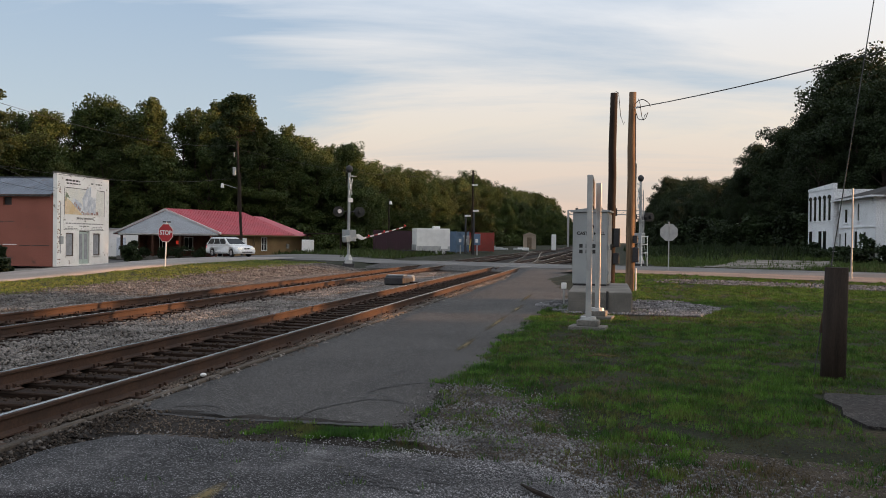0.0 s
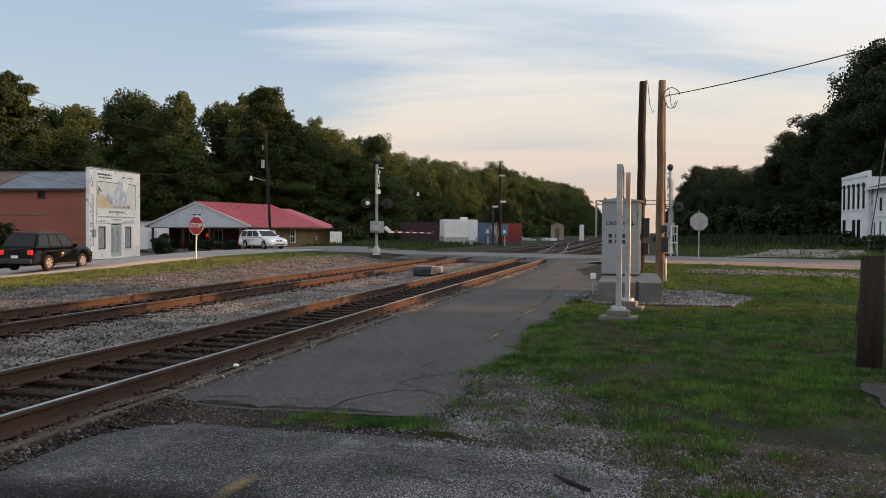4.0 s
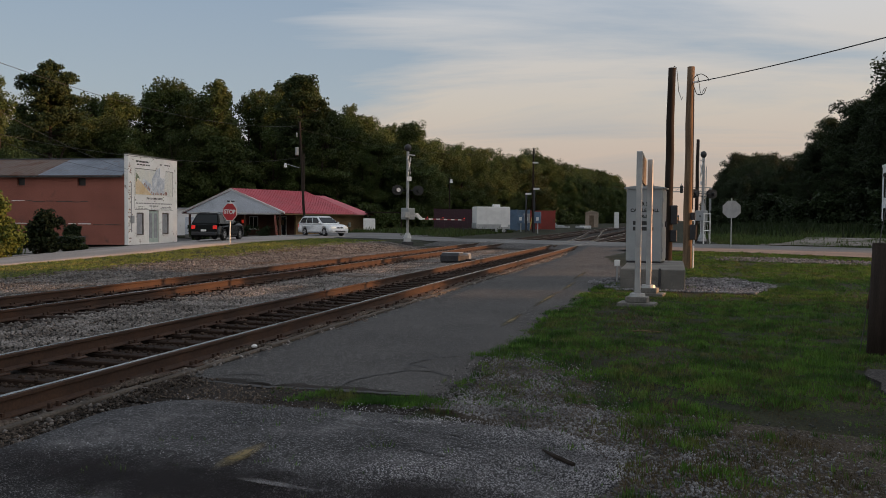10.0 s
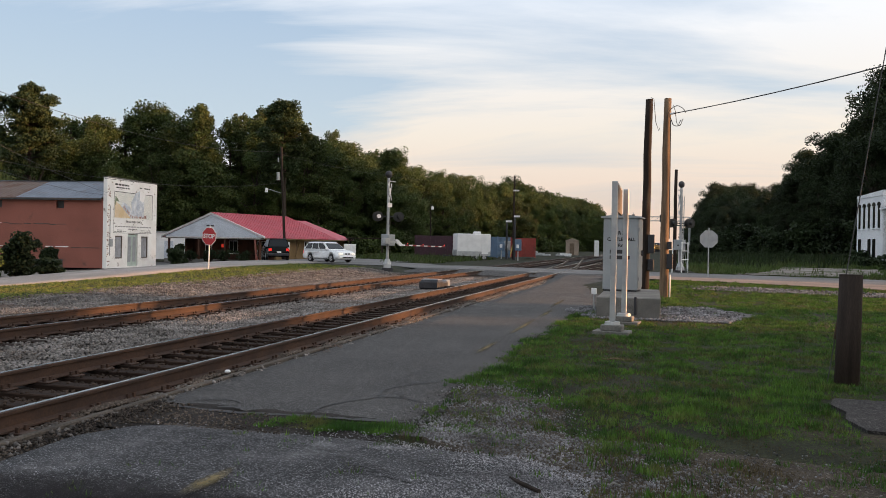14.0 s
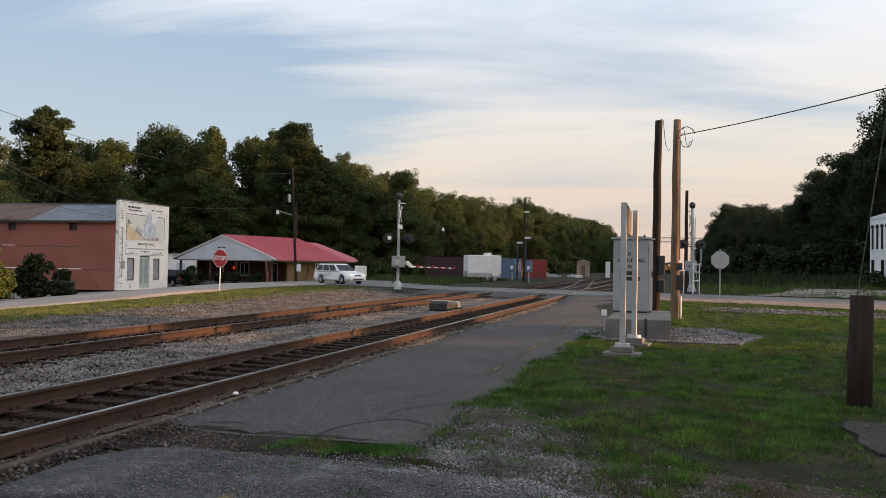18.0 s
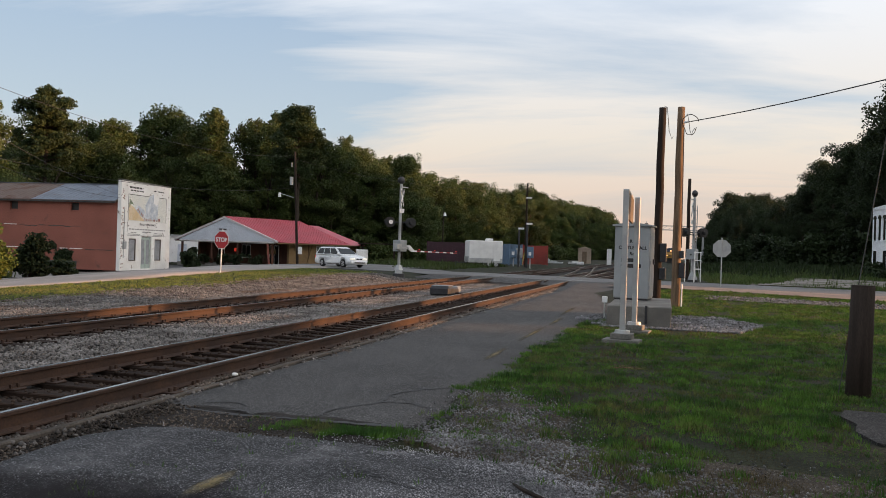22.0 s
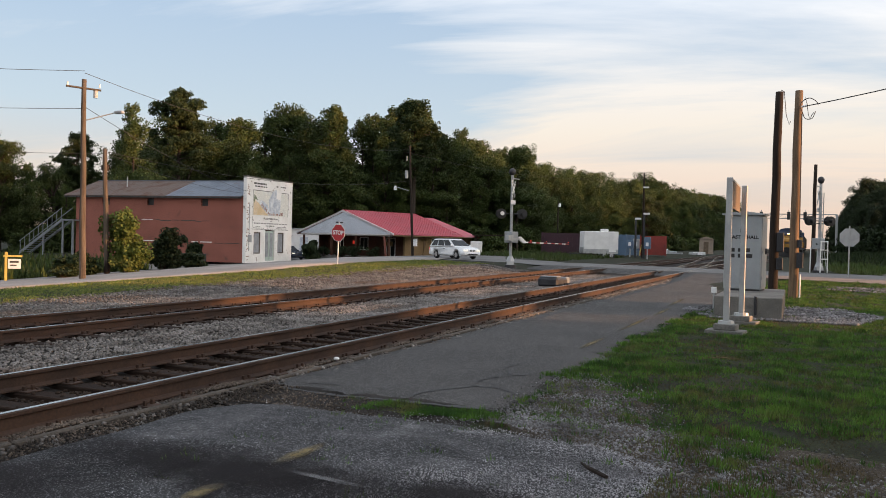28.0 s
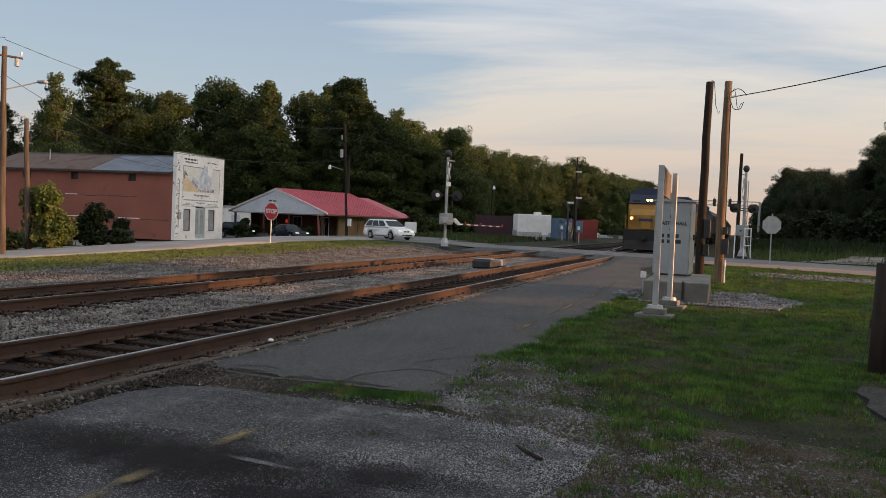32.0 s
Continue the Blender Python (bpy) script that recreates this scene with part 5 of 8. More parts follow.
# ---- signals, signs, poles, boxes ----
M["dark_steel"] = material("dark_steel", (0.05, 0.05, 0.055), (0.035, 0.035, 0.04), 2, 30, 0.6, metal=0.4, bump=0.1)
M["gate_red"] = material("gate_red_sheeting", (0.27, 0.03, 0.03), (0.22, 0.025, 0.025), 3, 30, 0.5, bump=0.02)
M["red_lens"] = material("dark_red_lens", (0.05, 0.006, 0.006), (0.04, 0.005, 0.005), 3, 30, 0.3, bump=0)
M["lit_red"] = material("lit_red_lens", (0.6, 0.02, 0.02), (0.5, 0.02, 0.02), 3, 30, 0.3, bump=0, emit=((1.0, 0.05, 0.03), 0.7))
M["lamp_white"] = material("pale_lamp", (0.75, 0.75, 0.75), (0.68, 0.68, 0.68), 3, 30, 0.35, bump=0)
M["wire"] = material("cable", (0.03, 0.03, 0.03), (0.045, 0.045, 0.045), 3, 30, 0.7, bump=0)
M["yellow_post"] = material("yellow_paint", (0.55, 0.42, 0.10), (0.46, 0.35, 0.08), 3, 30, 0.7, bump=0.05)
M["maroon"] = material("maroon_container", (0.040, 0.010, 0.020), (0.030, 0.008, 0.015), 0.7, 12, 0.6, bump=0.1)
M["red_box"] = material("red_container", (0.26, 0.035, 0.025), (0.20, 0.028, 0.02), 0.7, 12, 0.6, bump=0.1, third=(0.12, 0.04, 0.03))
M["blue_box"] = material("blue_container", (0.10, 0.16, 0.24), (0.08, 0.13, 0.20), 0.7, 12, 0.6, bump=0.1)
M["tan_hut"] = material("tan_hut", (0.34, 0.27, 0.21), (0.28, 0.22, 0.17), 0.7, 12, 0.8, bump=0.1)
M["yellow_line"] = ragged("worn_yellow_paint", (0.17, 0.130, 0.060), (0.085, 0.070, 0.045), 0.85, (0.05, 0.55), 9.0)
M["old_slab"] = aggregate("dark_weathered_concrete", (0.010, 0.009, 0.009), (0.026, 0.023, 0.022), (0.07, 0.065, 0.06), 1.6, 60, 0.9, 0.4, 0.006)
M["box_black"] = material("black_lettering", (0.012, 0.012, 0.012), (0.016, 0.016, 0.016), 2, 30, 0.9, bump=0)
M["tar"] = material("crack_tar_and_edge_shadow", (0.012, 0.011, 0.011), (0.020, 0.018, 0.018), 2.5, 60, 0.7, bump=0.3)
M["oil"] = ragged("dark_oil_stain", (0.010, 0.008, 0.009), (0.016, 0.013, 0.014), 0.95, (0.02, 0.50), 2.2, 0.72)
M["scrape"] = ragged("chalky_scrape", (0.20, 0.195, 0.20), (0.14, 0.135, 0.14), 0.95, (0.0, 0.5), 9.0, 0.6)


def cable(name, pts, r=0.012, parent=None, label="", sag=0.0, n=14, category="cable", group="overhead wires", mat=None):
    """A round cable through the points, sagging between two of them."""
    cu = bpy.data.curves.new(name, "CURVE")
    cu.dimensions, cu.bevel_depth, cu.bevel_resolution = "3D", r, 1
    if len(pts) == 2:
        a, b = Vector(pts[0]), Vector(pts[1])
        pts = [a.lerp(b, k / n) - Vector((0, 0, sag * 4 * (k / n) * (1 - k / n))) for k in range(n + 1)]
    sp = cu.splines.new("POLY")
    sp.points.add(len(pts) - 1)
    for p, q in zip(sp.points, pts):
        p.co = (*q, 1)
    tmp = bpy.data.objects.new(name, cu)
    me = bpy.data.meshes.new_from_object(tmp)
    bpy.data.objects.remove(tmp)
    me.name = name
    ob = link(name, me, mat or M["wire"], parent)
    if parent is None:
        tagged(ob, label, category, group)
    elif label:
        ob["label"] = label
    return ob


def octagon(r):
    return [(r * math.cos(math.pi / 8 + k * math.pi / 4) / math.cos(math.pi / 8), r * math.sin(math.pi / 8 + k * math.pi / 4) / math.cos(math.pi / 8)) for k in range(8)]


def stop_sign(x, y, z, rz, h, r, label, lean=0.0):
    """Sign plate faces local -y."""
    s = thing("stop_sign", x, y, z, rz, label, "stop sign", "stop signs", ry=lean)
    back = lean == 0.0
    part("post", B(-0.03, 0.03, -0.02, 0.02, -0.4, h + r + 0.12, bevel=0.006), M["galv"] if back else M["white"], s)
    pl = part("plate", P([(u, h + v) for u, v in octagon(r)], "y", -0.05, -0.045), M["galv"], s, "bare aluminium sign back")
    part("white_border", P([(u, h + v) for u, v in octagon(r)], "y", -0.056, -0.0505), M["white"], pl)
    part("red_face", P([(u, h + v) for u, v in octagon(r * 0.94)], "y", -0.060, -0.0565), M["sign_red"], pl)
    bar_text("STOP", r * 0.68, M["white"], pl, pose(0, -0.062, h, 90, 0, 0))
    if not back:
        part("street_name_blade", B(-0.24, 0.24, -0.012, 0.012, h + r + 0.06, h + r + 0.13), M["dark_steel"], s)
    return s


def crossing_mast(x, y, z, rz, arm=True, label=""):
    """A railway crossing mast; local +x points along the arm's way across the lane, -y towards oncoming road traffic."""
    s = thing("crossing_signal", x, y, z, rz, label, "crossing signal", "crossing signals")
    part("foundation", T((0, 0, -0.5), (0, 0, 0.22), 0.36, 0.34, 16), M["dark_steel"], s)
    bm = bmesh.new()
    tube(bm, (0, 0, 0.222), (0, 0, 0.42), 0.30, 0.26, 4)
    tube(bm, (0, 0, 0.42), (0, 0, 0.72), 0.25, 0.13, 8)
    part("base_casting", bm, M["galv"], s)
    part("pole", T((0, 0, 0.62), (0, 0, 5.45), 0.085, 0.08, 14), M["galv"], s)
    # crossbuck
    cb = new("crossbuck")
    cb.parent = s
    cb.matrix_basis = pose(-0.02, -0.12, 4.65, 0, 0, 29)
    for a in (45, -45):
        b = part("blade", B(-0.62, 0.62, -0.012, 0.0, -0.115, 0.115, bevel=0.004), M["white"], cb, "white crossbuck blade")
        b.matrix_basis = pose(0, 0.0 if a > 0 else -0.016, 0, 0, a, 0)
        for sx in (-1, 1):
            part("lettering_bar", B(sx * 0.37 - 0.17, sx * 0.37 + 0.17, -0.016, -0.0125, -0.05, 0.05), M["black"], b)
    part("track_count_plate", B(-0.2, 0.2, -0.12, -0.108, 3.75, 4.0, bevel=0.01), M["white"], s, "small white plate under the crossbuck")
    # two pairs of flashing lamps on a cross arm
    ca, sa = math.cos(radians(-38)), math.sin(radians(-38))
    part("lamp_arm", T((-0.72 * ca, -0.72 * sa, 3.2), (0.72 * ca, 0.72 * sa, 3.2), 0.03), M["dark_steel"], s)
    for sx in (-1, 1):
        for sy in (-1, 1):
            lamp = new("flasher")
            lamp.parent = s
            lamp.matrix_basis = pose(sx * 0.62 * ca - sy * 0.16 * sa, sx * 0.62 * sa + sy * 0.16 * ca, 3.2, 0, 0, -38 if sy < 0 else 142)
            part("backplate", T((0, 0.0, 0), (0, 0.02, 0), 0.29, 0.29, 20), M["black"], lamp)
            bm = bmesh.new()
            tube(bm, (0, -0.002, 0), (0, -0.26, 0), 0.125, 0.11, 16, caps=False)
            part("hood", bm, M["black"], lamp)
            part("lens", T((0, -0.004, 0), (0, -0.02, 0), 0.105, 0.105, 16), M["red_lens"], lamp)
            part("hood_rim", T((0, -0.255, 0), (0, -0.265, 0), 0.12, 0.12, 16), M["lamp_white"] if sx < 0 and sy < 0 else M["black"], lamp)
            part("housing", T((0, 0.021, 0), (0, 0.13, 0), 0.11, 0.08, 14), M["galv"] if sy < 0 and sx < 0 else M["black"], lamp)
    # gate machine
    gm = part("gate_machine", B(-0.36, 0.24, -0.36, 0.20, 1.5, 2.16, bevel=0.02), M["alu_box"], s, "grey gate machine box")
    part("machine_cover", B(-0.33, 0.21, -0.375, -0.362, 1.54, 2.12, bevel=0.004), M["alu_box"], gm)
    part("bracket", T((-0.28, -0.05, 1.8), (0.3, -0.05, 1.8), 0.05), M["dark_steel"], gm)
    bm = bmesh.new()
    bmesh.ops.create_uvsphere(bm, u_segments=16, v_segments=10, radius=0.23, matrix=Matrix.Translation((0, 0, 5.66)) @ Matrix.Diagonal((1, 0.8, 0.95, 1)))
    part("round_bell", bm, M["dark_steel"], s, "round dark warning bell", flat=False)
    part("top_arm", B(-0.02, 0.62, -0.02, 0.02, 5.24, 5.30), M["galv"], s)
    g = None
    if arm:
        g = new("gate_arm")
        g.parent = s
        g.matrix_basis = pose(0.26, 0, 1.72)
        part("counterweight", B(-0.95, -0.5, -0.42, -0.10, -0.12, 0.22, bevel=0.02), M["galv"], g, "grey counterweight plates")
        part("weight_bar", B(-0.52, 0.12, -0.40, -0.34, -0.06, 0.06), M["galv"], g)
        part("arm_root", P([(0.0, 0.16), (0.22, 0.16), (0.62, -0.10), (0.62, -0.22), (0.42, -0.22), (0.0, 0.0)], "y", -0.40, -0.30), M["white"], g)
        n = 12
        for k in range(n):
            x0 = 0.55 + k * 0.36
            h = 0.085 - 0.003 * k
            part("stripe", B(x0, x0 + 0.358, -0.365, -0.335, -0.16 - h / 2, -0.16 + h / 2), M["gate_red"] if k % 2 else M["white"], g)
        for x0 in (1.1, 2.6, 4.75):
            lt = part("arm_lamp", B(x0 - 0.05, x0 + 0.05, -0.38, -0.32, -0.118, -0.02), M["black"], g)
            part("lens", T((x0, -0.381, -0.06), (x0, -0.40, -0.06), 0.035), M["lit_red"], lt)
    return s, g


def pole(name, base, top, r0, r1, mat, label, group="utility poles"):
    p = thing(name, *base, 0, label, "utility pole", group)
    d = Vector(top) - Vector(base)
    bm = bmesh.new()
    n = 7
    prev = None
    for k in range(n + 1):
        s = k / n
        ring = []
        c = d * s + Vector((0.012 * math.sin(k * 2.1), 0.012 * math.cos(k * 1.7), -0.3 if k == 0 else 0))
        r = r0 + (r1 - r0) * s
        for i in range(12):
            a = 2 * math.pi * i / 12
            rr = r * (1 + 0.02 * math.sin(3 * a + k))
            ring.append(bm.verts.new(c + Vector((rr * math.cos(a), rr * math.sin(a), 0))))
        if prev:
            for i in range(12):
                bm.faces.new((prev[i], prev[(i + 1) % 12], ring[(i + 1) % 12], ring[i]))
        prev = ring
    bm.faces.new(prev)
    part("shaft", bm, mat, p, flat=False)
    return p


def street_furniture():
    stop_sign(-22.67, 38.56, ground_z(-22.67, 38.56), -12, 1.72, 0.457, "red stop sign on a white post in the grass", 2.0)
    stop_sign(2.36, 46.8, ground_z(2.36, 46.8), 172, 2.05, 0.457, "stop sign seen from its bare metal back")
    s, arm = crossing_mast(-15.55, 46.35, 0.05, math.degrees(math.atan2(0.923, 0.385)), True, "galvanised crossing mast with crossbuck, lamps and lowering gate")
    far, _ = crossing_mast(1.15, 54.9, 0.12, math.degrees(math.atan2(-0.923, -0.385)), False, "galvanised crossing mast with lamps, bell and white railings")
    part("cross_bar", B(-0.75, 0.75, -0.03, 0.03, 3.02, 3.08), M["dark_steel"], far)
    for sx in (-1, 1):
        part("guard_post", T((sx * 0.55, 0.3, 0.0), (sx * 0.5, 0.3, 2.0), 0.035), M["white"], far, "white guard post")
        part("guard_post", T((sx * 0.55, -0.3, 0.0), (sx * 0.5, -0.3, 1.6), 0.035), M["white"], far, "white guard post")
        part("stay", T((sx * 0.5, 0.3, 0.1), (0, 0.1, 2.6), 0.025), M["galv"], far)
    for z in (0.9, 1.45, 1.95):
        part("guard_rail", T((-0.6, 0.3, z), (0.6, 0.3, z), 0.03), M["white"], far, "white guard rail")
    for k in range(12):
        part("ladder_rung", B(-0.14, 0.14, 0.12, 0.15, 1.6 + k * 0.27, 1.63 + k * 0.27), M["galv"], far)
    for sx in (-0.15, 0.15):
        part("ladder_side", B(sx - 0.02, sx + 0.02, 0.115, 0.155, 0.3, 4.9), M["galv"], far)
    p1 = pole("utility_pole", (-0.80, 29.88, 0.05), (-0.76, 29.96, 6.88), 0.155, 0.125, M["dark_wood"], "short dark tarred pole with a dangling wire", "poles by the signal box")
    p2 = pole("utility_pole", (-0.16, 28.87, 0.05), (-0.15, 28.97, 6.72), 0.15, 0.118, M["pole_wood"], "short weathered wooden pole carrying one cable", "poles by the signal box")
    part("meter_box", B(0.08, 0.28, -0.18, 0.0, 0.95, 1.45, bevel=0.015), M["dark_steel"], p2, "grey meter box")
    part("disconnect_box", B(0.09, 0.24, -0.16, -0.02, 1.6, 1.85, bevel=0.015), M["dark_steel"], p2)
    part("conduit", T((0.20, -0.1, 0.0), (0.20, -0.1, 0.75), 0.025), M["lamp_white"], p2)
    part("conduit", T((0.15, -0.12, 1.95), (0.12, -0.1, 5.9), 0.016), M["wire"], p2)
    part("insulator", T((0.1, -0.08, 6.12), (0.26, -0.1, 6.15), 0.035), M["lamp_white"], p2)
    part("box", B(0.10, 0.32, -0.20, 0.02, 1.45, 2.1, bevel=0.015), M["dark_steel"], p1, "grey equipment box")
    part("lower_box", B(0.10, 0.30, -0.18, 0.02, 0.85, 1.25, bevel=0.015), M["dark_steel"], p1)
    loop = [(0.18 + 0.24 * math.cos(a) * (1 + 0.2 * math.sin(3 * a)) + 0.14, -0.1, 6.05 + 0.34 * math.sin(a)) for a in np.linspace(0.3, 6.0, 22)]
    cable("wire_coil", loop, 0.014, p2)
    cable("wire_coil", [(0.16 + 0.05 * k, -0.1, 6.3 - 0.1 * k + 0.22 * math.sin(k * 1.3)) for k in range(7)], 0.012, p2)
    cable("hanging_wire", [(0.1, -0.1, 6.86), (0.2, -0.12, 6.8), (0.24, -0.12, 6.4), (0.28, -0.12, 6.0), (0.38, -0.12, 5.7), (0.42, -0.12, 5.8)], 0.012, p1)
    cable("overhead_wire", [(0.1, 28.77, 6.19), (11.7, 11.5, 6.9)], 0.016, None, "black service cable from the wooden pole", 0.35)
    cable("guy_wire", [(1.62, 11.2, 0.0), (3.35, 13.1, 9.4)], 0.008, None, "thin steel guy wire anchored in the grass", 0.0, category="guy wire")
    cable("guy_grip", [(1.72, 11.31, 0.55), (1.765, 11.36, 0.8)], 0.02, None, "rusty grip on the guy wire", category="guy wire", mat=M["rust"])
    # thin dark pole by the far mast
    pole("signal_pole", (0.87, 57.9, 0.1), (0.87, 57.9, 7.0), 0.13, 0.1, M["dark_wood"], "thin dark pole beside the crossing mast", "poles by the signal box")
    pt = thing("thin_post", 9.4, 38.7, ground_z(9.4, 38.7), 0, "thin grey metal post beside the road", "post")
    part("shaft", T((0, 0, -0.2), (0, 0, 3.95), 0.035), M["galv"], pt)
    # wayside signal box on its pad
    pad = thing("concrete_pad", 0, 0, 0, 0, "thick stained concrete pad under the signal box", "pad")
    part("slab", B(-1.80, -0.33, 19.85, 24.3, -0.2, 0.50, bevel=0.02), M["concrete"], pad)
    part("conduit", T((-0.9, 19.82, 0.1), (-0.9, 19.82, 0.52), 0.03), M["dark_steel"], pad)
    c = thing("signal_box", -1.32, 22.95, 0.505, -8, "grey metal railway signal cabinet with black lettering", "cabinet")
    part("body", B(-0.46, 0.46, -0.36, 0.36, 0.04, 1.95, bevel=0.015), M["alu_box"], c)
    part("roof", P([(-0.52, 1.953), (0.52, 1.953), (0.52, 1.99), (0, 2.06), (-0.52, 1.99)], "y", -0.42, 0.42), M["alu_box"], c, "low pitched metal roof")
    part("plinth", B(-0.44, 0.44, -0.34, 0.34, 0, 0.04), M["dark_steel"], c)
    dr = part("door", B(0.462, 0.478, -0.33, 0.33, 0.1, 1.9, bevel=0.004), M["alu_box"], c)
    for z in (0.35, 1.0, 1.65):
        part("hinge", B(0.478, 0.50, -0.345, -0.31, z - 0.05, z + 0.05), M["galv"], dr)
    part("handle", B(0.478, 0.52, 0.1, 0.16, 0.95, 1.1), M["dark_steel"], dr)
    ty = [("R 3", 1.55), ("CASTLE HALL", 1.38), ("Rd.", 1.22)]
    for txt, z in ty:
        bar_text(txt, 0.122, M["box_black"], c, pose(0.02, -0.3625, z, 90, 0, 0))
    for z, ws in ((1.05, (0.09, 0.30)), (0.90, (0.09, 0.36))):
        x = -0.28
        for wdt in ws:
            part("lettering_bar", B(x, x + wdt, -0.364, -0.3605, z - 0.05, z + 0.05), M["black"], c)
            x += wdt + 0.08
    jb = thing("junction_box", -2.02, 22.3, 0.0, 0, "small white junction box beside the pad", "box")
    part("box", B(-0.07, 0.07, -0.06, 0.06, 0.42, 0.58, bevel=0.01), M["white"], jb)
    part("leg", B(-0.02, 0.02, -0.02, 0.02, -0.1, 0.42), M["galv"], jb)
    # two-post sign frame on weighted feet, board seen end on
    h = thing("sign_frame", -1.25, 16.1, 0.0, 0, "white steel sign frame on concrete feet", "sign")
    for x, y in ((0.0, 0.0), (0.14, 2.2)):
        ft = new("foot")
        ft.parent = h
        ft.matrix_basis = pose(x, y, 0, 0, 0, -8)
        part("slab", B(-0.34, 0.34, -0.24, 0.24, -0.02, 0.08, bevel=0.012), M["concrete"], ft)
        part("block", B(-0.2, 0.2, -0.16, 0.16, 0.081, 0.19, bevel=0.012), M["concrete"], ft)
        part("flange", T((0, 0, 0.191), (0, 0, 0.25), 0.15, 0.14, 14), M["galv"], ft, "round steel flange")
        part("post", B(x - 0.055, x + 0.055, y - 0.055, y + 0.055, 0.25, 2.92, bevel=0.008), M["galv"], h, "square white post")
    part("board", P([(0.06, 2.35), (2.14, 2.35), (2.14, 2.86), (0.06, 2.86)], "x", 0.02, 0.06), M["brown_board"], h, "brown sign board")
    part("board_edge", B(0.018, 0.065, 0.06, 2.14, 2.861, 2.89), M["galv"], h)
    po = thing("wooden_bollard", 1.84, 11.2, 0.0, 0, "thick round tarred wooden post in the grass", "post")
    bm = bmesh.new()
    tube(bm, (0, 0, -0.3), (0.03, 0, 1.36), 0.15, 0.135, 20)
    part("shaft", bm, M["dark_wood"], po, flat=False)
    part("cap", T((0.03, 0, 1.361), (0.03, 0, 1.375), 0.137, 0.13, 20), M["dark_wood"], po)
    sl = thing("old_slab", 1.35, 8.2, 0.0, 0, "dark cracked concrete slab in the grass", "slab", kind="structure")
    part("concrete_slab", P([(0.05, 0.0), (0.5, -0.12), (1.2, -0.3), (1.9, -0.4), (2.4, 1.7), (1.2, 1.78), (0.5, 1.70), (0.1, 1.72), (-0.02, 1.3), (0.06, 0.9), (-0.03, 0.5)], "z", -0.1, 0.03), M["old_slab"], sl)
    sw = thing("switch_machine", -8.35, 29.6, 0.0, 0, "grey railway switch machine on long ties", "switch machine")
    part("motor_case", B(-0.38, 0.38, -0.62, 0.1, 0.02, 0.36, bevel=0.07), M["dark_steel"], sw)
    part("gear_case", B(-0.34, 0.34, 0.12, 0.95, 0.02, 0.30, bevel=0.06), M["dark_steel"], sw)
    part("lid", B(-0.33, 0.33, -0.55, 0.05, 0.362, 0.40, bevel=0.015), M["steel_grey"], sw)
    part("throw_rod", T((0.3, 0.4, 0.10), (1.1, 0.4, 0.10), 0.03), M["rust"], sw)
    part("end_box", B(-0.28, 0.28, 1.0, 1.5, 0.02, 0.32, bevel=0.04), M["steel_grey"], sw)
    for y in (-0.4, 0.6):
        part("long_tie", B(-0.6, 0.9, y - 0.12, y + 0.12, -0.15, 0.015), M["tie"], sw)
    return arm


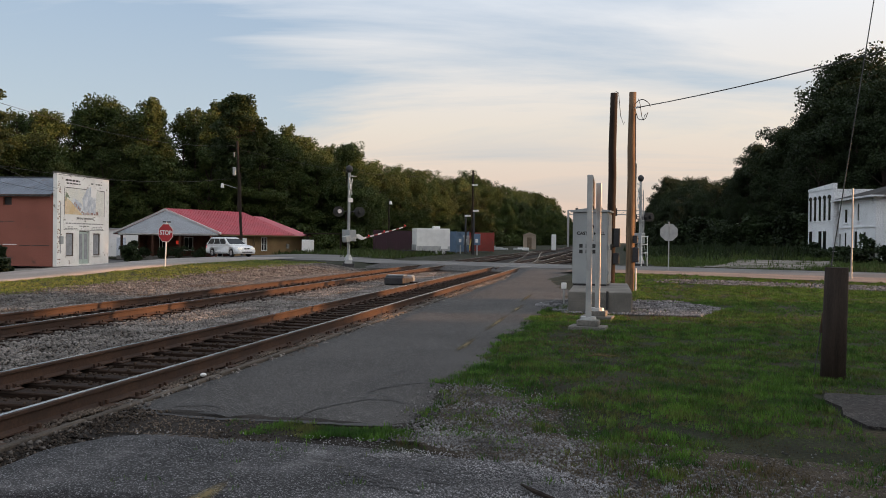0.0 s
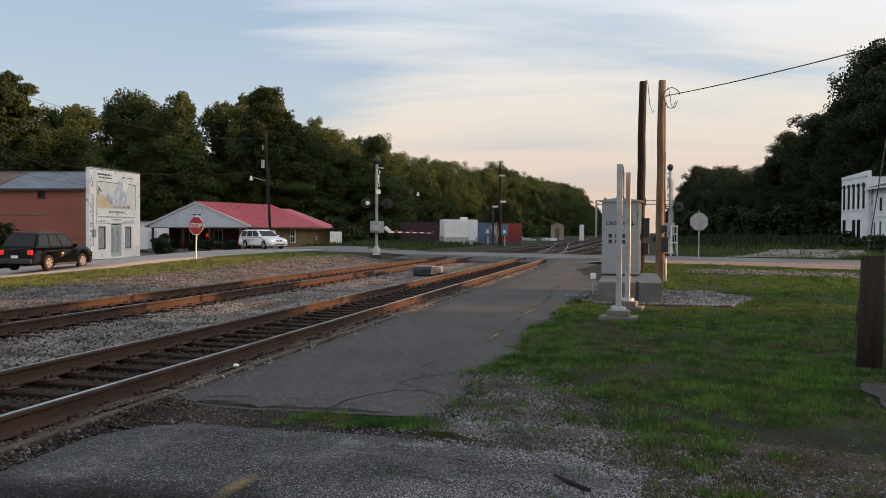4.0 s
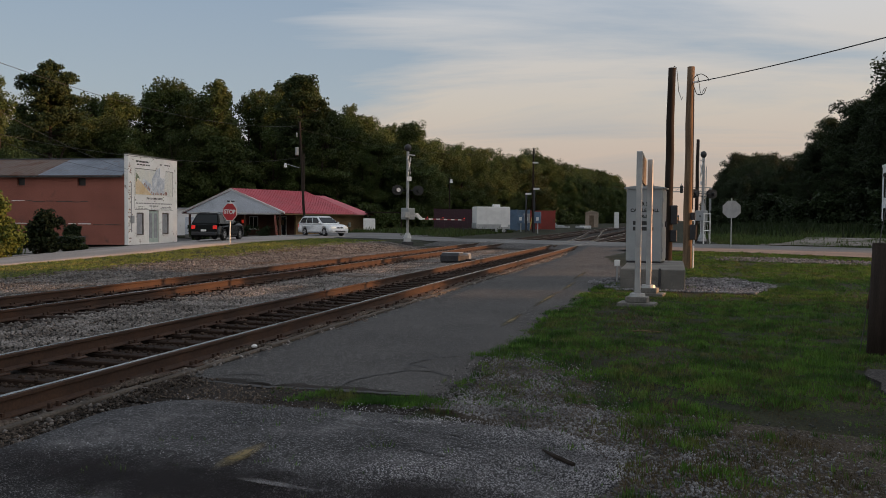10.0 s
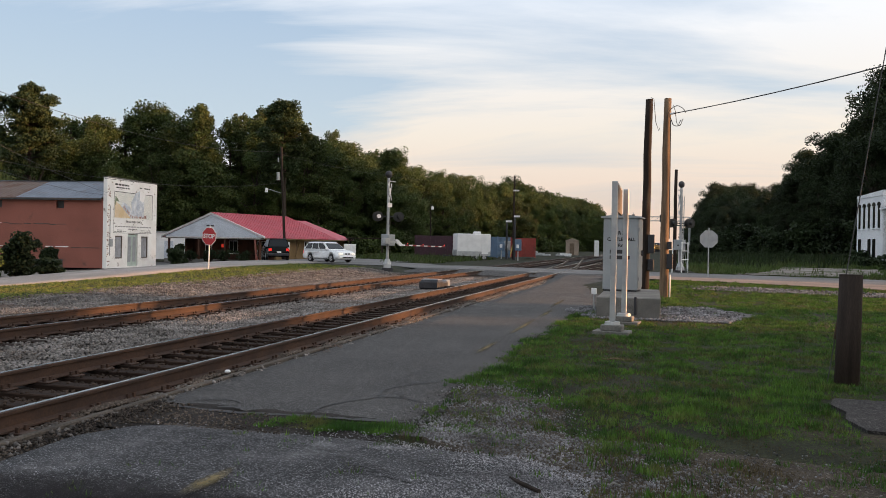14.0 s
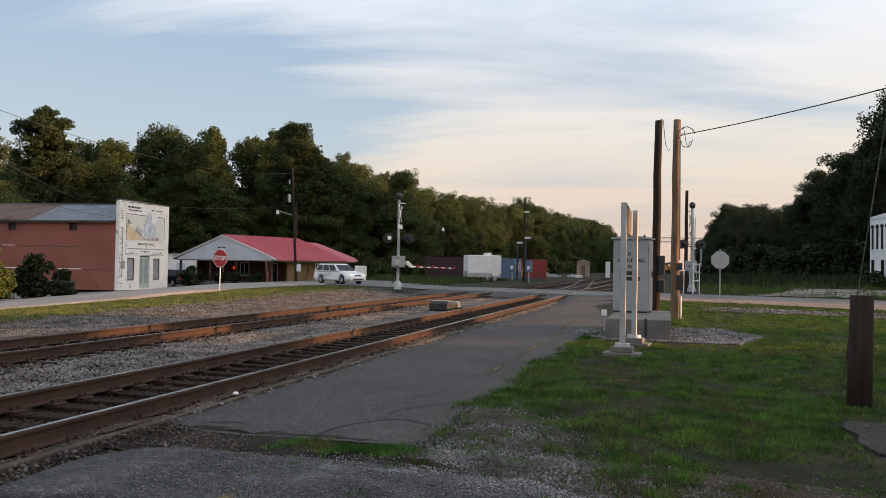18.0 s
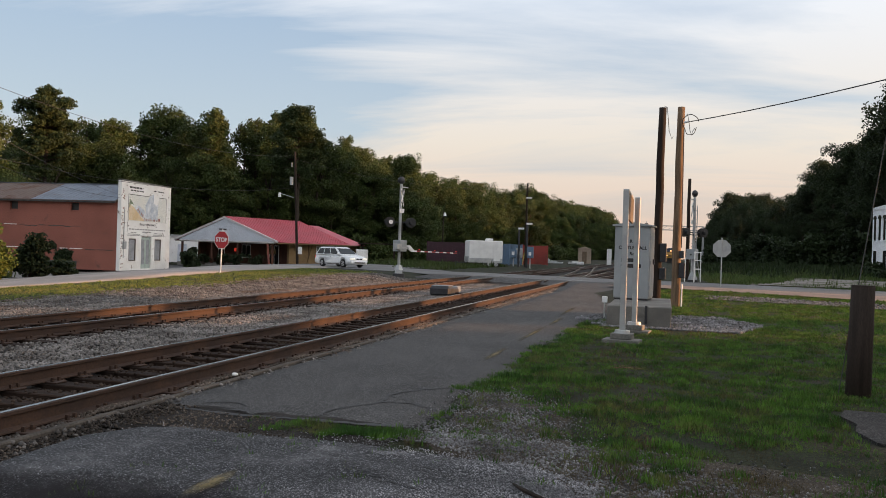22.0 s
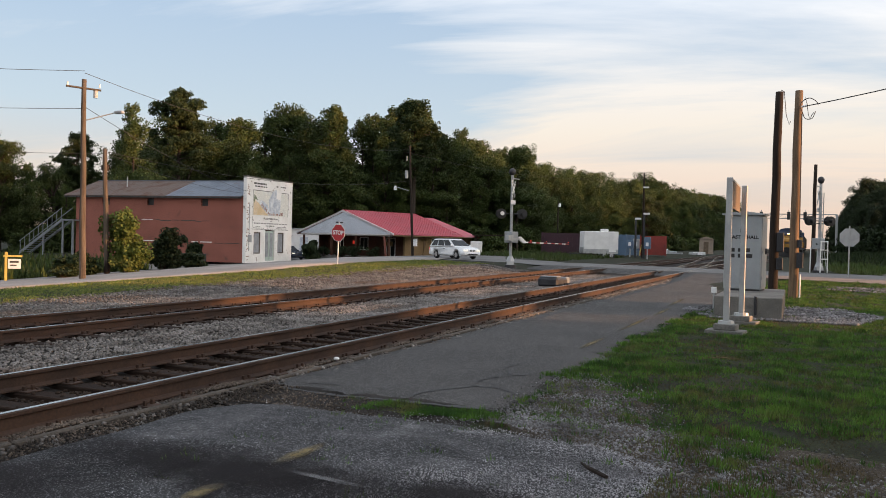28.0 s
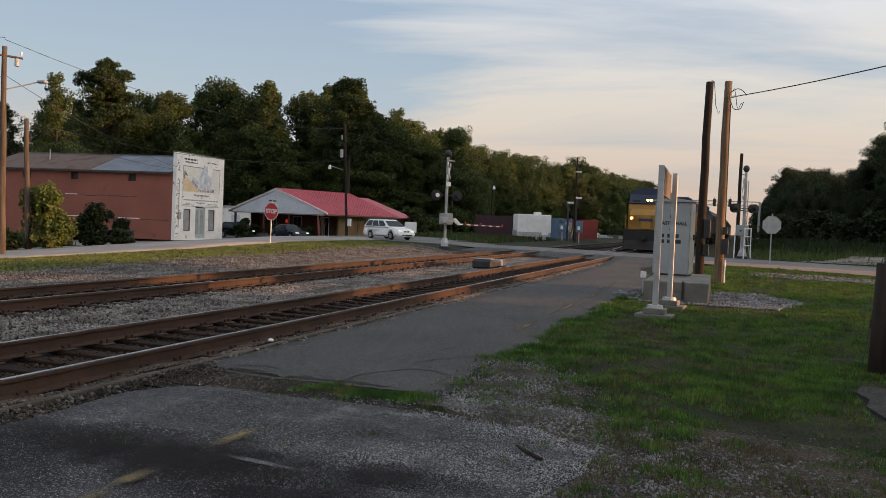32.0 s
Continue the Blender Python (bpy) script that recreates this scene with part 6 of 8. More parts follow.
def town_side():
    pa = pole("utility_pole", (-31.5, 29.7, ground_z(-31.5, 29.7)), (-31.75, 29.8, 8.9), 0.16, 0.11, M["grey_pole"], "tall weathered utility pole with crossarm and street lamp", "utility poles")
    part("crossarm", T((-0.75, -0.5, 9.2), (0.35, 0.6, 9.1), 0.05), M["grey_pole"], pa)
    part("lamp_arm", T((-0.2, 0.1, 7.6), (1.0, 1.0, 8.1), 0.03), M["galv"], pa)
    part("lamp_head", B(0.85, 1.35, 0.9, 1.15, 8.02, 8.16, bevel=0.04), M["galv"], pa)
    for q in ((-0.7, -0.45), (0.3, 0.55)):
        part("insulator", T((q[0], q[1], 9.22), (q[0], q[1], 9.4), 0.04), M["lamp_white"], pa)
    part("transformer", T((0.25, 0.35, 8.7), (0.25, 0.35, 9.05), 0.1), M["galv"], pa)
    pb = pole("utility_pole", (-36.73, 36.5, ground_z(-36.73, 36.5)), (-36.9, 36.3, 6.4), 0.16, 0.12, M["grey_pole"], "shorter leaning wooden pole with a dark foot", "utility poles")
    part("foot_wrap", T((0, 0, 0.0), (-0.02, 0, 1.9), 0.175, 0.17), M["dark_wood"], pb)
    part("spool", B(-0.5, -0.1, -0.1, 0.1, 6.0, 6.3), M["dark_wood"], pb)
    pr = pole("utility_pole", (-33.9, 72.1, -0.25), (-34.6, 72.3, 10.6), 0.135, 0.10, M["dark_wood"], "leaning dark utility pole with transformer and lamp", "utility poles")
    part("transformer", T((-0.85, 0.0, 7.7), (-0.87, 0.0, 8.45), 0.16, 0.16, 14), M["galv"], pr, "grey can transformer")
    part("lamp_arm", T((-0.6, 0, 6.5), (-1.9, -0.3, 6.9), 0.03), M["galv"], pr)
    part("lamp_head", T((-1.9, -0.3, 6.55), (-1.9, -0.3, 6.95), 0.16, 0.1), M["lamp_white"], pr)
    part("meter_box", B(0.1, 0.4, -0.2, 0.1, 1.2, 1.9, bevel=0.02), M["lamp_white"], pr)
    part("fuse_cutout", B(-0.93, -0.83, -0.05, 0.05, 9.4, 9.8), M["galv"], pr)
    # overhead lines
    for a, b, sag in (((-31.7, 29.8, 7.5), (-60, 8, 8.4), 0.8), ((-31.7, 29.8, 9.2), (-34.7, 72.2, 10.2), 1.2), ((-31.7, 29.8, 9.3), (-60, 4, 9.8), 0.8),
                      ((-36.9, 36.3, 6.1), (-70, 12, 7.0), 0.6), ((-36.9, 36.3, 6.2), (-41.3, 55.6, 5.0), 0.4), ((-36.9, 36.3, 6.25), (-34.6, 72.2, 7.2), 1.0), ((-31.7, 29.8, 7.6), (-41.4, 56.0, 5.2), 0.4),
                      ((-34.6, 72.2, 9.9), (-16.4, 95.4, 9.2), 1.0)):
        cable("overhead_wire", [a, b], 0.013, None, "black overhead wire strung between poles", sag)
    for x, y, h in ((-16.65, 93.5, 4.6), (-16.22, 95.6, 9.8), (-15.9, 94.5, 5.2)):
        p = pole("light_pole", (x, y, 0.1), (x, y, h), 0.13, 0.1, M["dark_steel"] if h < 6 else M["dark_wood"], "tall slim pole in the rail yard", "yard poles")
        part("lamp_head", B(-0.1, 0.55, -0.12, 0.12, h - 1.85 if h > 6 else h - 0.3, h - 1.7 if h > 6 else h - 0.1), M["lamp_white"], p)
    p = pole("light_pole", (-28.9, 105.8, 0.0), (-28.9, 105.8, 7.0), 0.1, 0.07, M["dark_wood"], "slim lamp pole before the trees", "yard poles")
    part("lamp_head", T((0.2, 0, 6.3), (0.2, 0, 6.75), 0.2, 0.12), M["lamp_white"], p)
    # yellow yard sign
    ys = thing("yard_sign", -37.1, 30.1, ground_z(-37.1, 30.1), 35, "white board hanging from a yellow sign post", "sign")
    part("post", B(-0.05, 0.05, -0.05, 0.05, -0.2, 1.5), M["yellow_post"], ys)
    part("arm", B(-0.12, 0.75, -0.04, 0.04, 1.25, 1.34), M["yellow_post"], ys)
    bd = part("board", B(0.1, 0.7, -0.015, 0.015, 0.65, 1.15), M["white"], ys)
    part("lettering_bar", B(0.18, 0.6, -0.02, -0.0155, 0.95, 1.05), M["faded_black"], bd)
    part("lettering_bar", B(0.2, 0.5, -0.02, -0.0155, 0.78, 0.86), M["faded_black"], bd)
    # paved yard before the store
    tagged(sheet("store_pavement", [(-60, 42), (-58, 56)], [(-39, 42), (-40.5, 56), (-40.8, 64)], 44.5, 64.5, M["concrete"], lambda x, y: ground_z(x, y) + 0.04, 1.0, 8), "worn concrete pavement round the store", "pavement", kind="structure")


def yard():
    t = thing("box_trailer", -18.7, 84.2, 0.12, math.degrees(math.atan2(2.7, 2.95)) - 18, "white enclosed box trailer on tandem wheels", "trailer")
    part("body", B(-1.75, 1.75, -1.15, 1.15, 0.5, 2.75, bevel=0.06), M["white"], t)
    part("roof_vent", B(0.2, 0.9, -0.35, 0.35, 2.751, 3.0, bevel=0.05), M["lamp_white"], t)
    part("nose_guard", B(-1.79, -1.752, -1.12, 1.12, 0.55, 1.1), M["galv"], t)
    part("skirt", B(-1.7, 1.73, -1.175, -1.152, 0.5, 0.95), M["galv"], t)
    part("side_door", B(0.8, 1.5, -1.19, -1.153, 0.7, 2.5, bevel=0.006), M["white"], t)
    part("tongue", P([(-1.8, -0.5), (-1.8, 0.5), (-3.0, 0.0)], "z", 0.42, 0.5), M["dark_steel"], t)
    part("jack", B(-2.9, -2.8, -0.05, 0.05, 0, 0.6), M["dark_steel"], t)
    for x in (0.35, 1.08):
        for y in (-1.05, 1.05):
            w = new("wheel")
            w.parent = t
            w.matrix_basis = pose(x, y, 0.33)
            part("tyre", T((0, -0.1, 0), (0, 0.1, 0), 0.33, 0.33, 18), M["black"], w)
            part("rim", T((0, -0.11, 0), (0, 0.11, 0), 0.19, 0.19, 14), M["galv"], w)

    def container(x, y, rz, L, mat, label):
        c = thing("shipping_container", x, y, ground_z(x, y) + 0.05, rz, label, "container", "containers in the yard")
        part("body", B(-L / 2, L / 2, -1.2, 1.2, 0.1, 2.5), mat, c)
        for k in range(int(L / 0.3)):
            xx = -L / 2 + 0.15 + k * 0.3
            part("corrugation", B(xx, xx + 0.14, -1.235, -1.202, 0.25, 2.38), mat, c)
        for sx in (-1, 1):
            for sy in (-1, 1):
                part("corner_post", B(sx * L / 2 - 0.08, sx * L / 2 + 0.08, sy * 1.2 - 0.06, sy * 1.2 + 0.06, 0, 2.56), mat, c)
        dd = part("door_leaf", B(L / 2 + 0.002, L / 2 + 0.05, -1.1, 1.1, 0.2, 2.4), mat, c)
        for yy in (-0.8, -0.35, 0.35, 0.8):
            part("lock_bar", T((L / 2 + 0.08, yy, 0.15), (L / 2 + 0.08, yy, 2.45), 0.025), M["galv"], dd)
        return c
    container(-25.0, 96.5, 8, 6.0, M["maroon"], "dark maroon shipping container in the yard")
    container(-17.3, 108.5, 20, 3.2, M["red_box"], "red shipping container with a leaning board")
    container(-19.2, 100.0, 70, 3.0, M["blue_box"], "faded blue container behind the trailer")
    lb = thing("leaning_board", -18.0, 106.2, 0.12, 0, "yellow board leaning on the red container", "board")
    part("plank", P([(-0.5, 0.0), (-0.35, 0.0), (0.25, 2.6), (0.1, 2.6)], "y", -0.05, 0.05), M["yellow_post"], lb)
    for k, (x, y) in enumerate(((-17.5, 95.0), (-17.0, 96.0), (-15.4, 94.0))):
        u = thing("switch_stand", x, y, 0.08, 0, "small blue and white trackside box on a post", "trackside box", "trackside boxes")
        part("leg", B(-0.06, 0.06, -0.06, 0.06, -0.1, 1.1), M["galv"], u)
        part("box", B(-0.35, 0.35, -0.25, 0.25, 1.1, 2.0 + 0.2 * k, bevel=0.03), M["blue_box"] if k != 1 else M["galv"], u)
        part("label_plate", B(-0.15, 0.15, -0.27, -0.252, 1.4, 1.8), M["white"], u)
    hu = thing("tan_hut", -14.5, 149.3, 0.3, 3, "tan trackside equipment hut with a low roof", "hut")
    part("wall", B(-1.1, 1.1, 0, 2.4, 0, 2.55), M["tan_hut"], hu)
    part("roof", P([(-1.3, 2.552), (1.3, 2.552), (0, 3.0)], "y", -0.2, 2.6), M["tan_hut"], hu)
    part("door", B(-0.4, 0.4, -0.03, -0.002, 0.05, 2.1), M["brown_board"], hu)
    wb = thing("white_cabinet", -10.2, 149.6, 0.1, 3, "tall narrow white trackside cabinet", "cabinet")
    part("body", B(-0.4, 0.4, 0, 0.6, 0.1, 2.9, bevel=0.02), M["white"], wb)
    part("base", B(-0.35, 0.35, 0.05, 0.55, 0, 0.1), M["concrete"], wb)
    part("door", B(-0.34, 0.34, -0.02, -0.002, 0.2, 2.8), M["white"], wb)
    sc = thing("scrap_pile", -18.5, 146, 0.1, 0, "low pile of pale scrap beside the yard", "scrap pile")
    rng = random.Random(9)
    for k in range(9):
        x = rng.uniform(-4, 3)
        part("scrap_piece", B(x, x + rng.uniform(0.6, 2.4), rng.uniform(-1, 0), rng.uniform(0.1, 1), 0, rng.uniform(0.3, 0.9), bevel=0.05), rng.choice((M["lamp_white"], M["dark_steel"], M["rust"], M["galv"])), sc)
    # signal bridge far down the line
    gb = thing("signal_bridge", 1.5, 300, 1.8, 0, "grey lattice signal bridge over the far tracks", "signal bridge")
    for x in (-16, 10):
        part("tower", B(x - 0.35, x + 0.35, -0.35, 0.35, -2, 11.2), M["galv"], gb)
    for z in (9.6, 11.0):
        part("chord", B(-16, 10, -0.15, 0.15, z, z + 0.3), M["galv"], gb)
    for k in range(13):
        x = -16 + 2 * k
        part("lattice", P([(x, 9.75), (x + 0.18, 9.75), (x + 2, 11.05), (x + 1.82, 11.05)], "y", -0.1, 0.1), M["galv"], gb)
    for x in (-13, -9, -4.5, 0.5):
        hd = part("signal_head", B(x - 0.5, x + 0.5, -0.4, -0.2, 9.3, 11.9), M["black"], gb)
        part("mast", B(x - 0.1, x + 0.1, -0.18, 0.0, 11.2, 12.6), M["galv"], hd)


def ground_marks():
    rng = random.Random(21)

    def blot(name, cx, cy, rx, ry, mat, label, z=0.016, n=26, rz=0.0):
        bm = bmesh.new()
        vs = []
        for k in range(n):
            a = 2 * math.pi * k / n
            r = 1 + 0.22 * noise.noise((math.cos(a) * 1.7 + cx, math.sin(a) * 1.7 + cy, 0)) + rng.uniform(-0.06, 0.06)
            u, v = rx * r * math.cos(a), ry * r * math.sin(a)
            vs.append(bm.verts.new((cx + u * math.cos(rz) - v * math.sin(rz), cy + u * math.sin(rz) + v * math.cos(rz), z + 0.012 * noise.noise((cx * 0.8, cy * 0.8, 4)))))
        bm.faces.new(vs)
        return tagged(part(name, bm, mat), label, "ground mark", kind="structure")
    for k, (cx, cy, rx, ry, rz) in enumerate(((-4.3, 4.35, 1.0, 0.42, 0.1), (-3.55, 4.4, 0.75, 0.45, -0.1), (-2.75, 4.3, 0.95, 0.42, 0.15), (-2.2, 3.75, 1.0, 0.30, 0.2), (-4.6, 3.5, 0.8, 0.4, 0.3), (-1.9, 4.55, 0.6, 0.22, 0.1))):
        blot("oil_stain", cx, cy, rx * 1.25, ry * 1.3, M["oil"], "dark oily stain on the asphalt", 0.037 + 0.0015 * k, rz=rz)
    for k, (cx, cy, L) in enumerate(((-3.36, 4.87, 0.36), (-3.39, 3.82, 0.24), (-3.35, 3.36, 0.26), (-3.1, 17.0, 2.0), (-3.05, 20.5, 1.6), (-3.1, 13.2, 1.0), (-3.2, 24.5, 2.2))):
        blot("yellow_mark", cx, cy, 0.075, L * 0.95, M["yellow_line"], "worn yellow paint line on the asphalt", apron_z(cx, cy) + 0.012 if cy > 7 else 0.048)
    blot("chalky_scrape", -2.85, 4.42, 0.42, 0.035, M["scrape"], "thin pale scrape across the asphalt", 0.049, rz=-0.17)
    blot("chalky_scrape", -2.55, 6.15, 0.30, 0.10, M["scrape"], "thin pale scrape across the asphalt", 0.041, rz=0.1)
    # cracks in the apron, and the shadow along its front edge as a dark line
    def crack(pts, w=0.02, zz=None):
        bm = bmesh.new()
        prev = None
        k = 0
        for (x0, y0), (x1, y1) in zip(pts, pts[1:]):
            for s in range(7):
                f = s / 7
                x = x0 + (x1 - x0) * f + rng.uniform(-0.025, 0.025)
                y = y0 + (y1 - y0) * f + rng.uniform(-0.025, 0.025)
                d = Vector((-(y1 - y0), x1 - x0, 0)).normalized() * w * rng.uniform(0.4, 1.6)
                z = apron_z(x, y) + 0.006 if zz is None else zz + 0.012 * noise.noise((x * 0.8, y * 0.8, 4))
                cur = (bm.verts.new((x + d.x, y + d.y, z)), bm.verts.new((x - d.x, y - d.y, z)))
                if prev:
                    bm.faces.new((prev[0], prev[1], cur[1], cur[0]))
                prev = cur
        tagged(part("crack", bm, M["tar"]), "dark crack or edge-shadow line in the asphalt", "ground mark", kind="structure")
    crack([(-3.76, 7.36), (-3.58, 8.0), (-3.33, 8.42), (-3.07, 8.42), (-2.66, 8.15)], 0.014)
    crack([(-3.33, 8.42), (-3.46, 8.8), (-3.2, 9.3), (-2.9, 9.6)], 0.016)
    crack([(-3.46, 8.8), (-3.15, 8.6), (-3.07, 8.42)], 0.012)
    crack([(-5.06, 7.62), (-4.74, 7.74), (-4.6, 7.62)], 0.016)
    crack([(-4.7, 7.38), (-4.38, 7.36), (-4.2, 7.42)], 0.018)
    crack([(-3.2, 9.3), (-3.5, 9.9), (-3.3, 10.6)], 0.010)
    crack([(-5.3, 31.2), (-3.5, 31.0), (-1.4, 30.6)], 0.05)
    # no crack: shadow and dirt under the apron's front lip, drawn as a dark line
    crack([(-5.2, 7.30), (-4.4, 7.22), (-3.8, 7.27), (-3.2, 7.25), (-2.62, 7.33)], 0.035, -0.003)
    # ripples of dragged tar across the forecourt
    for k in range(30):
        if k < 14:
            x, y, L = -3.15 + 0.10 * k + rng.uniform(-0.1, 0.1), 6.05 - 0.085 * (k % 7) - 0.02 * k, rng.uniform(0.25, 0.6)
        else:
            x, y, L = -2.45 + 0.09 * (k - 14) + rng.uniform(-0.2, 0.2), 4.15 - 0.11 * (k % 8), rng.uniform(0.3, 0.7)
        crack([(x, y), (x + L * 0.5, y - 0.05 * L), (x + L, y - 0.22 * L)], rng.uniform(0.004, 0.008), 0.029)
    # small litter on the ground
    for x, y, L, a, mat, lab in ((-1.0, 12.35, 0.5, 0.1, M["pole_wood"], "pale dead stick on the grass"), (-1.05, 12.5, 0.3, 1.1, M["pole_wood"], "pale dead stick on the grass"), (-1.34, 5.5, 0.36, 2.3, M["dark_wood"], "short dark stick on the gravel"), (0.24, 4.94, 0.44, 1.95, M["dark_wood"], "thick dark stick in the weeds"), (-0.75, 5.65, 0.09, 0.2, M["concrete"], "pale scrap on the gravel")):
        st = thing("stick", x, y, 0.034 if y < 7 else 0.012, math.degrees(a), lab, "stick", "sticks on the ground")
        bm = bmesh.new()
        thick = 0.008 if mat is not M["dark_wood"] else 0.016
        tube(bm, (-L / 2, 0, 0.0), (0, 0.03, 0.012), thick, thick, 6)
        tube(bm, (0, 0.03, 0.012), (L / 2, 0, 0.005), thick, thick * 0.5, 6)
        part("twig", bm, mat, st)
    wt = thing("white_stone", -5.44, 8.95, 0.08, 0, "white stone lying by the rail", "stone")
    bm = bmesh.new()
    bmesh.ops.create_icosphere(bm, subdivisions=2, radius=0.038)
    for v in bm.verts:
        v.co *= 1 + 0.3 * noise.noise(v.co * 12)
        v.co.z *= 0.6
    part("rock", bm, M["white"], wt)


gate_arm = street_furniture()
town_side()
yard()
ground_marks()


# ---- vehicles ----
M["car_white"] = material("white_car_paint", (0.74, 0.75, 0.76), (0.72, 0.73, 0.74), 2, 50, 0.22, bump=0)
M["car_black"] = material("black_green_car_paint", (0.003, 0.004, 0.004), (0.004, 0.005, 0.005), 2, 50, 0.2, bump=0)
M["car_navy"] = material("dark_navy_car_paint", (0.012, 0.017, 0.030), (0.014, 0.019, 0.034), 2, 50, 0.2, bump=0)
M["tyre"] = material("tyre_rubber", (0.018, 0.018, 0.019), (0.025, 0.025, 0.026), 6, 60, 0.85, bump=0.2)
M["alloy"] = material("alloy_wheel", (0.50, 0.50, 0.52), (0.40, 0.40, 0.42), 6, 60, 0.35, metal=0.7, bump=0)
M["tail_red"] = material("tail_lamp", (0.45, 0.012, 0.012), (0.4, 0.01, 0.01), 3, 40, 0.25, bump=0, emit=((1.0, 0.04, 0.03), 0.5))
M["head_lit"] = material("lit_headlamp", (0.9, 0.88, 0.8), (0.9, 0.88, 0.8), 3, 40, 0.2, bump=0, emit=((1.0, 0.86, 0.66), 0.45))
M["head_dim"] = material("clear_headlamp", (0.7, 0.7, 0.7), (0.65, 0.65, 0.66), 3, 40, 0.15, bump=0)
M["car_glass"] = glass("car_glass", (0.010, 0.013, 0.015), 0.08)
for nm, level in (("car_glass", 0.24), ("car_black", 0.12), ("car_navy", 0.3)):
    M[nm].node_tree.nodes["Principled BSDF"].inputs["Specular IOR Level"].default_value = level


def build_car(name, label, paint, L, W, H, r, front_axle, rear_axle, belt, hood_h, hood_x, roof_f, roof_r, rear_b, lit=True, clad=None, rails=False):
    """A car in its own space: +x forward, wheels on z=0."""
    c = thing(name, 0, 0, 0, 0, label, "car", "cars")
    hl, hw = L / 2, W / 2

    def arch(cx):
        return [(cx + (r + 0.06) * math.cos(a), r + (r + 0.06) * math.sin(a)) for a in np.linspace(-0.25, math.pi + 0.25, 9)]
    top = [(-hl, 0.42), (-hl - 0.02, 0.62), (-hl + 0.03, belt - 0.06), (rear_b, belt), (hood_x, belt + 0.01), ((hood_x + hl) / 2, hood_h + 0.06), (hl - 0.18, hood_h - 0.03), (hl - 0.02, hood_h - 0.18), (hl + 0.01, 0.45), (hl - 0.05, 0.24)]
    bottom = arch(front_axle) + arch(rear_axle) + [(-hl + 0.06, 0.26)]
    bm = bmesh.new()
    prism(bm, top + bottom, "y", -hw, hw)
    for v in bm.verts:
        if v.co.z > belt - 0.12:
            v.co.y *= 0.95
        elif v.co.z < 0.3:
            v.co.y *= 0.97
        if abs(v.co.x) > hl - 0.2:
            v.co.y *= 0.90
    rim = [e for e in bm.edges if abs(e.verts[0].co.y - e.verts[1].co.y) < 0.3 and e.verts[0].co.z > 0.5 and e.verts[1].co.z > 0.5]
    bmesh.ops.bevel(bm, geom=rim, offset=0.07, segments=3, affect="EDGES")
    bmesh.ops.triangulate(bm, faces=[f for f in bm.faces if len(f.verts) > 4])
    for f in bm.faces:
        f.smooth = f.calc_area() < 0.2
    body = part("body", bm, paint, c)
    # cabin
    bl, bf = rear_b, hood_x
    wb, wt = hw * 0.95, hw * 0.74
    q = [(bl, -wb, belt), (bf, -wb, belt + 0.01), (bf, wb, belt + 0.01), (bl, wb, belt)]
    t = [(roof_r, -wt, H - 0.03), (roof_f, -wt, H - 0.02), (roof_f, wt, H - 0.02), (roof_r, wt, H - 0.03)]
    bm = bmesh.new()
    vq = [bm.verts.new(p) for p in q]
    vt = [bm.verts.new(p) for p in t]
    for i in range(4):
        bm.faces.new((vq[i], vq[(i + 1) % 4], vt[(i + 1) % 4], vt[i]))
    mid = [bm.verts.new((x * 0.9 + (roof_f + roof_r) * 0.05, y * 0.85, H + 0.015)) for x, y, z in t]
    for i in range(4):
        bm.faces.new((vt[i], vt[(i + 1) % 4], mid[(i + 1) % 4], mid[i]))
    bm.faces.new(mid)
    bmesh.ops.recalc_face_normals(bm, faces=bm.faces[:])
    bmesh.ops.bevel(bm, geom=[e for e in bm.edges if len(e.link_faces) == 2], offset=0.035, segments=2, affect="EDGES")
    part("cabin", bm, paint, c)

    def pane(nm, a, b, d, e, mat, lift):
        """A glass quad over the cabin face a-b-d-e."""
        a, b, d, e = map(Vector, (a, b, d, e))
        n = (b - a).cross(e - a).normalized() * lift
        bm = bmesh.new()
        vs = [bm.verts.new(p + n) for p in (a, b, d, e)]
        bm.faces.new(vs)
        r2 = bmesh.ops.extrude_face_region(bm, geom=bm.faces[:])
        bmesh.ops.translate(bm, verts=[v for v in r2["geom"] if isinstance(v, bmesh.types.BMVert)], vec=-n * 0.6)
        bmesh.ops.recalc_face_normals(bm, faces=bm.faces[:])
        return part(nm, bm, mat, c)

    def mixp(p, s, u, v):
        a, b, d, e = map(Vector, p)
        return (a * (1 - u) + b * u) * (1 - v) + (e * (1 - u) + d * u) * v
    faces = {"right": (q[0], q[1], t[1], t[0]), "front": (q[1], q[2], t[2], t[1]), "left": (q[2], q[3], t[3], t[2]), "back": (q[3], q[0], t[0], t[3])}
    for key, f in faces.items():
        cuts = [(0.06, 0.32), (0.35, 0.62), (0.65, 0.93)] if key == "right" else [(0.07, 0.35), (0.38, 0.65), (0.68, 0.94)] if key == "left" else [(0.05, 0.95)]
        for u0, u1 in cuts:
            pane({"front": "windscreen", "back": "rear_window"}.get(key, "side_window"), mixp(f, 0, u0, 0.10), mixp(f, 0, u1, 0.10), mixp(f, 0, u1, 0.88), mixp(f, 0, u0, 0.88), M["car_glass"], 0.012)
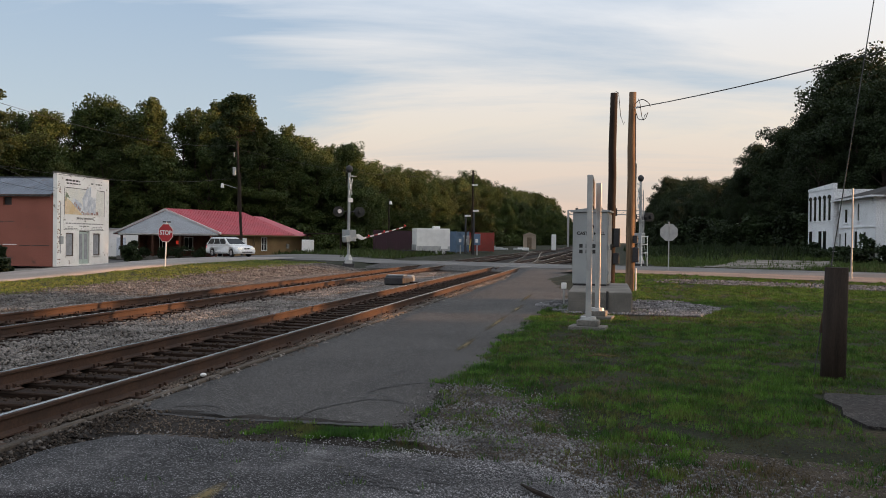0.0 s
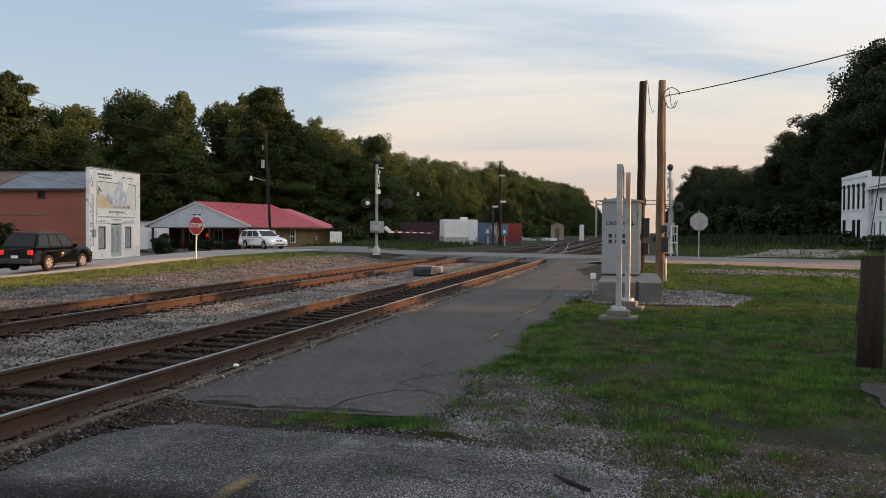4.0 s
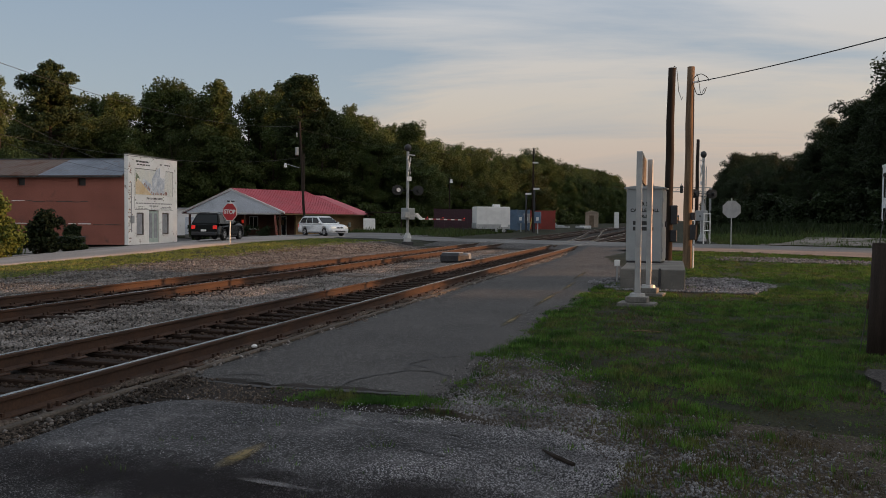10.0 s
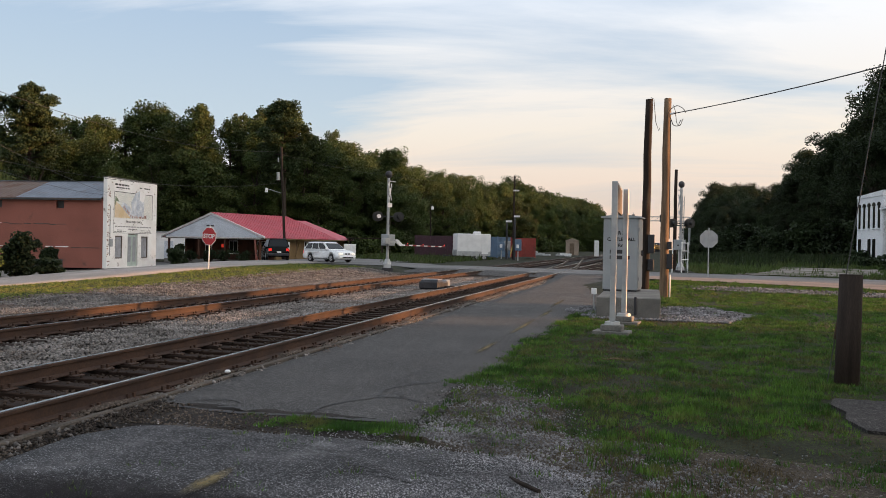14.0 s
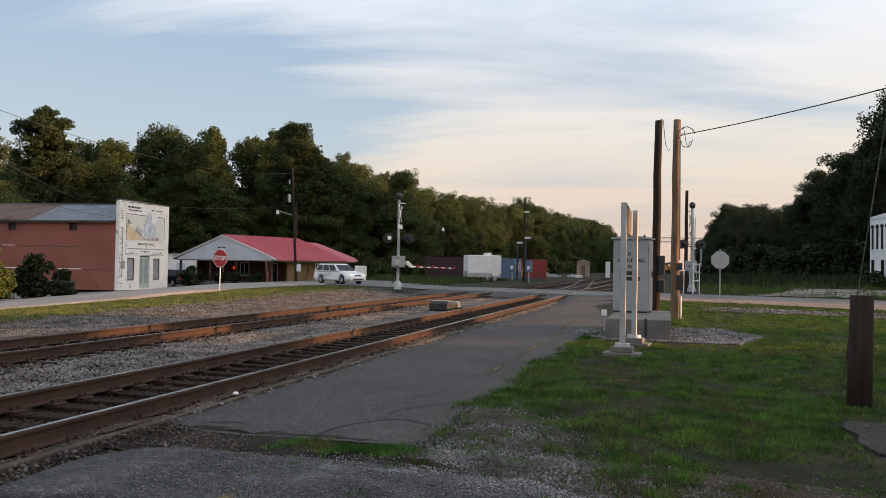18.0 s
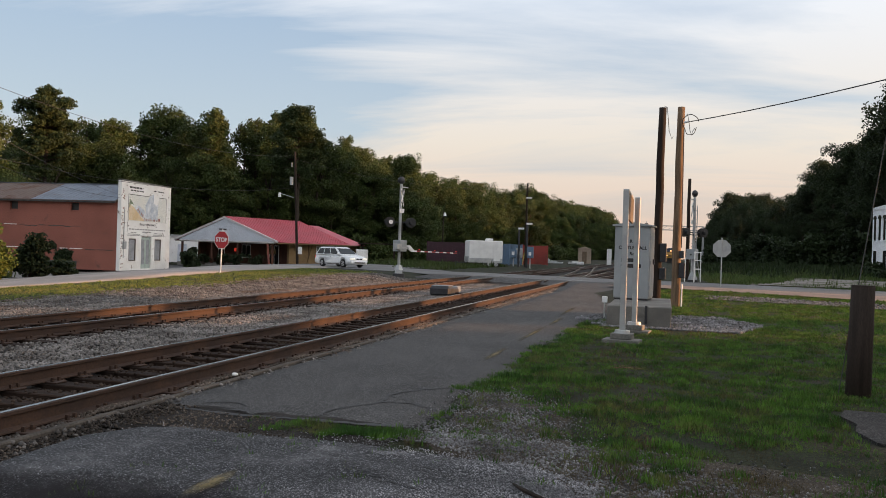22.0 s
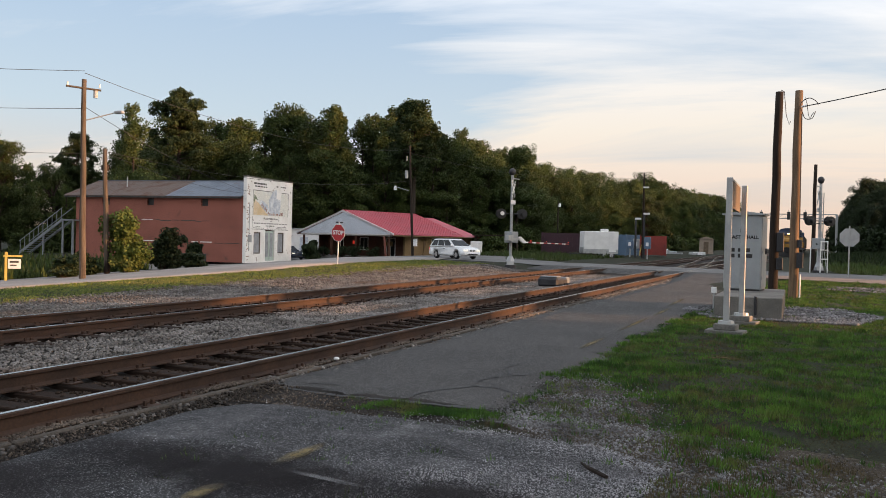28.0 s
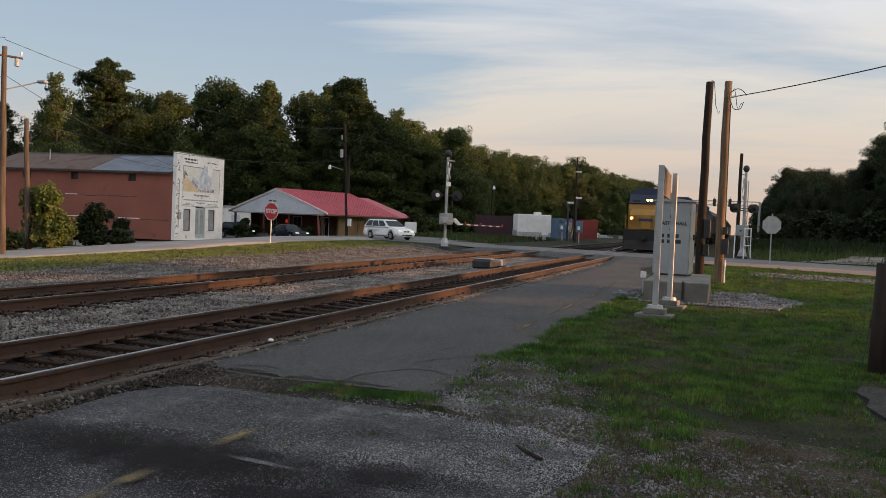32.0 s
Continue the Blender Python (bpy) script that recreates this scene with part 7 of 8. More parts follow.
    for x in (front_axle, rear_axle):
        for y in (-hw + 0.10, hw - 0.10):
            s = 1 if y > 0 else -1
            w = new("wheel")
            w.parent = c
            w.matrix_basis = pose(x, y, r)
            bm = bmesh.new()
            tube(bm, (0, -0.1, 0), (0, 0.1, 0), r, r, 22)
            bmesh.ops.bevel(bm, geom=[e for e in bm.edges if len({round(v.co.y, 3) for v in e.verts}) == 1], offset=0.025, segments=1, affect="EDGES")
            part("tyre", bm, M["tyre"], w)
            rim = part("rim", T((0, 0.09 * s, 0), (0, 0.105 * s, 0), r * 0.64, r * 0.60, 18), M["alloy"], w)
            for k in range(5):
                a = k * 72 + 20
                b2 = part("spoke_gap", B(-0.035, 0.035, min(0.106 * s, 0.109 * s), max(0.106 * s, 0.109 * s), r * 0.26, r * 0.52), M["tyre"], rim)
                b2.matrix_basis = pose(0, 0, 0, 0, a, 0)
    for y in (-hw * 0.66, hw * 0.66):
        part("headlamp", B(hl - 0.20, hl - 0.005, y - 0.17, y + 0.17, hood_h - 0.24, hood_h - 0.10, bevel=0.03), M["head_lit"] if lit else M["head_dim"], c, "lit headlamp" if lit else "")
        part("tail_lamp", B(-hl - 0.015, -hl + 0.1, y * 1.12 - 0.12, y * 1.12 + 0.12, belt - 0.30, belt - 0.08, bevel=0.02), M["tail_red"], c, "red tail lamp")
        part("mirror", B(hood_x - 0.3, hood_x - 0.18, (hw + 0.02) * (1 if y > 0 else -1) - 0.07, (hw + 0.02) * (1 if y > 0 else -1) + 0.07, belt + 0.02, belt + 0.16, bevel=0.02), paint, c)
    part("front_bumper", B(hl - 0.12, hl + 0.05, -hw * 0.86, hw * 0.86, 0.30, 0.48, bevel=0.04), clad or paint, c)
    part("lower_grille", B(hl + 0.002, hl + 0.052, -hw * 0.55, hw * 0.55, 0.33, 0.41), M["black"], c)
    part("rear_bumper", B(-hl - 0.07, -hl + 0.1, -hw * 0.88, hw * 0.88, 0.34, 0.56, bevel=0.04), clad or paint, c)
    for k in (-1, 1):
        part("grille", B(hl - 0.03, hl + 0.012, k * 0.14 - 0.11, k * 0.14 + 0.11, hood_h - 0.22, hood_h - 0.12, bevel=0.03), M["black"], c)
    part("number_plate", B(-hl - 0.085, -hl - 0.071, -0.16, 0.16, 0.58, 0.70), M["white"], c, "blank white plate")
    for s in (-1, 1):
        if rails:
            part("roof_rail", T((roof_r + 0.1, s * wt * 0.9, H + 0.05), (roof_f - 0.15, s * wt * 0.9, H + 0.05), 0.018), M["dark_steel"], c)
        part("sill_trim", B(rear_axle + r + 0.1, front_axle - r - 0.1, s * hw * 0.97 - 0.012, s * hw * 0.97 + 0.012, 0.24, 0.36 if clad else 0.28), clad or M["black"], c)
        part("door_handle", B(-0.25, -0.1, s * hw * 0.97 - 0.015, s * hw * 0.97 + 0.015, belt - 0.18, belt - 0.15), M["black"] if paint is M["car_white"] else paint, c)
    return c


wagon = build_car("station_wagon", "white station wagon with lit headlamps waiting at the gate", M["car_white"], 4.45, 1.70, 1.46, 0.30, 1.35, -1.2, 0.90, 0.80, 1.05, 0.20, -1.75, -2.12, True, None, True)
suv = build_car("black_suv", "black sport utility car driving along the street", M["car_black"], 4.6, 1.82, 1.68, 0.36, 1.38, -1.24, 1.02, 1.02, 1.0, 0.25, -1.75, -2.15, False, M["dark_steel"], True)
sedan = build_car("dark_sedan", "dark navy sedan coming up the road", M["car_navy"], 4.5, 1.76, 1.44, 0.31, 1.38, -1.28, 0.90, 0.86, 0.85, 0.2, -1.05, -1.75, True)
suv_two = build_car("dark_crossover", "dark crossover car behind the sedan", M["car_black"], 4.5, 1.82, 1.66, 0.35, 1.35, -1.25, 1.0, 1.0, 1.0, 0.25, -1.7, -2.1, True, M["dark_steel"])

# ---- train ----
M["loco_blue"] = material("dark_blue_loco_paint", (0.018, 0.030, 0.070), (0.014, 0.024, 0.056), 0.8, 20, 0.5, bump=0.05)
# yellow darkened: the shade on the train's front is put into the paint
M["loco_yellow"] = material("shaded_yellow_loco_paint", (0.34, 0.175, 0.024), (0.26, 0.13, 0.02), 0.8, 20, 0.55, bump=0.05)
M["loco_black"] = material("grimy_underframe", (0.012, 0.011, 0.011), (0.020, 0.018, 0.016), 1.5, 30, 0.8, bump=0.2)
M["hopper"] = material("grimy_hopper_steel", (0.11, 0.095, 0.085), (0.075, 0.064, 0.056), 0.5, 12, 0.8, bump=0.15, third=(0.13, 0.07, 0.045), third_scale=0.5)
M["hopper_tan"] = material("tan_hopper_paint", (0.30, 0.24, 0.17), (0.23, 0.185, 0.13), 0.5, 12, 0.8, bump=0.15)
M["loco_lamp"] = material("lit_loco_lamp", (1, 0.8, 0.5), (1, 0.8, 0.5), 1, 10, 0.3, bump=0, emit=((1.0, 0.50, 0.16), 9.0))
M["loco_ditch"] = material("lit_ditch_lamp", (1, 0.7, 0.4), (1, 0.7, 0.4), 1, 10, 0.3, bump=0, emit=((1.0, 0.42, 0.10), 6.0))


def bogie(parent, y, wheels=3):
    b = new("bogie")
    b.parent = parent
    b.matrix_basis = pose(0, y, 0)
    n = 1.8 * (wheels - 1)
    for sx in (-1, 1):
        part("side_frame", P([(-n / 2 - 0.7, 0.45), (-n / 2 - 0.7, 0.8), (n / 2 + 0.7, 0.8), (n / 2 + 0.7, 0.45), (0, 0.3)], "x", sx * 1.05 - 0.07, sx * 1.05 + 0.07), M["loco_black"], b)
    for k in range(wheels):
        yy = -n / 2 + 1.8 * k
        part("wheelset", T((-0.80, yy, 0.50), (0.80, yy, 0.50), 0.50, 0.50, 20), M["loco_black"], b)


def locomotive(label):
    """Nose towards -y at y=0; rail head at z=0."""
    g = thing("locomotive", 0, 0, 0, 0, label, "locomotive", "train")
    part("frame", B(-1.5, 1.5, 0.5, 21.6, 1.15, 1.55, bevel=0.03), M["loco_black"], g)
    part("pilot", P([(0.0, 0.25), (0.0, 1.5), (0.6, 1.5), (0.6, 0.5)], "x", -1.5, 1.5), M["loco_black"], g, "black pilot plate and plow")
    part("plow", P([(-0.35, 0.12), (0.0, 0.12), (0.0, 0.75), (-0.12, 0.75)], "x", -1.4, 1.4), M["loco_black"], g)
    part("coupler", B(-0.15, 0.15, -0.6, 0.05, 0.78, 1.02, bevel=0.04), M["loco_black"], g)
    nose = P([(0.55, 1.56), (0.45, 2.6), (0.75, 2.95), (1.9, 3.05), (1.9, 1.56)], "x", -1.15, 1.15)
    part("nose", nose, M["loco_yellow"], g, "yellow nose, shade put into its paint")
    part("nose_door", B(-0.35, 0.35, 0.40, 0.50, 1.62, 2.6), M["loco_yellow"], g)
    cab = part("cab", P([(1.902, 1.56), (1.902, 3.02), (2.35, 4.02), (4.6, 4.02), (4.6, 1.56)], "x", -1.5, 1.5), M["loco_yellow"], g, "yellow cab")
    part("cab_roof", P([(-1.52, 4.022), (1.52, 4.022), (1.25, 4.45), (0.6, 4.62), (-0.6, 4.62), (-1.25, 4.45)], "y", 2.2, 4.65), M["loco_blue"], g, "dark blue cab roof")
    part("roof_front", P([(2.32, 3.99), (2.05, 3.45), (1.98, 3.5), (2.2, 4.15), (2.32, 4.3)], "x", -1.48, 1.48), M["loco_blue"], g)
    for x0, x1 in ((-1.3, -0.72), (-0.62, -0.04), (0.04, 0.62), (0.72, 1.3)):
        bm = bmesh.new()
        prism(bm, [(2.05, 3.10), (2.02, 3.10), (2.14, 3.52), (2.17, 3.52)], "x", x0, x1)
        part("windscreen", bm, M["car_glass"], cab)
    for sx in (-1, 1):
        part("side_window", B(sx * 1.5 - 0.01, sx * 1.5 + 0.01, 2.9, 4.2, 3.0, 3.75), M["car_glass"], cab)
        part("number_board", B(sx * 0.95 - 0.28, sx * 0.95 + 0.28, 2.0, 2.06, 3.56, 3.74), M["black"], cab)
        d = part("ditch_lamp", T((sx * 0.95, 0.12, 2.35), (sx * 0.95, 0.40, 2.35), 0.13, 0.11), M["loco_black"], g)
        part("lens", T((sx * 0.95, 0.10, 2.35), (sx * 0.95, 0.119, 2.35), 0.11, 0.11), M["loco_ditch"] if sx < 0 else M["head_dim"], d)
        part("handrail", T((sx * 1.4, 0.35, 1.6), (sx * 1.4, 0.35, 2.6), 0.03), M["loco_yellow"], g)
        part("step_well", B(sx * 1.5 - 0.12 * (sx > 0), sx * 1.5 + 0.12 * (sx < 0), 0.6, 1.3, 0.35, 1.14), M["loco_black"], g)
        for k in range(9):
            part("stanchion", T((sx * 1.45, 5.2 + k * 1.8, 1.56), (sx * 1.45, 5.2 + k * 1.8, 2.6), 0.02), M["loco_yellow"], g)
        part("side_rail", T((sx * 1.45, 5.2, 2.6), (sx * 1.45, 19.6, 2.6), 0.02), M["loco_yellow"], g)
    hd = part("headlight", B(-0.26, 0.26, 1.92, 2.05, 3.62, 3.84, bevel=0.02), M["loco_black"], g)
    for x in (-0.12, 0.12):
        part("lens", T((x, 1.895, 3.73), (x, 1.918, 3.73), 0.10, 0.10), M["loco_lamp"], hd)
    part("emblem", B(-0.5, 0.5, 0.385, 0.398, 2.15, 2.35), M["loco_blue"], g, "plain blue lettering bar")
    part("hood", B(-0.95, 0.95, 4.66, 19.5, 1.56, 4.35, bevel=0.06), M["loco_blue"], g, "long dark blue hood")
    part("hood_stripe", B(-0.965, 0.965, 5.0, 19.0, 2.1, 3.0), M["loco_yellow"], g)
    part("radiator", B(-1.45, 1.45, 15.2, 18.8, 3.7, 4.6, bevel=0.05), M["loco_blue"], g, "flared radiator wings")
    part("exhaust", B(-0.4, 0.4, 10.5, 11.6, 4.351, 4.65, bevel=0.03), M["loco_black"], g)
    part("fuel_tank", B(-1.35, 1.35, 7.6, 13.4, 0.3, 1.14, bevel=0.1), M["loco_black"], g)
    for k in range(2):
        part("horn", T((0.2 + 0.1 * k, 3.3, 4.64), (0.2 + 0.1 * k, 3.0, 4.7), 0.04, 0.06), M["galv"], g)
    bogie(g, 3.9)
    bogie(g, 17.6)
    return g


def hopper(label, mat):
    g = thing("hopper_car", 0, 0, 0, 0, label, "freight car", "train")
    part("body", P([(-1.5, 1.5), (-1.55, 3.7), (-1.2, 4.25), (1.2, 4.25), (1.55, 3.7), (1.5, 1.5), (0.8, 0.9), (-0.8, 0.9)], "y", 1.3, 14.7), mat, g)
    for k in range(9):
        y = 1.9 + k * 1.5
        for sx in (-1, 1):
            part("side_rib", B(sx * 1.58 - 0.05, sx * 1.58 + 0.05, y - 0.06, y + 0.06, 1.5, 3.7), mat, g)
    part("end_sill", B(-1.5, 1.5, 0.3, 1.25, 1.0, 1.3), M["loco_black"], g)
    part("end_sill", B(-1.5, 1.5, 14.75, 15.7, 1.0, 1.3), M["loco_black"], g)
    part("roof_walk", B(-0.35, 0.35, 1.0, 15.0, 4.26, 4.34), M["galv"], g)
    part("ladder", B(-1.45, -1.1, 0.35, 0.4, 1.3, 3.9), M["galv"], g)
    part("drawbar", B(-0.15, 0.15, -0.3, 16.3, 0.8, 1.0), M["loco_black"], g)
    bogie(g, 2.4, 2)
    bogie(g, 13.6, 2)
    return g


train = [(locomotive("leading yellow and dark blue diesel locomotive, headlight lit"), 0.0), (locomotive("second yellow and dark blue diesel locomotive"), 22.2)]
first = hopper("grimy steel covered hopper car", M["hopper"])
tan = hopper("tan covered hopper car", M["hopper_tan"])
pos = 44.8
train += [(first, pos), (tan, pos + 16.1)]
for k in range(7):
    train.append((copy_thing(first if k % 3 else tan, Matrix.Identity(4)), pos + 16.1 * (k + 2)))


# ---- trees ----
# lighter yellow-green leaf: low sunlight put into the colour of one bush
M["bush_lit"] = leaf_material("sunlit_yellow_green_leaf", (0.10, 0.13, 0.028), (0.07, 0.10, 0.02), (0.15, 0.15, 0.04))
LEAF_V = [(-0.5, -0.28, 0), (0.15, -0.5, 0.08), (0.5, 0.1, -0.04), (0.1, 0.5, 0.1), (-0.42, 0.3, -0.06)]
LEAF_F = [(0, 1, 2), (0, 2, 3), (0, 3, 4)]


def crown_points(rng, lobes, n, twigs=9):
    """Leaf places: twig clumps sit on the skins of several blobs, leaves gather round each clump."""
    lobes = np.array(lobes)
    d = rng.normal(size=(len(lobes), twigs, 3))
    d /= np.linalg.norm(d, axis=2)[:, :, None]
    reach = rng.uniform(0.45, 1.12, (len(lobes), twigs, 1))
    size = lobes[:, None, [3, 3, 4]]
    centre = (lobes[:, None, :3] + d * reach * size).reshape(-1, 3)
    spread = np.repeat(size * 0.36, twigs, axis=1).reshape(-1, 3) * rng.uniform(0.6, 1.3, (len(centre), 1))
    w = spread[:, 0] ** 2 * spread[:, 2]
    w = w ** 0.75
    pick = rng.choice(len(centre), n, p=w / w.sum())
    g = rng.normal(size=(n, 3))
    g /= np.maximum(1.0, np.linalg.norm(g, axis=1) / 1.7)[:, None]
    return centre[pick] + g * spread[pick] * 0.85, g


def build_tree(name, seed, height, kind):
    """A tapered trunk with limbs and a crown of many leaf clumps."""
    rng = np.random.default_rng(seed)
    t = new(name)
    bm = bmesh.new()
    lobes = []
    if kind == "pine":
        tube(bm, (0, 0, -0.3), (0.2, 0.1, height * 0.95), height * 0.018, height * 0.004, 8)
        for k in range(72):
            u = rng.uniform(0, 1) ** 0.8
            z = height * (0.48 + 0.49 * u)
            a = rng.uniform(0, 6.28)
            l = height * rng.uniform(0.04, 0.19) * math.sqrt(max(0.06, 1 - u ** 2.6)) * (0.7 + 0.5 * u)
            q = (math.cos(a) * l, math.sin(a) * l, z)
            tube(bm, (0.1, 0, z - 0.4), q, 0.09, 0.03, 5)
            lobes.append((q[0], q[1], q[2], height * rng.uniform(0.035, 0.06), height * rng.uniform(0.022, 0.038)))
        n, size, mat = 34000, 0.17, M["needle"]
    elif kind == "tall":
        tube(bm, (0, 0, -0.3), (0.1, 0.2, height * 0.9), height * 0.016, height * 0.004, 8)
        for k in range(30):
            z = height * rng.uniform(0.15, 0.96)
            wdt = height * 0.16 * (1.15 - (z / height) ** 1.6) + height * 0.015
            a = rng.uniform(0, 6.28)
            q = (math.cos(a) * wdt * 0.7, math.sin(a) * wdt * 0.7, z)
            tube(bm, (0, 0, z - 0.8), q, 0.09, 0.03, 5)
            lobes.append((q[0], q[1], q[2], wdt * rng.uniform(0.45, 0.8), height * rng.uniform(0.04, 0.07)))
        lobes.append((0, 0, height * 0.93, height * 0.05, height * 0.07))
        n, size, mat = 24000, 0.19, M["leaf"]
    else:
        tube(bm, (0, 0, -0.3), (0.15, -0.1, height * 0.7), height * 0.02, height * 0.008, 8)
        for k in range(48):
            z = height * rng.uniform(0.16, 0.95)
            spread = height * 0.27 * math.sin(math.pi * min(1, (z / height) ** 0.8 * 0.95)) + height * 0.03
            a = rng.uniform(0, 6.28)
            l = spread * rng.uniform(0.35, 1.0)
            q = (math.cos(a) * l, math.sin(a) * l, z)
            tube(bm, (0, 0, z * 0.75), q, 0.1, 0.03, 5)
            s = height * rng.uniform(0.05, 0.11)
            lobes.append((q[0], q[1], q[2], s, s * rng.uniform(0.65, 0.95)))
        n, size, mat = 28000, 0.19, M["leaf"]
    part("trunk", bm, M["bark"], t)
    p, d = crown_points(rng, lobes, n)
    mats = placements(p, size * rng.uniform(0.6, 1.5, n) * height / 20, tilt=0.8, rng=rng)
    soup("crown", LEAF_V, LEAF_F, mats, mat, t)
    return t


def build_bush(name, seed, height, width, mat, n=900, size=0.22):
    rng = np.random.default_rng(seed)
    t = new(name)
    bm = bmesh.new()
    lobes = []
    for k in range(9):
        a, l = rng.uniform(0, 6.28), width * rng.uniform(0.05, 0.32)
        z = height * rng.uniform(0.22, 0.8)
        q = (math.cos(a) * l, math.sin(a) * l, z)
        tube(bm, (q[0] * 0.2, q[1] * 0.2, -0.1), q, 0.035, 0.012, 5)
        lobes.append((*q, width * rng.uniform(0.16, 0.27), height * rng.uniform(0.14, 0.24)))
    lobes.append((0, 0, height * 0.28, width * 0.38, height * 0.27))
    part("stem", bm, M["bark"], t)
    p, d = crown_points(rng, lobes, n)
    soup("foliage", LEAF_V, LEAF_F, placements(p, size * rng.uniform(0.6, 1.4, n), tilt=0.8, rng=rng), mat, t)
    return t


def plant_woods():
    kinds = [("oak", 1, 18, "broad"), ("oak", 2, 20, "broad"), ("sweetgum_tree", 3, 16, "broad"), ("poplar", 4, 21, "tall"), ("poplar", 5, 18, "tall"), ("pine_tree", 6, 24, "pine"), ("pine_tree", 7, 22, "pine"), ("sweetgum_tree", 8, 17, "broad")]
    words = {"broad": "full green broadleaf tree at the edge of the woods", "tall": "tall slender green tree among the woods", "pine": "tall pine with a bare trunk and clumped top"}
    protos, dark = [], []
    for nm, sd, h, k in kinds:
        t = tagged(build_tree(nm, sd, h, k), words[k], "tree", "trees of the woods")
        t.matrix_basis = pose(-120 - 12 * sd, 260, -0.8)
        protos.append(t)
    # the same kinds again, evening shade put into their leaf colour
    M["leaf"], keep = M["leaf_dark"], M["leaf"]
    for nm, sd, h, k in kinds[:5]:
        t = tagged(build_tree(nm, sd + 20, h, k), "dark green tree, evening shade put into its leaf colour", "tree", "trees of the woods")
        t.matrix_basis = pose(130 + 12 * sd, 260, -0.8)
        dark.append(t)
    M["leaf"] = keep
    shrubs = []
    for sd in (31, 32, 33):
        t = tagged(build_bush("shrub", sd, 5.0, 6.0, M["leaf"], 2600, 0.32), "green undergrowth shrub at the foot of the woods", "shrub", "undergrowth")
        t.matrix_basis = pose(-110 - 8 * (sd - 30), 250, -0.8)
        shrubs.append(t)
    # undergrowth of the right-hand wood, darkened in colour to look shaded
    shaded_shrubs = []
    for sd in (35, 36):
        t = tagged(build_bush("shrub", sd, 5.0, 6.0, M["leaf_dark"], 2200, 0.34), "undergrowth shrub at the foot of the woods, shade put into its dark leaves", "shrub", "undergrowth")
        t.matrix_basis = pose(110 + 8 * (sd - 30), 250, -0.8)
        shaded_shrubs.append(t)
    rng = random.Random(11)

    def line(pts, gap):
        for (x0, y0), (x1, y1) in zip(pts, pts[1:]):
            n = max(1, int(math.hypot(x1 - x0, y1 - y0) / (gap if min(y0, y1) < 190 else gap * 1.5)))
            for k in range(n):
                s = (k + rng.random()) / n
                yield x0 + (x1 - x0) * s, y0 + (y1 - y0) * s

    def put(proto, x, y, s):
        c = copy_thing(proto, pose(x, y, ground_z(x, y) - 0.2, 0, 0, rng.uniform(0, 360)))
        c.scale = (s * rng.uniform(0.92, 1.08), s * rng.uniform(0.92, 1.08), s)
        return c

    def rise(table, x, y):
        """Height of the wood's outline at a place: metres above the ground, by its bearing from the camera."""
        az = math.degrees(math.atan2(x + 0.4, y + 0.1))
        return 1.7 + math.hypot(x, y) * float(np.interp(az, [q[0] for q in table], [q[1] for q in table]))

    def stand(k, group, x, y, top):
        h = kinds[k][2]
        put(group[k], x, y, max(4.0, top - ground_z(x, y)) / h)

    # bearing from the camera's stand in degrees, and the outline's slope there
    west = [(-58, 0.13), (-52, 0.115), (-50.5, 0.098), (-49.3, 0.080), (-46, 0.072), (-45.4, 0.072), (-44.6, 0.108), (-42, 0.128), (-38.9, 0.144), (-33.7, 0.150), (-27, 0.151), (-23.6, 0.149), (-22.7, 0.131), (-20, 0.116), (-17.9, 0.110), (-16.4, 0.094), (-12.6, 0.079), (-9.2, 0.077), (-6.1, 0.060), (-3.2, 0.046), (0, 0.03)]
    front = [(-112, 40), (-84, 66), (-78, 99), (-60, 126), (-50, 150), (-47, 204), (-35, 271), (-28, 407), (-27, 560)]
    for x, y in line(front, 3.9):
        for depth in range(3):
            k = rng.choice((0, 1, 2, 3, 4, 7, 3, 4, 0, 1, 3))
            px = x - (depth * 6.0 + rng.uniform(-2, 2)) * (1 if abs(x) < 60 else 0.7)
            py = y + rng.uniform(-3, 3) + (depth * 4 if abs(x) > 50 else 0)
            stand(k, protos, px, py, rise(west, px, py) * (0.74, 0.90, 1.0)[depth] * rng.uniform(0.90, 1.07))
    for x, y in line(front, 3.4):
        az = math.degrees(math.atan2(-x, y))
        put(rng.choice(shrubs), x + 4 + rng.uniform(-2, 2), y - (3 if abs(x) > 52 else 0), rng.uniform(0.6, 1.25) * (0.7 if az > 41 else 1))
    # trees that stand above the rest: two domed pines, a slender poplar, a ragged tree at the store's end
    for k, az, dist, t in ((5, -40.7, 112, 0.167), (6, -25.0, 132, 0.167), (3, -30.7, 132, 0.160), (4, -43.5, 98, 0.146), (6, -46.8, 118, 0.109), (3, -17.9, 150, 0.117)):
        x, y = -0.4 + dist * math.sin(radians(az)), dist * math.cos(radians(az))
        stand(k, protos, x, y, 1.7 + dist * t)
    # the same for the right-hand wood, again from the camera's stand
    east = [(-3, 0.02), (0, 0.022), (2.1, 0.036), (3.1, 0.053), (4.1, 0.071), (7.4, 0.072), (8.6, 0.092), (10.0, 0.112), (11.0, 0.125), (12.0, 0.160), (13.4, 0.190), (15.2, 0.200), (16.4, 0.187), (19.7, 0.195), (30, 0.20), (60, 0.2)]
    right = [(21, 560), (18, 300), (17, 200), (25, 150), (33, 124), (46, 116), (60, 112), (95, 95)]
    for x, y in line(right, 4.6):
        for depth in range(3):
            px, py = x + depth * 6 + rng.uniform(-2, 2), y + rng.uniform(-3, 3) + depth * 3
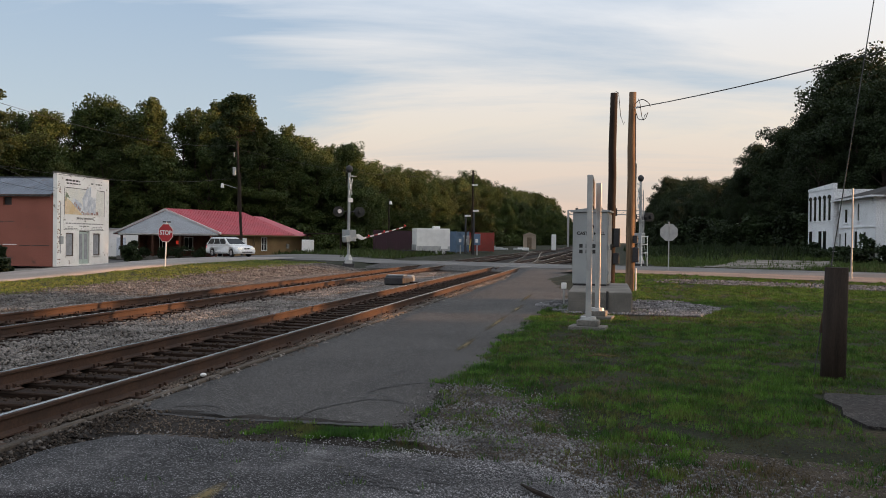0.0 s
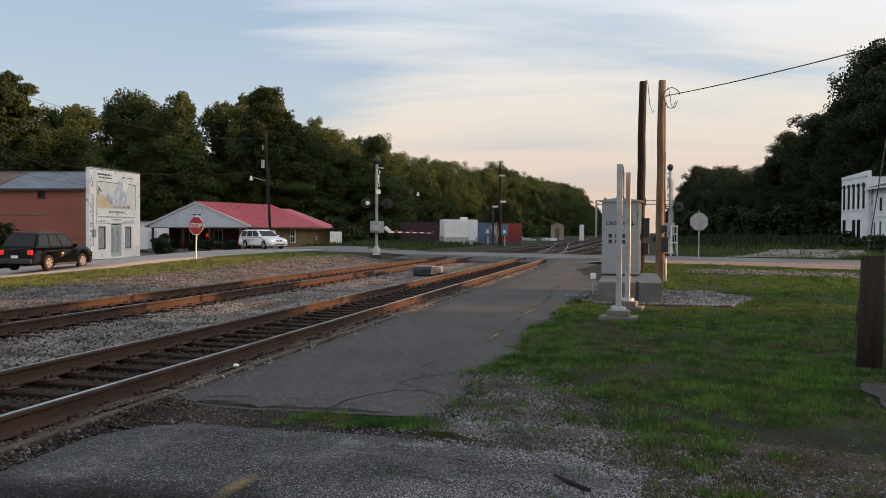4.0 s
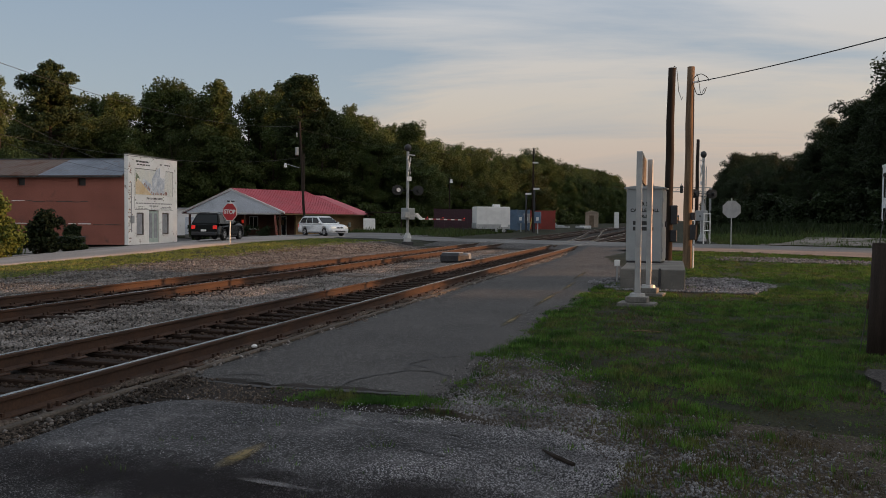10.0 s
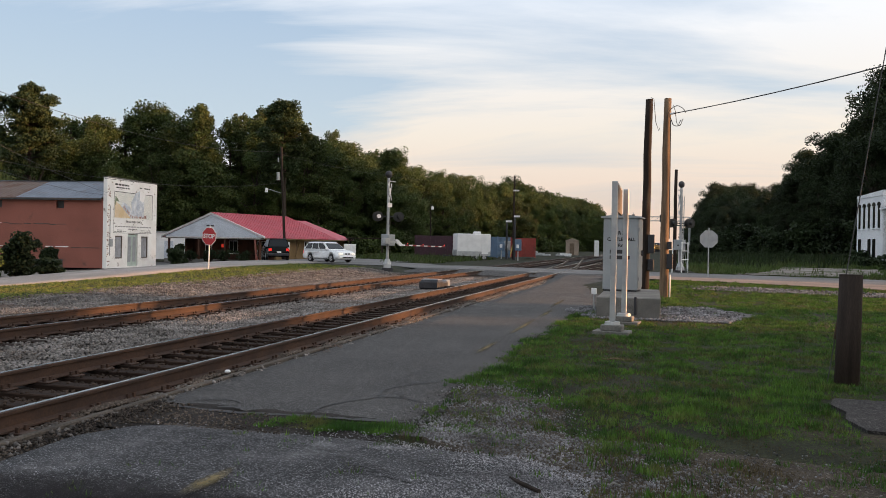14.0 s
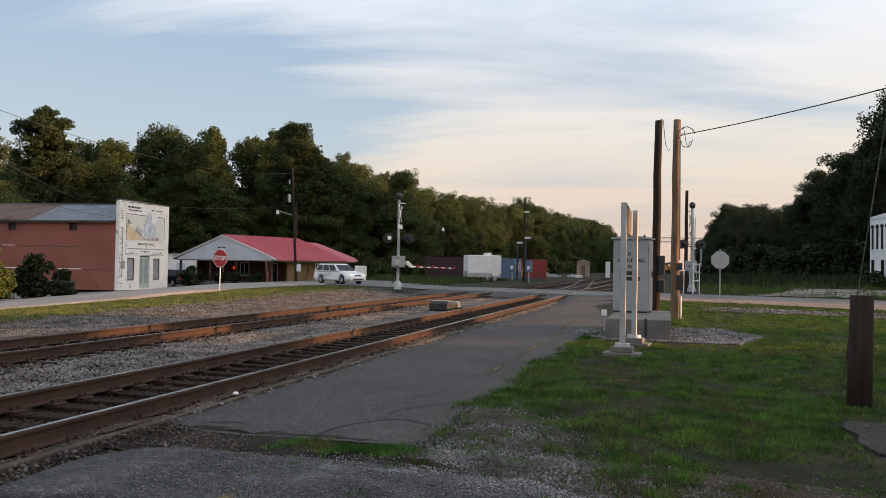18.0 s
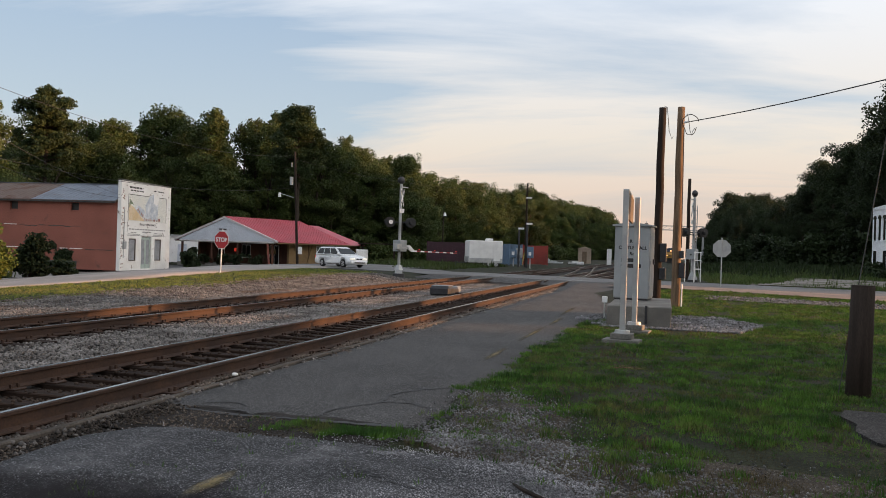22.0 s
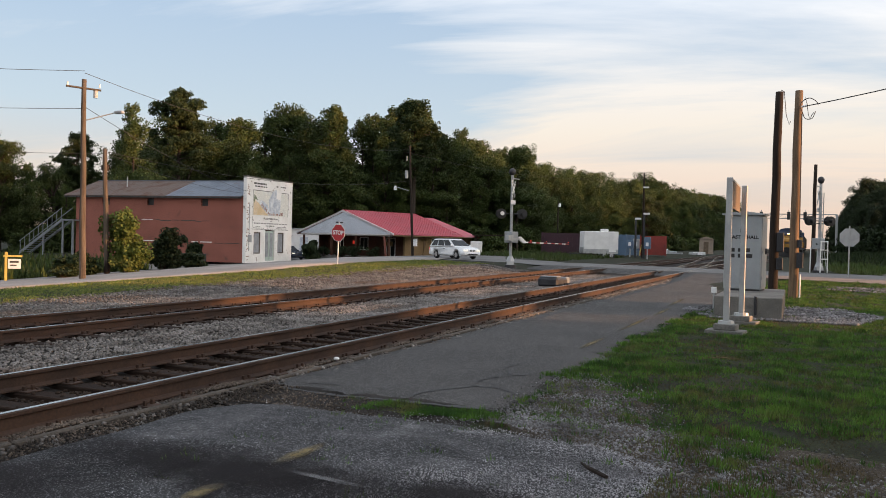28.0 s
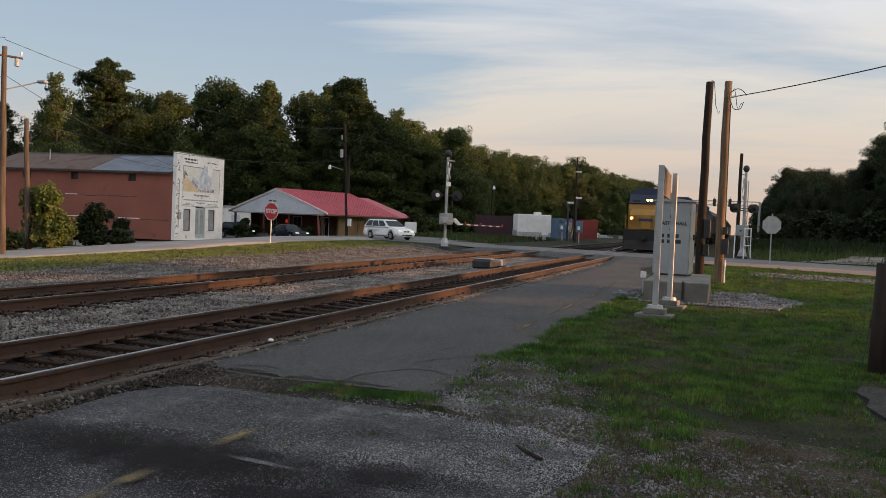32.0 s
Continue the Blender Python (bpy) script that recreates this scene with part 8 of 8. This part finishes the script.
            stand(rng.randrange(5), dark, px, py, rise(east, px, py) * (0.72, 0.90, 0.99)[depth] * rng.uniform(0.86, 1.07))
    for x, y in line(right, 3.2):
        put(rng.choice(shaded_shrubs), x - 3 + rng.uniform(-1.5, 1.5), y - 4, rng.uniform(0.7, 1.3))
    # bushes between the street and the store
    for x, y, h, w, lit, lab in ((-36.0, 37.3, 3.7, 2.9, True, "tall bush beside the wooden pole, sunlight put into its yellow-green leaves"), (-35.9, 40.1, 2.6, 2.2, False, "dark green bush beside the pavement"), (-34.6, 41.6, 0.9, 1.8, False, "low dark weeds at the kerb"), (-37.6, 35.6, 1.4, 2.0, False, "low dark weeds at the kerb"), (-36.6, 33.2, 1.2, 2.2, False, "low dark weeds at the kerb"), (-39.6, 63.2, 1.5, 1.6, False, "small dark shrub beside the store"), (-42.2, 50.6, 1.4, 1.4, False, "straggly shrub in the planter"), (-41.0, 65.6, 2.2, 1.2, False, "dark shrub at the store corner")):
        b = build_bush("bush", int(abs(x * 7 + y)), h, w, M["bush_lit"] if lit else M["leaf_dark"], int(2400 + 1500 * h), 0.13)
        b.matrix_basis = pose(x, y, ground_z(x, y) + (0.02 if lab.find("planter") < 0 else 0.5))
        tagged(b, lab, "bush", "bushes by the store")
    for k, (x, h) in enumerate(((2.2, 1.1), (5.0, 1.3), (6.8, 1.2), (9.8, 1.2), (12.2, 1.3))):
        b = build_bush("bush", 60 + k, h, 1.9, M["leaf_dark"], 700, 0.13)
        b.matrix_basis = pose(-38.2 - 0.954 * x - 0.3 * -0.5, 75.6 + 0.3 * x - 0.954 * 0.5, -0.38)
        tagged(b, "dark clipped bush before the porch", "bush", "bushes before the porch")
    # climbing weeds at the old white buildings
    for k, (x, y, h) in enumerate(((18.6, 86.5, 1.3), (19.3, 80.0, 1.0), (20.4, 74.4, 2.4), (18.4, 71.5, 1.3), (17.0, 66.5, 1.0), (18.6, 64.0, 1.6), (17.4, 77.0, 0.9), (22.5, 61.5, 1.5))):
        b = build_bush("weeds", 80 + k, h, 2.6, M["leaf_dark"], 900, 0.22)
        b.matrix_basis = pose(x, y, ground_z(x, y))
        tagged(b, "overgrown weeds against the old white house", "weeds", "weeds by the old house")
    # unseen trees added south and east of the road to shade ground, mast and store
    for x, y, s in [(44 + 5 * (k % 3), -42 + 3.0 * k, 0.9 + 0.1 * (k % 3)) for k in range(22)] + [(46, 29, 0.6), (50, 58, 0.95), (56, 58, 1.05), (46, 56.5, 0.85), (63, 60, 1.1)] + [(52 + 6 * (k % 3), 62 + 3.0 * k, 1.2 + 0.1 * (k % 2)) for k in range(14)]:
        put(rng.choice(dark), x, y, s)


def palm():
    """A palm whose drooping dead fronds hang into the picture's edge."""
    x, y = 5.45, 14.3
    t = thing("palm_tree", x, y, ground_z(x, y), 0, "palm with drooping dark fronds beside the lawn", "palm tree")
    rng = np.random.default_rng(77)
    bm = bmesh.new()
    for k in range(12):
        tube(bm, (0.02 * math.sin(k), 0, k * 0.47 - 0.2), (0.02 * math.sin(k + 1), 0, k * 0.47 + 0.29), 0.19, 0.165, 10)
    part("trunk", bm, M["bark"], t)
    for k in range(30):
        a = 2 * math.pi * k / 30 + rng.uniform(-0.15, 0.15)
        up = rng.uniform(-0.9, 0.8)
        d = Vector((math.cos(a), math.sin(a), 0))
        bm = bmesh.new()
        pts = [Vector((0, 0, 5.45)) + d * (0.85 * u) + Vector((0, 0, up * u - (0.6 + 0.3 * up) * u * u)) for u in np.linspace(0, 1.0, 6)]
        for p, q in zip(pts, pts[1:]):
            tube(bm, p, q, 0.018, 0.014, 5)
        side = d.cross(Vector((0, 0, 1)))
        for j in range(26):
            f = -1 + 2 * j / 25
            tip = pts[-1] + d * 0.45 * (1 - 0.5 * abs(f)) + side * f * 0.42 + Vector((0, 0, -0.22 - 0.45 * abs(f) - rng.uniform(0, 0.25)))
            w = side * 0.016 + Vector((0, 0, 0.006))
            m = pts[-1].lerp(tip, 0.5) + Vector((0, 0, 0.08))
            vs = [bm.verts.new(c) for c in (pts[-1] - w * 0.4, pts[-1] + w * 0.4, m + w, tip, m - w)]
            bm.faces.new(vs)
        part("frond", bm, M["leaf_dark"], t)


plant_woods()
palm()


# ---- grass ----
BLADE_V = [(-0.13, 0, 0), (0.13, 0, 0), (0.02, 0.22, 1.0), (0.22, 0.1, 0), (0.44, 0.18, 0), (0.62, -0.1, 0.85), (-0.30, 0.2, 0), (-0.18, 0.3, 0), (-0.5, 0.45, 0.75)]
BLADE_F = [(0, 1, 2), (3, 4, 5), (6, 7, 8)]


def grass(name, n, x0, x1, y0, y1, h0, h1, keep, label, mat=None, power=2.0, zoff=0.0, seed=1):
    rng = np.random.default_rng(seed)
    x = rng.uniform(x0, x1, n)
    y = y0 + (y1 - y0) * rng.uniform(0, 1, n) ** power
    k = np.array([keep(a, b, rng) for a, b in zip(x, y)])
    x, y = x[k], y[k]
    z = np.array([max(ground_z(a, b), 0.006 if -5 < a < 3 and b < 9.6 else -9) + zoff for a, b in zip(x, y)])
    h = rng.uniform(h0, h1, len(x)) * np.clip(0.8 + y * 0.012, 0.8, 1.6)
    h *= np.array([0.85 + 0.85 * noise.noise((a * 2.1, b * 2.1, 31)) + 0.45 * noise.noise((a * 0.6, b * 0.6, 37)) for a, b in zip(x, y)])
    size = np.stack([h * 0.8, h * 0.8, h], 1)
    return tagged(soup(name, BLADE_V, BLADE_F, placements(np.stack([x, y, z], 1), size, tilt=0.25, rng=rng), mat or M["grass"]), label, "grass", kind="stuff")


LAWN_X, LAWN_Y = [-2.4, -1.7, -1.2, -0.5, 0.5, 1.2, 4.0], [7.0, 7.1, 6.95, 6.3, 6.1, 6.0, 5.6]


def lawn(x, y, rng):
    if 7.2 < y < 41 and x < edge_at(APRON_R, y) + 0.32 * noise.noise((y * 1.5, 3, 0)) + 0.22 * noise.noise((x * 5, y * 5, 9)) - 0.10:
        return False
    if -1.85 < x < -0.3 and 19.8 < y < 24.4:
        return False
    if y > 39.2 + max(0.0, 3 - x) * 0.42 - max(0.0, x - 3) * 0.42:
        return False
    if 1.3 < x < 3.7 and 8.0 < y < 9.95:
        return False
    clump = noise.noise((x * 3.2, y * 3.2, 1))
    bare = noise.noise((x * 0.45, y * 0.30, 7)) + 0.6 * noise.noise((x * 1.4, y * 1.1, 3)) + 0.55 * noise.noise((x * 4.0, y * 3.2, 5))
    d = y + 0.35 * clump + 0.25 * noise.noise((x * 0.9, y * 0.9, 12)) - float(np.interp(x, LAWN_X, LAWN_Y))
    if d < 0:
        if x + 0.2 * clump < edge_at(FORE_R, y):
            return rng.uniform() < (0.10 if clump > 0.35 else 0.004)
        tuft = clump + 0.6 * noise.noise((x * 1.3, y * 1.3, 22)) + 0.35 * smooth((4.9 - y) / 0.8)
        return rng.uniform() < (0.45 if tuft > 0.40 else 0.10 if tuft > 0.1 else 0.04)
    if 7.0 < y < 9.5:
        e = x + 0.45 * clump - edge_at(PATCH_R, y)
        if e < 0:
            return rng.uniform() < (0.62 if clump + 0.5 * noise.noise((x * 1.1, y * 1.1, 8)) > 0.10 else 0.08)
    bare += 0.62 * (1 - smooth(d / 2.6))
    bare += 0.62 * math.exp(-((x + 1.45) ** 2 / 0.5 + (y - 14.0) ** 2 / 5.0)) - 0.7 * math.exp(-(max(0.0, x - edge_at(APRON_R, y)) / 0.45) ** 2) * smooth((y - 9.5) / 1.0)
    if abs(x + 0.4) < 2.4 - abs(y - 22) * 0.35 and abs(y - 22) < 3:
        bare += 0.9
    if abs(y - 34.5 + (x - 4) * 0.25) < 1.3 and x > 0.5:
        bare += 0.8
    return rng.uniform() > 0.06 + max(0.0, bare + 0.02) * 1.25


def verge(x, y, rng):
    if x < edge_at(AVE_NEAR, y) + 0.5 or y > 47.5 - 0.42 * (x + 15):
        return False
    return rng.uniform() < smooth((-x - 16.3 + 1.2 * noise.noise((x * 0.3, y * 0.3, 2))) / 2.0)


# dry tufts of the lawn; on the verge this bright yellow-green stands for sunlight
M["dry_and_sunlit_grass"] = leaf_material("dry_and_sunlit_blade", (0.19, 0.215, 0.052), (0.14, 0.175, 0.040), (0.23, 0.20, 0.07))
M["lush"] = leaf_material("tall_weed_blade", (0.055, 0.085, 0.020), (0.036, 0.060, 0.014), (0.085, 0.088, 0.030))
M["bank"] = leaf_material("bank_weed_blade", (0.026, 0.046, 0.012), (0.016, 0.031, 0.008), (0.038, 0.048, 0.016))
M["dead_grass"] = leaf_material("dead_grass_blade", (0.085, 0.066, 0.034), (0.055, 0.043, 0.023), (0.12, 0.098, 0.05), 3.0, 0.5)
grass("lawn_grass", 430000, -4.2, 11, 4.0, 40, 0.035, 0.085, lawn, "short green lawn grass with bare patches", seed=2)
grass("dry_tufts", 50000, -3, 12, 4.0, 38, 0.03, 0.06, lambda x, y, r: lawn(x, y, r) and noise.noise((x * 0.5, y * 0.4, 17)) + 0.4 * noise.noise((x * 1.7, y * 1.3, 27)) + 0.02 * (y - 12) > 0.12, "dry yellow grass tufts in the lawn", M["dry_and_sunlit_grass"], seed=3)
grass("dead_thatch", 150000, -2.6, 6, 4.0, 20, 0.02, 0.045, lambda x, y, r: x > edge_at(APRON_R if y > 7.2 else FORE_R, y) + 0.1 and not (1.3 < x < 3.7 and 8.0 < y < 9.95) and r.uniform() < 0.52 + 0.30 * smooth((7.5 - y) / 2.5) + 0.9 * noise.noise((x * 1.9, y * 1.9, 41)) + 0.5 * math.exp(-((x + 1.45) ** 2 / 0.6 + (y - 14.0) ** 2 / 6.0)), "dead brown thatch between the grass", M["dead_grass"], 1.6, seed=23)
grass("ridge_grass", 7000, -4.0, -1.6, 6.6, 7.3, 0.035, 0.085, lambda x, y, r: abs(y - 6.93 - 0.05 * math.sin(x * 2.2)) < 0.20 + 0.14 * noise.noise((x * 3.1, y * 3.1, 1)) - 0.13 * smooth((x + 2.85) / 0.5) and r.uniform() < smooth((x + 4.0) / 0.25) * (0.9 if x < -2.8 else 0.45), "thick ridge of grass in the broken asphalt edge", None, 1.0, -0.01, seed=14)
grass("verge_grass", 80000, -32, -17, 14, 60, 0.035, 0.07, verge, "rough verge grass beside the street, sunlight put into its yellow-green", M["dry_and_sunlit_grass"], 1.0, 0.02, seed=5)
grass("verge_weeds", 40000, -32, -17, 14, 60, 0.035, 0.07, verge, "green rough verge grass beside the street", M["grass"], 1.0, 0.02, seed=8)
grass("tall_weeds", 9000, -60, -37, 22, 44, 0.35, 0.9, lambda x, y, r: x < edge_at(AVE_FAR, y) - 0.3 and r.uniform() < 0.8, "tall rank weeds beyond the street", M["lush"], 1.0, seed=6)
def in_lot(x, y):
    return 52 < y < 72 and edge_at(LOT_L, y) + 0.4 < x < edge_at(LOT_R, y) - 0.4


grass("field_grass", 42000, 2, 34, 44, 112, 0.08, 0.26, lambda x, y, r: y > 53.5 - 0.42 * (x - 3) and (not in_lot(x, y) or r.uniform() < 0.06), "rough dark field grass beyond the road", M["lush"], 1.0, seed=7)
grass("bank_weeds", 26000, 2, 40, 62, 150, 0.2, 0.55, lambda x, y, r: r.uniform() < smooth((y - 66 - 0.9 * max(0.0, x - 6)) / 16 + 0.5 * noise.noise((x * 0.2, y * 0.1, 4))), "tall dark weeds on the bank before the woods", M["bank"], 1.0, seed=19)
grass("yard_grass", 12000, -34, -17, 62, 112, 0.1, 0.35, lambda x, y, r: y > 53.3 - 0.417 * (x - 3) + 0.8 + (9 if x < -22 else 0) and r.uniform() < 0.7 and not (-24 < x < -16 and y > 90), "rough green grass behind the road", M["lush"], 1.0, seed=9)


# ---- what moves ----
def motions():
    # gate arm coming down
    walk(gate_arm, [(t, pose(0.26, 0, 1.72, 0, -a, 0)) for t, a in ((0, 10.5), (0.3, 8.0), (0.6, 5.5), (1.0, 2.4), (1.5, 0.2), (2.0, -0.6), (3.0, -0.8), (32, -0.8))])

    def on_ground(x, y):
        return road_z(x, y) + 0.01

    # white wagon creeps up to the gate and waits
    def lane(a, w):
        p = ROAD_C + ROAD_D * a + ROAD_N * w
        return p.x, p.y
    rows = []
    for t, a in ((0, 34.9), (0.5, 34.75), (1.0, 34.62), (2.0, 34.53), (4.5, 34.53), (6, 34.53), (7.5, 33.8), (9, 32.7), (11, 30.3), (12.5, 29.0), (14, 28.78), (32, 28.78)):
        x, y = lane(a, -1.0)
        rows.append((t, pose(x, y, on_ground(x, y), 0, 0, -31)))
    walk(wagon, rows)
    # dark sedan and the car behind it come up the road and slow down
    rows = []
    for t, a in ((0, 170), (20, 105), (26.5, 68.5), (28.5, 59.4), (29, 57.6), (29.5, 55.5), (30, 53.7), (30.5, 52.3), (31, 51.1), (31.5, 50.2), (32, 49.4)):
        x, y = lane(a, 6.0)
        rows.append((t, pose(x, y, on_ground(x, y), 0, 0, -27)))
    walk(sedan, rows)
    rows = []
    for t, a in ((0, 210), (20, 140), (28, 86), (30.5, 66.5), (31.5, 60.9), (32, 59.5)):
        x, y = lane(a, 7.0)
        rows.append((t, pose(x, y, on_ground(x, y), 0, 0, -25)))
    walk(suv_two, rows)
    # black car: along the street, over the junction, away behind the store
    way = [(0, -29.5, 12), (2.5, -28.5, 25.0), (4.5, -27.0, 35.8), (5.5, -26.0, 38.2), (6, -25.7, 39.1), (6.5, -25.6, 39.9), (7.5, -25.8, 41.6), (8.3, -26.5, 43.0), (9, -27.3, 44.6), (9.5, -27.8, 45.7), (10.5, -28.5, 48.2), (11.5, -28.7, 51.2), (12.5, -28.6, 54.6), (13, -28.6, 56.5), (13.5, -29.1, 59.2), (14.5, -31.8, 65.2), (15.5, -35.6, 69.4), (16.5, -40.0, 72.1), (17.5, -46.6, 75.6), (20, -66, 84), (32, -150, 120)]
    turn_t, turn_a = (0, 4.5, 8, 12.5, 13.5, 14.5, 15.5, 16.5, 17.5, 32), (90, 95, 98, 100, 116, 128, 138, 150, 155, 157)
    rows = []
    for t, x, y in way:
        rows.append((t, pose(x, y, on_ground(x, y), 0, 0, float(np.interp(t, turn_t, turn_a)))))
    walk(suv, rows)
    # train
    for ob, back in train:
        rows = []
        for t in (0, 8, 14, 18, 20, 22, 23, 24, 25, 26, 27, 28, 29, 29.5, 30, 30.5, 31, 31.5, 32):
            y = 61 + 20.0 * (32 - t) + back
            dx = (train_x(y + 14) - train_x(y)) / 14
            rows.append((t, pose(train_x(y), y, RAIL_Z + 0.003, 0, 0, -math.degrees(math.atan(dx)))))
        walk(ob, rows)


motions()
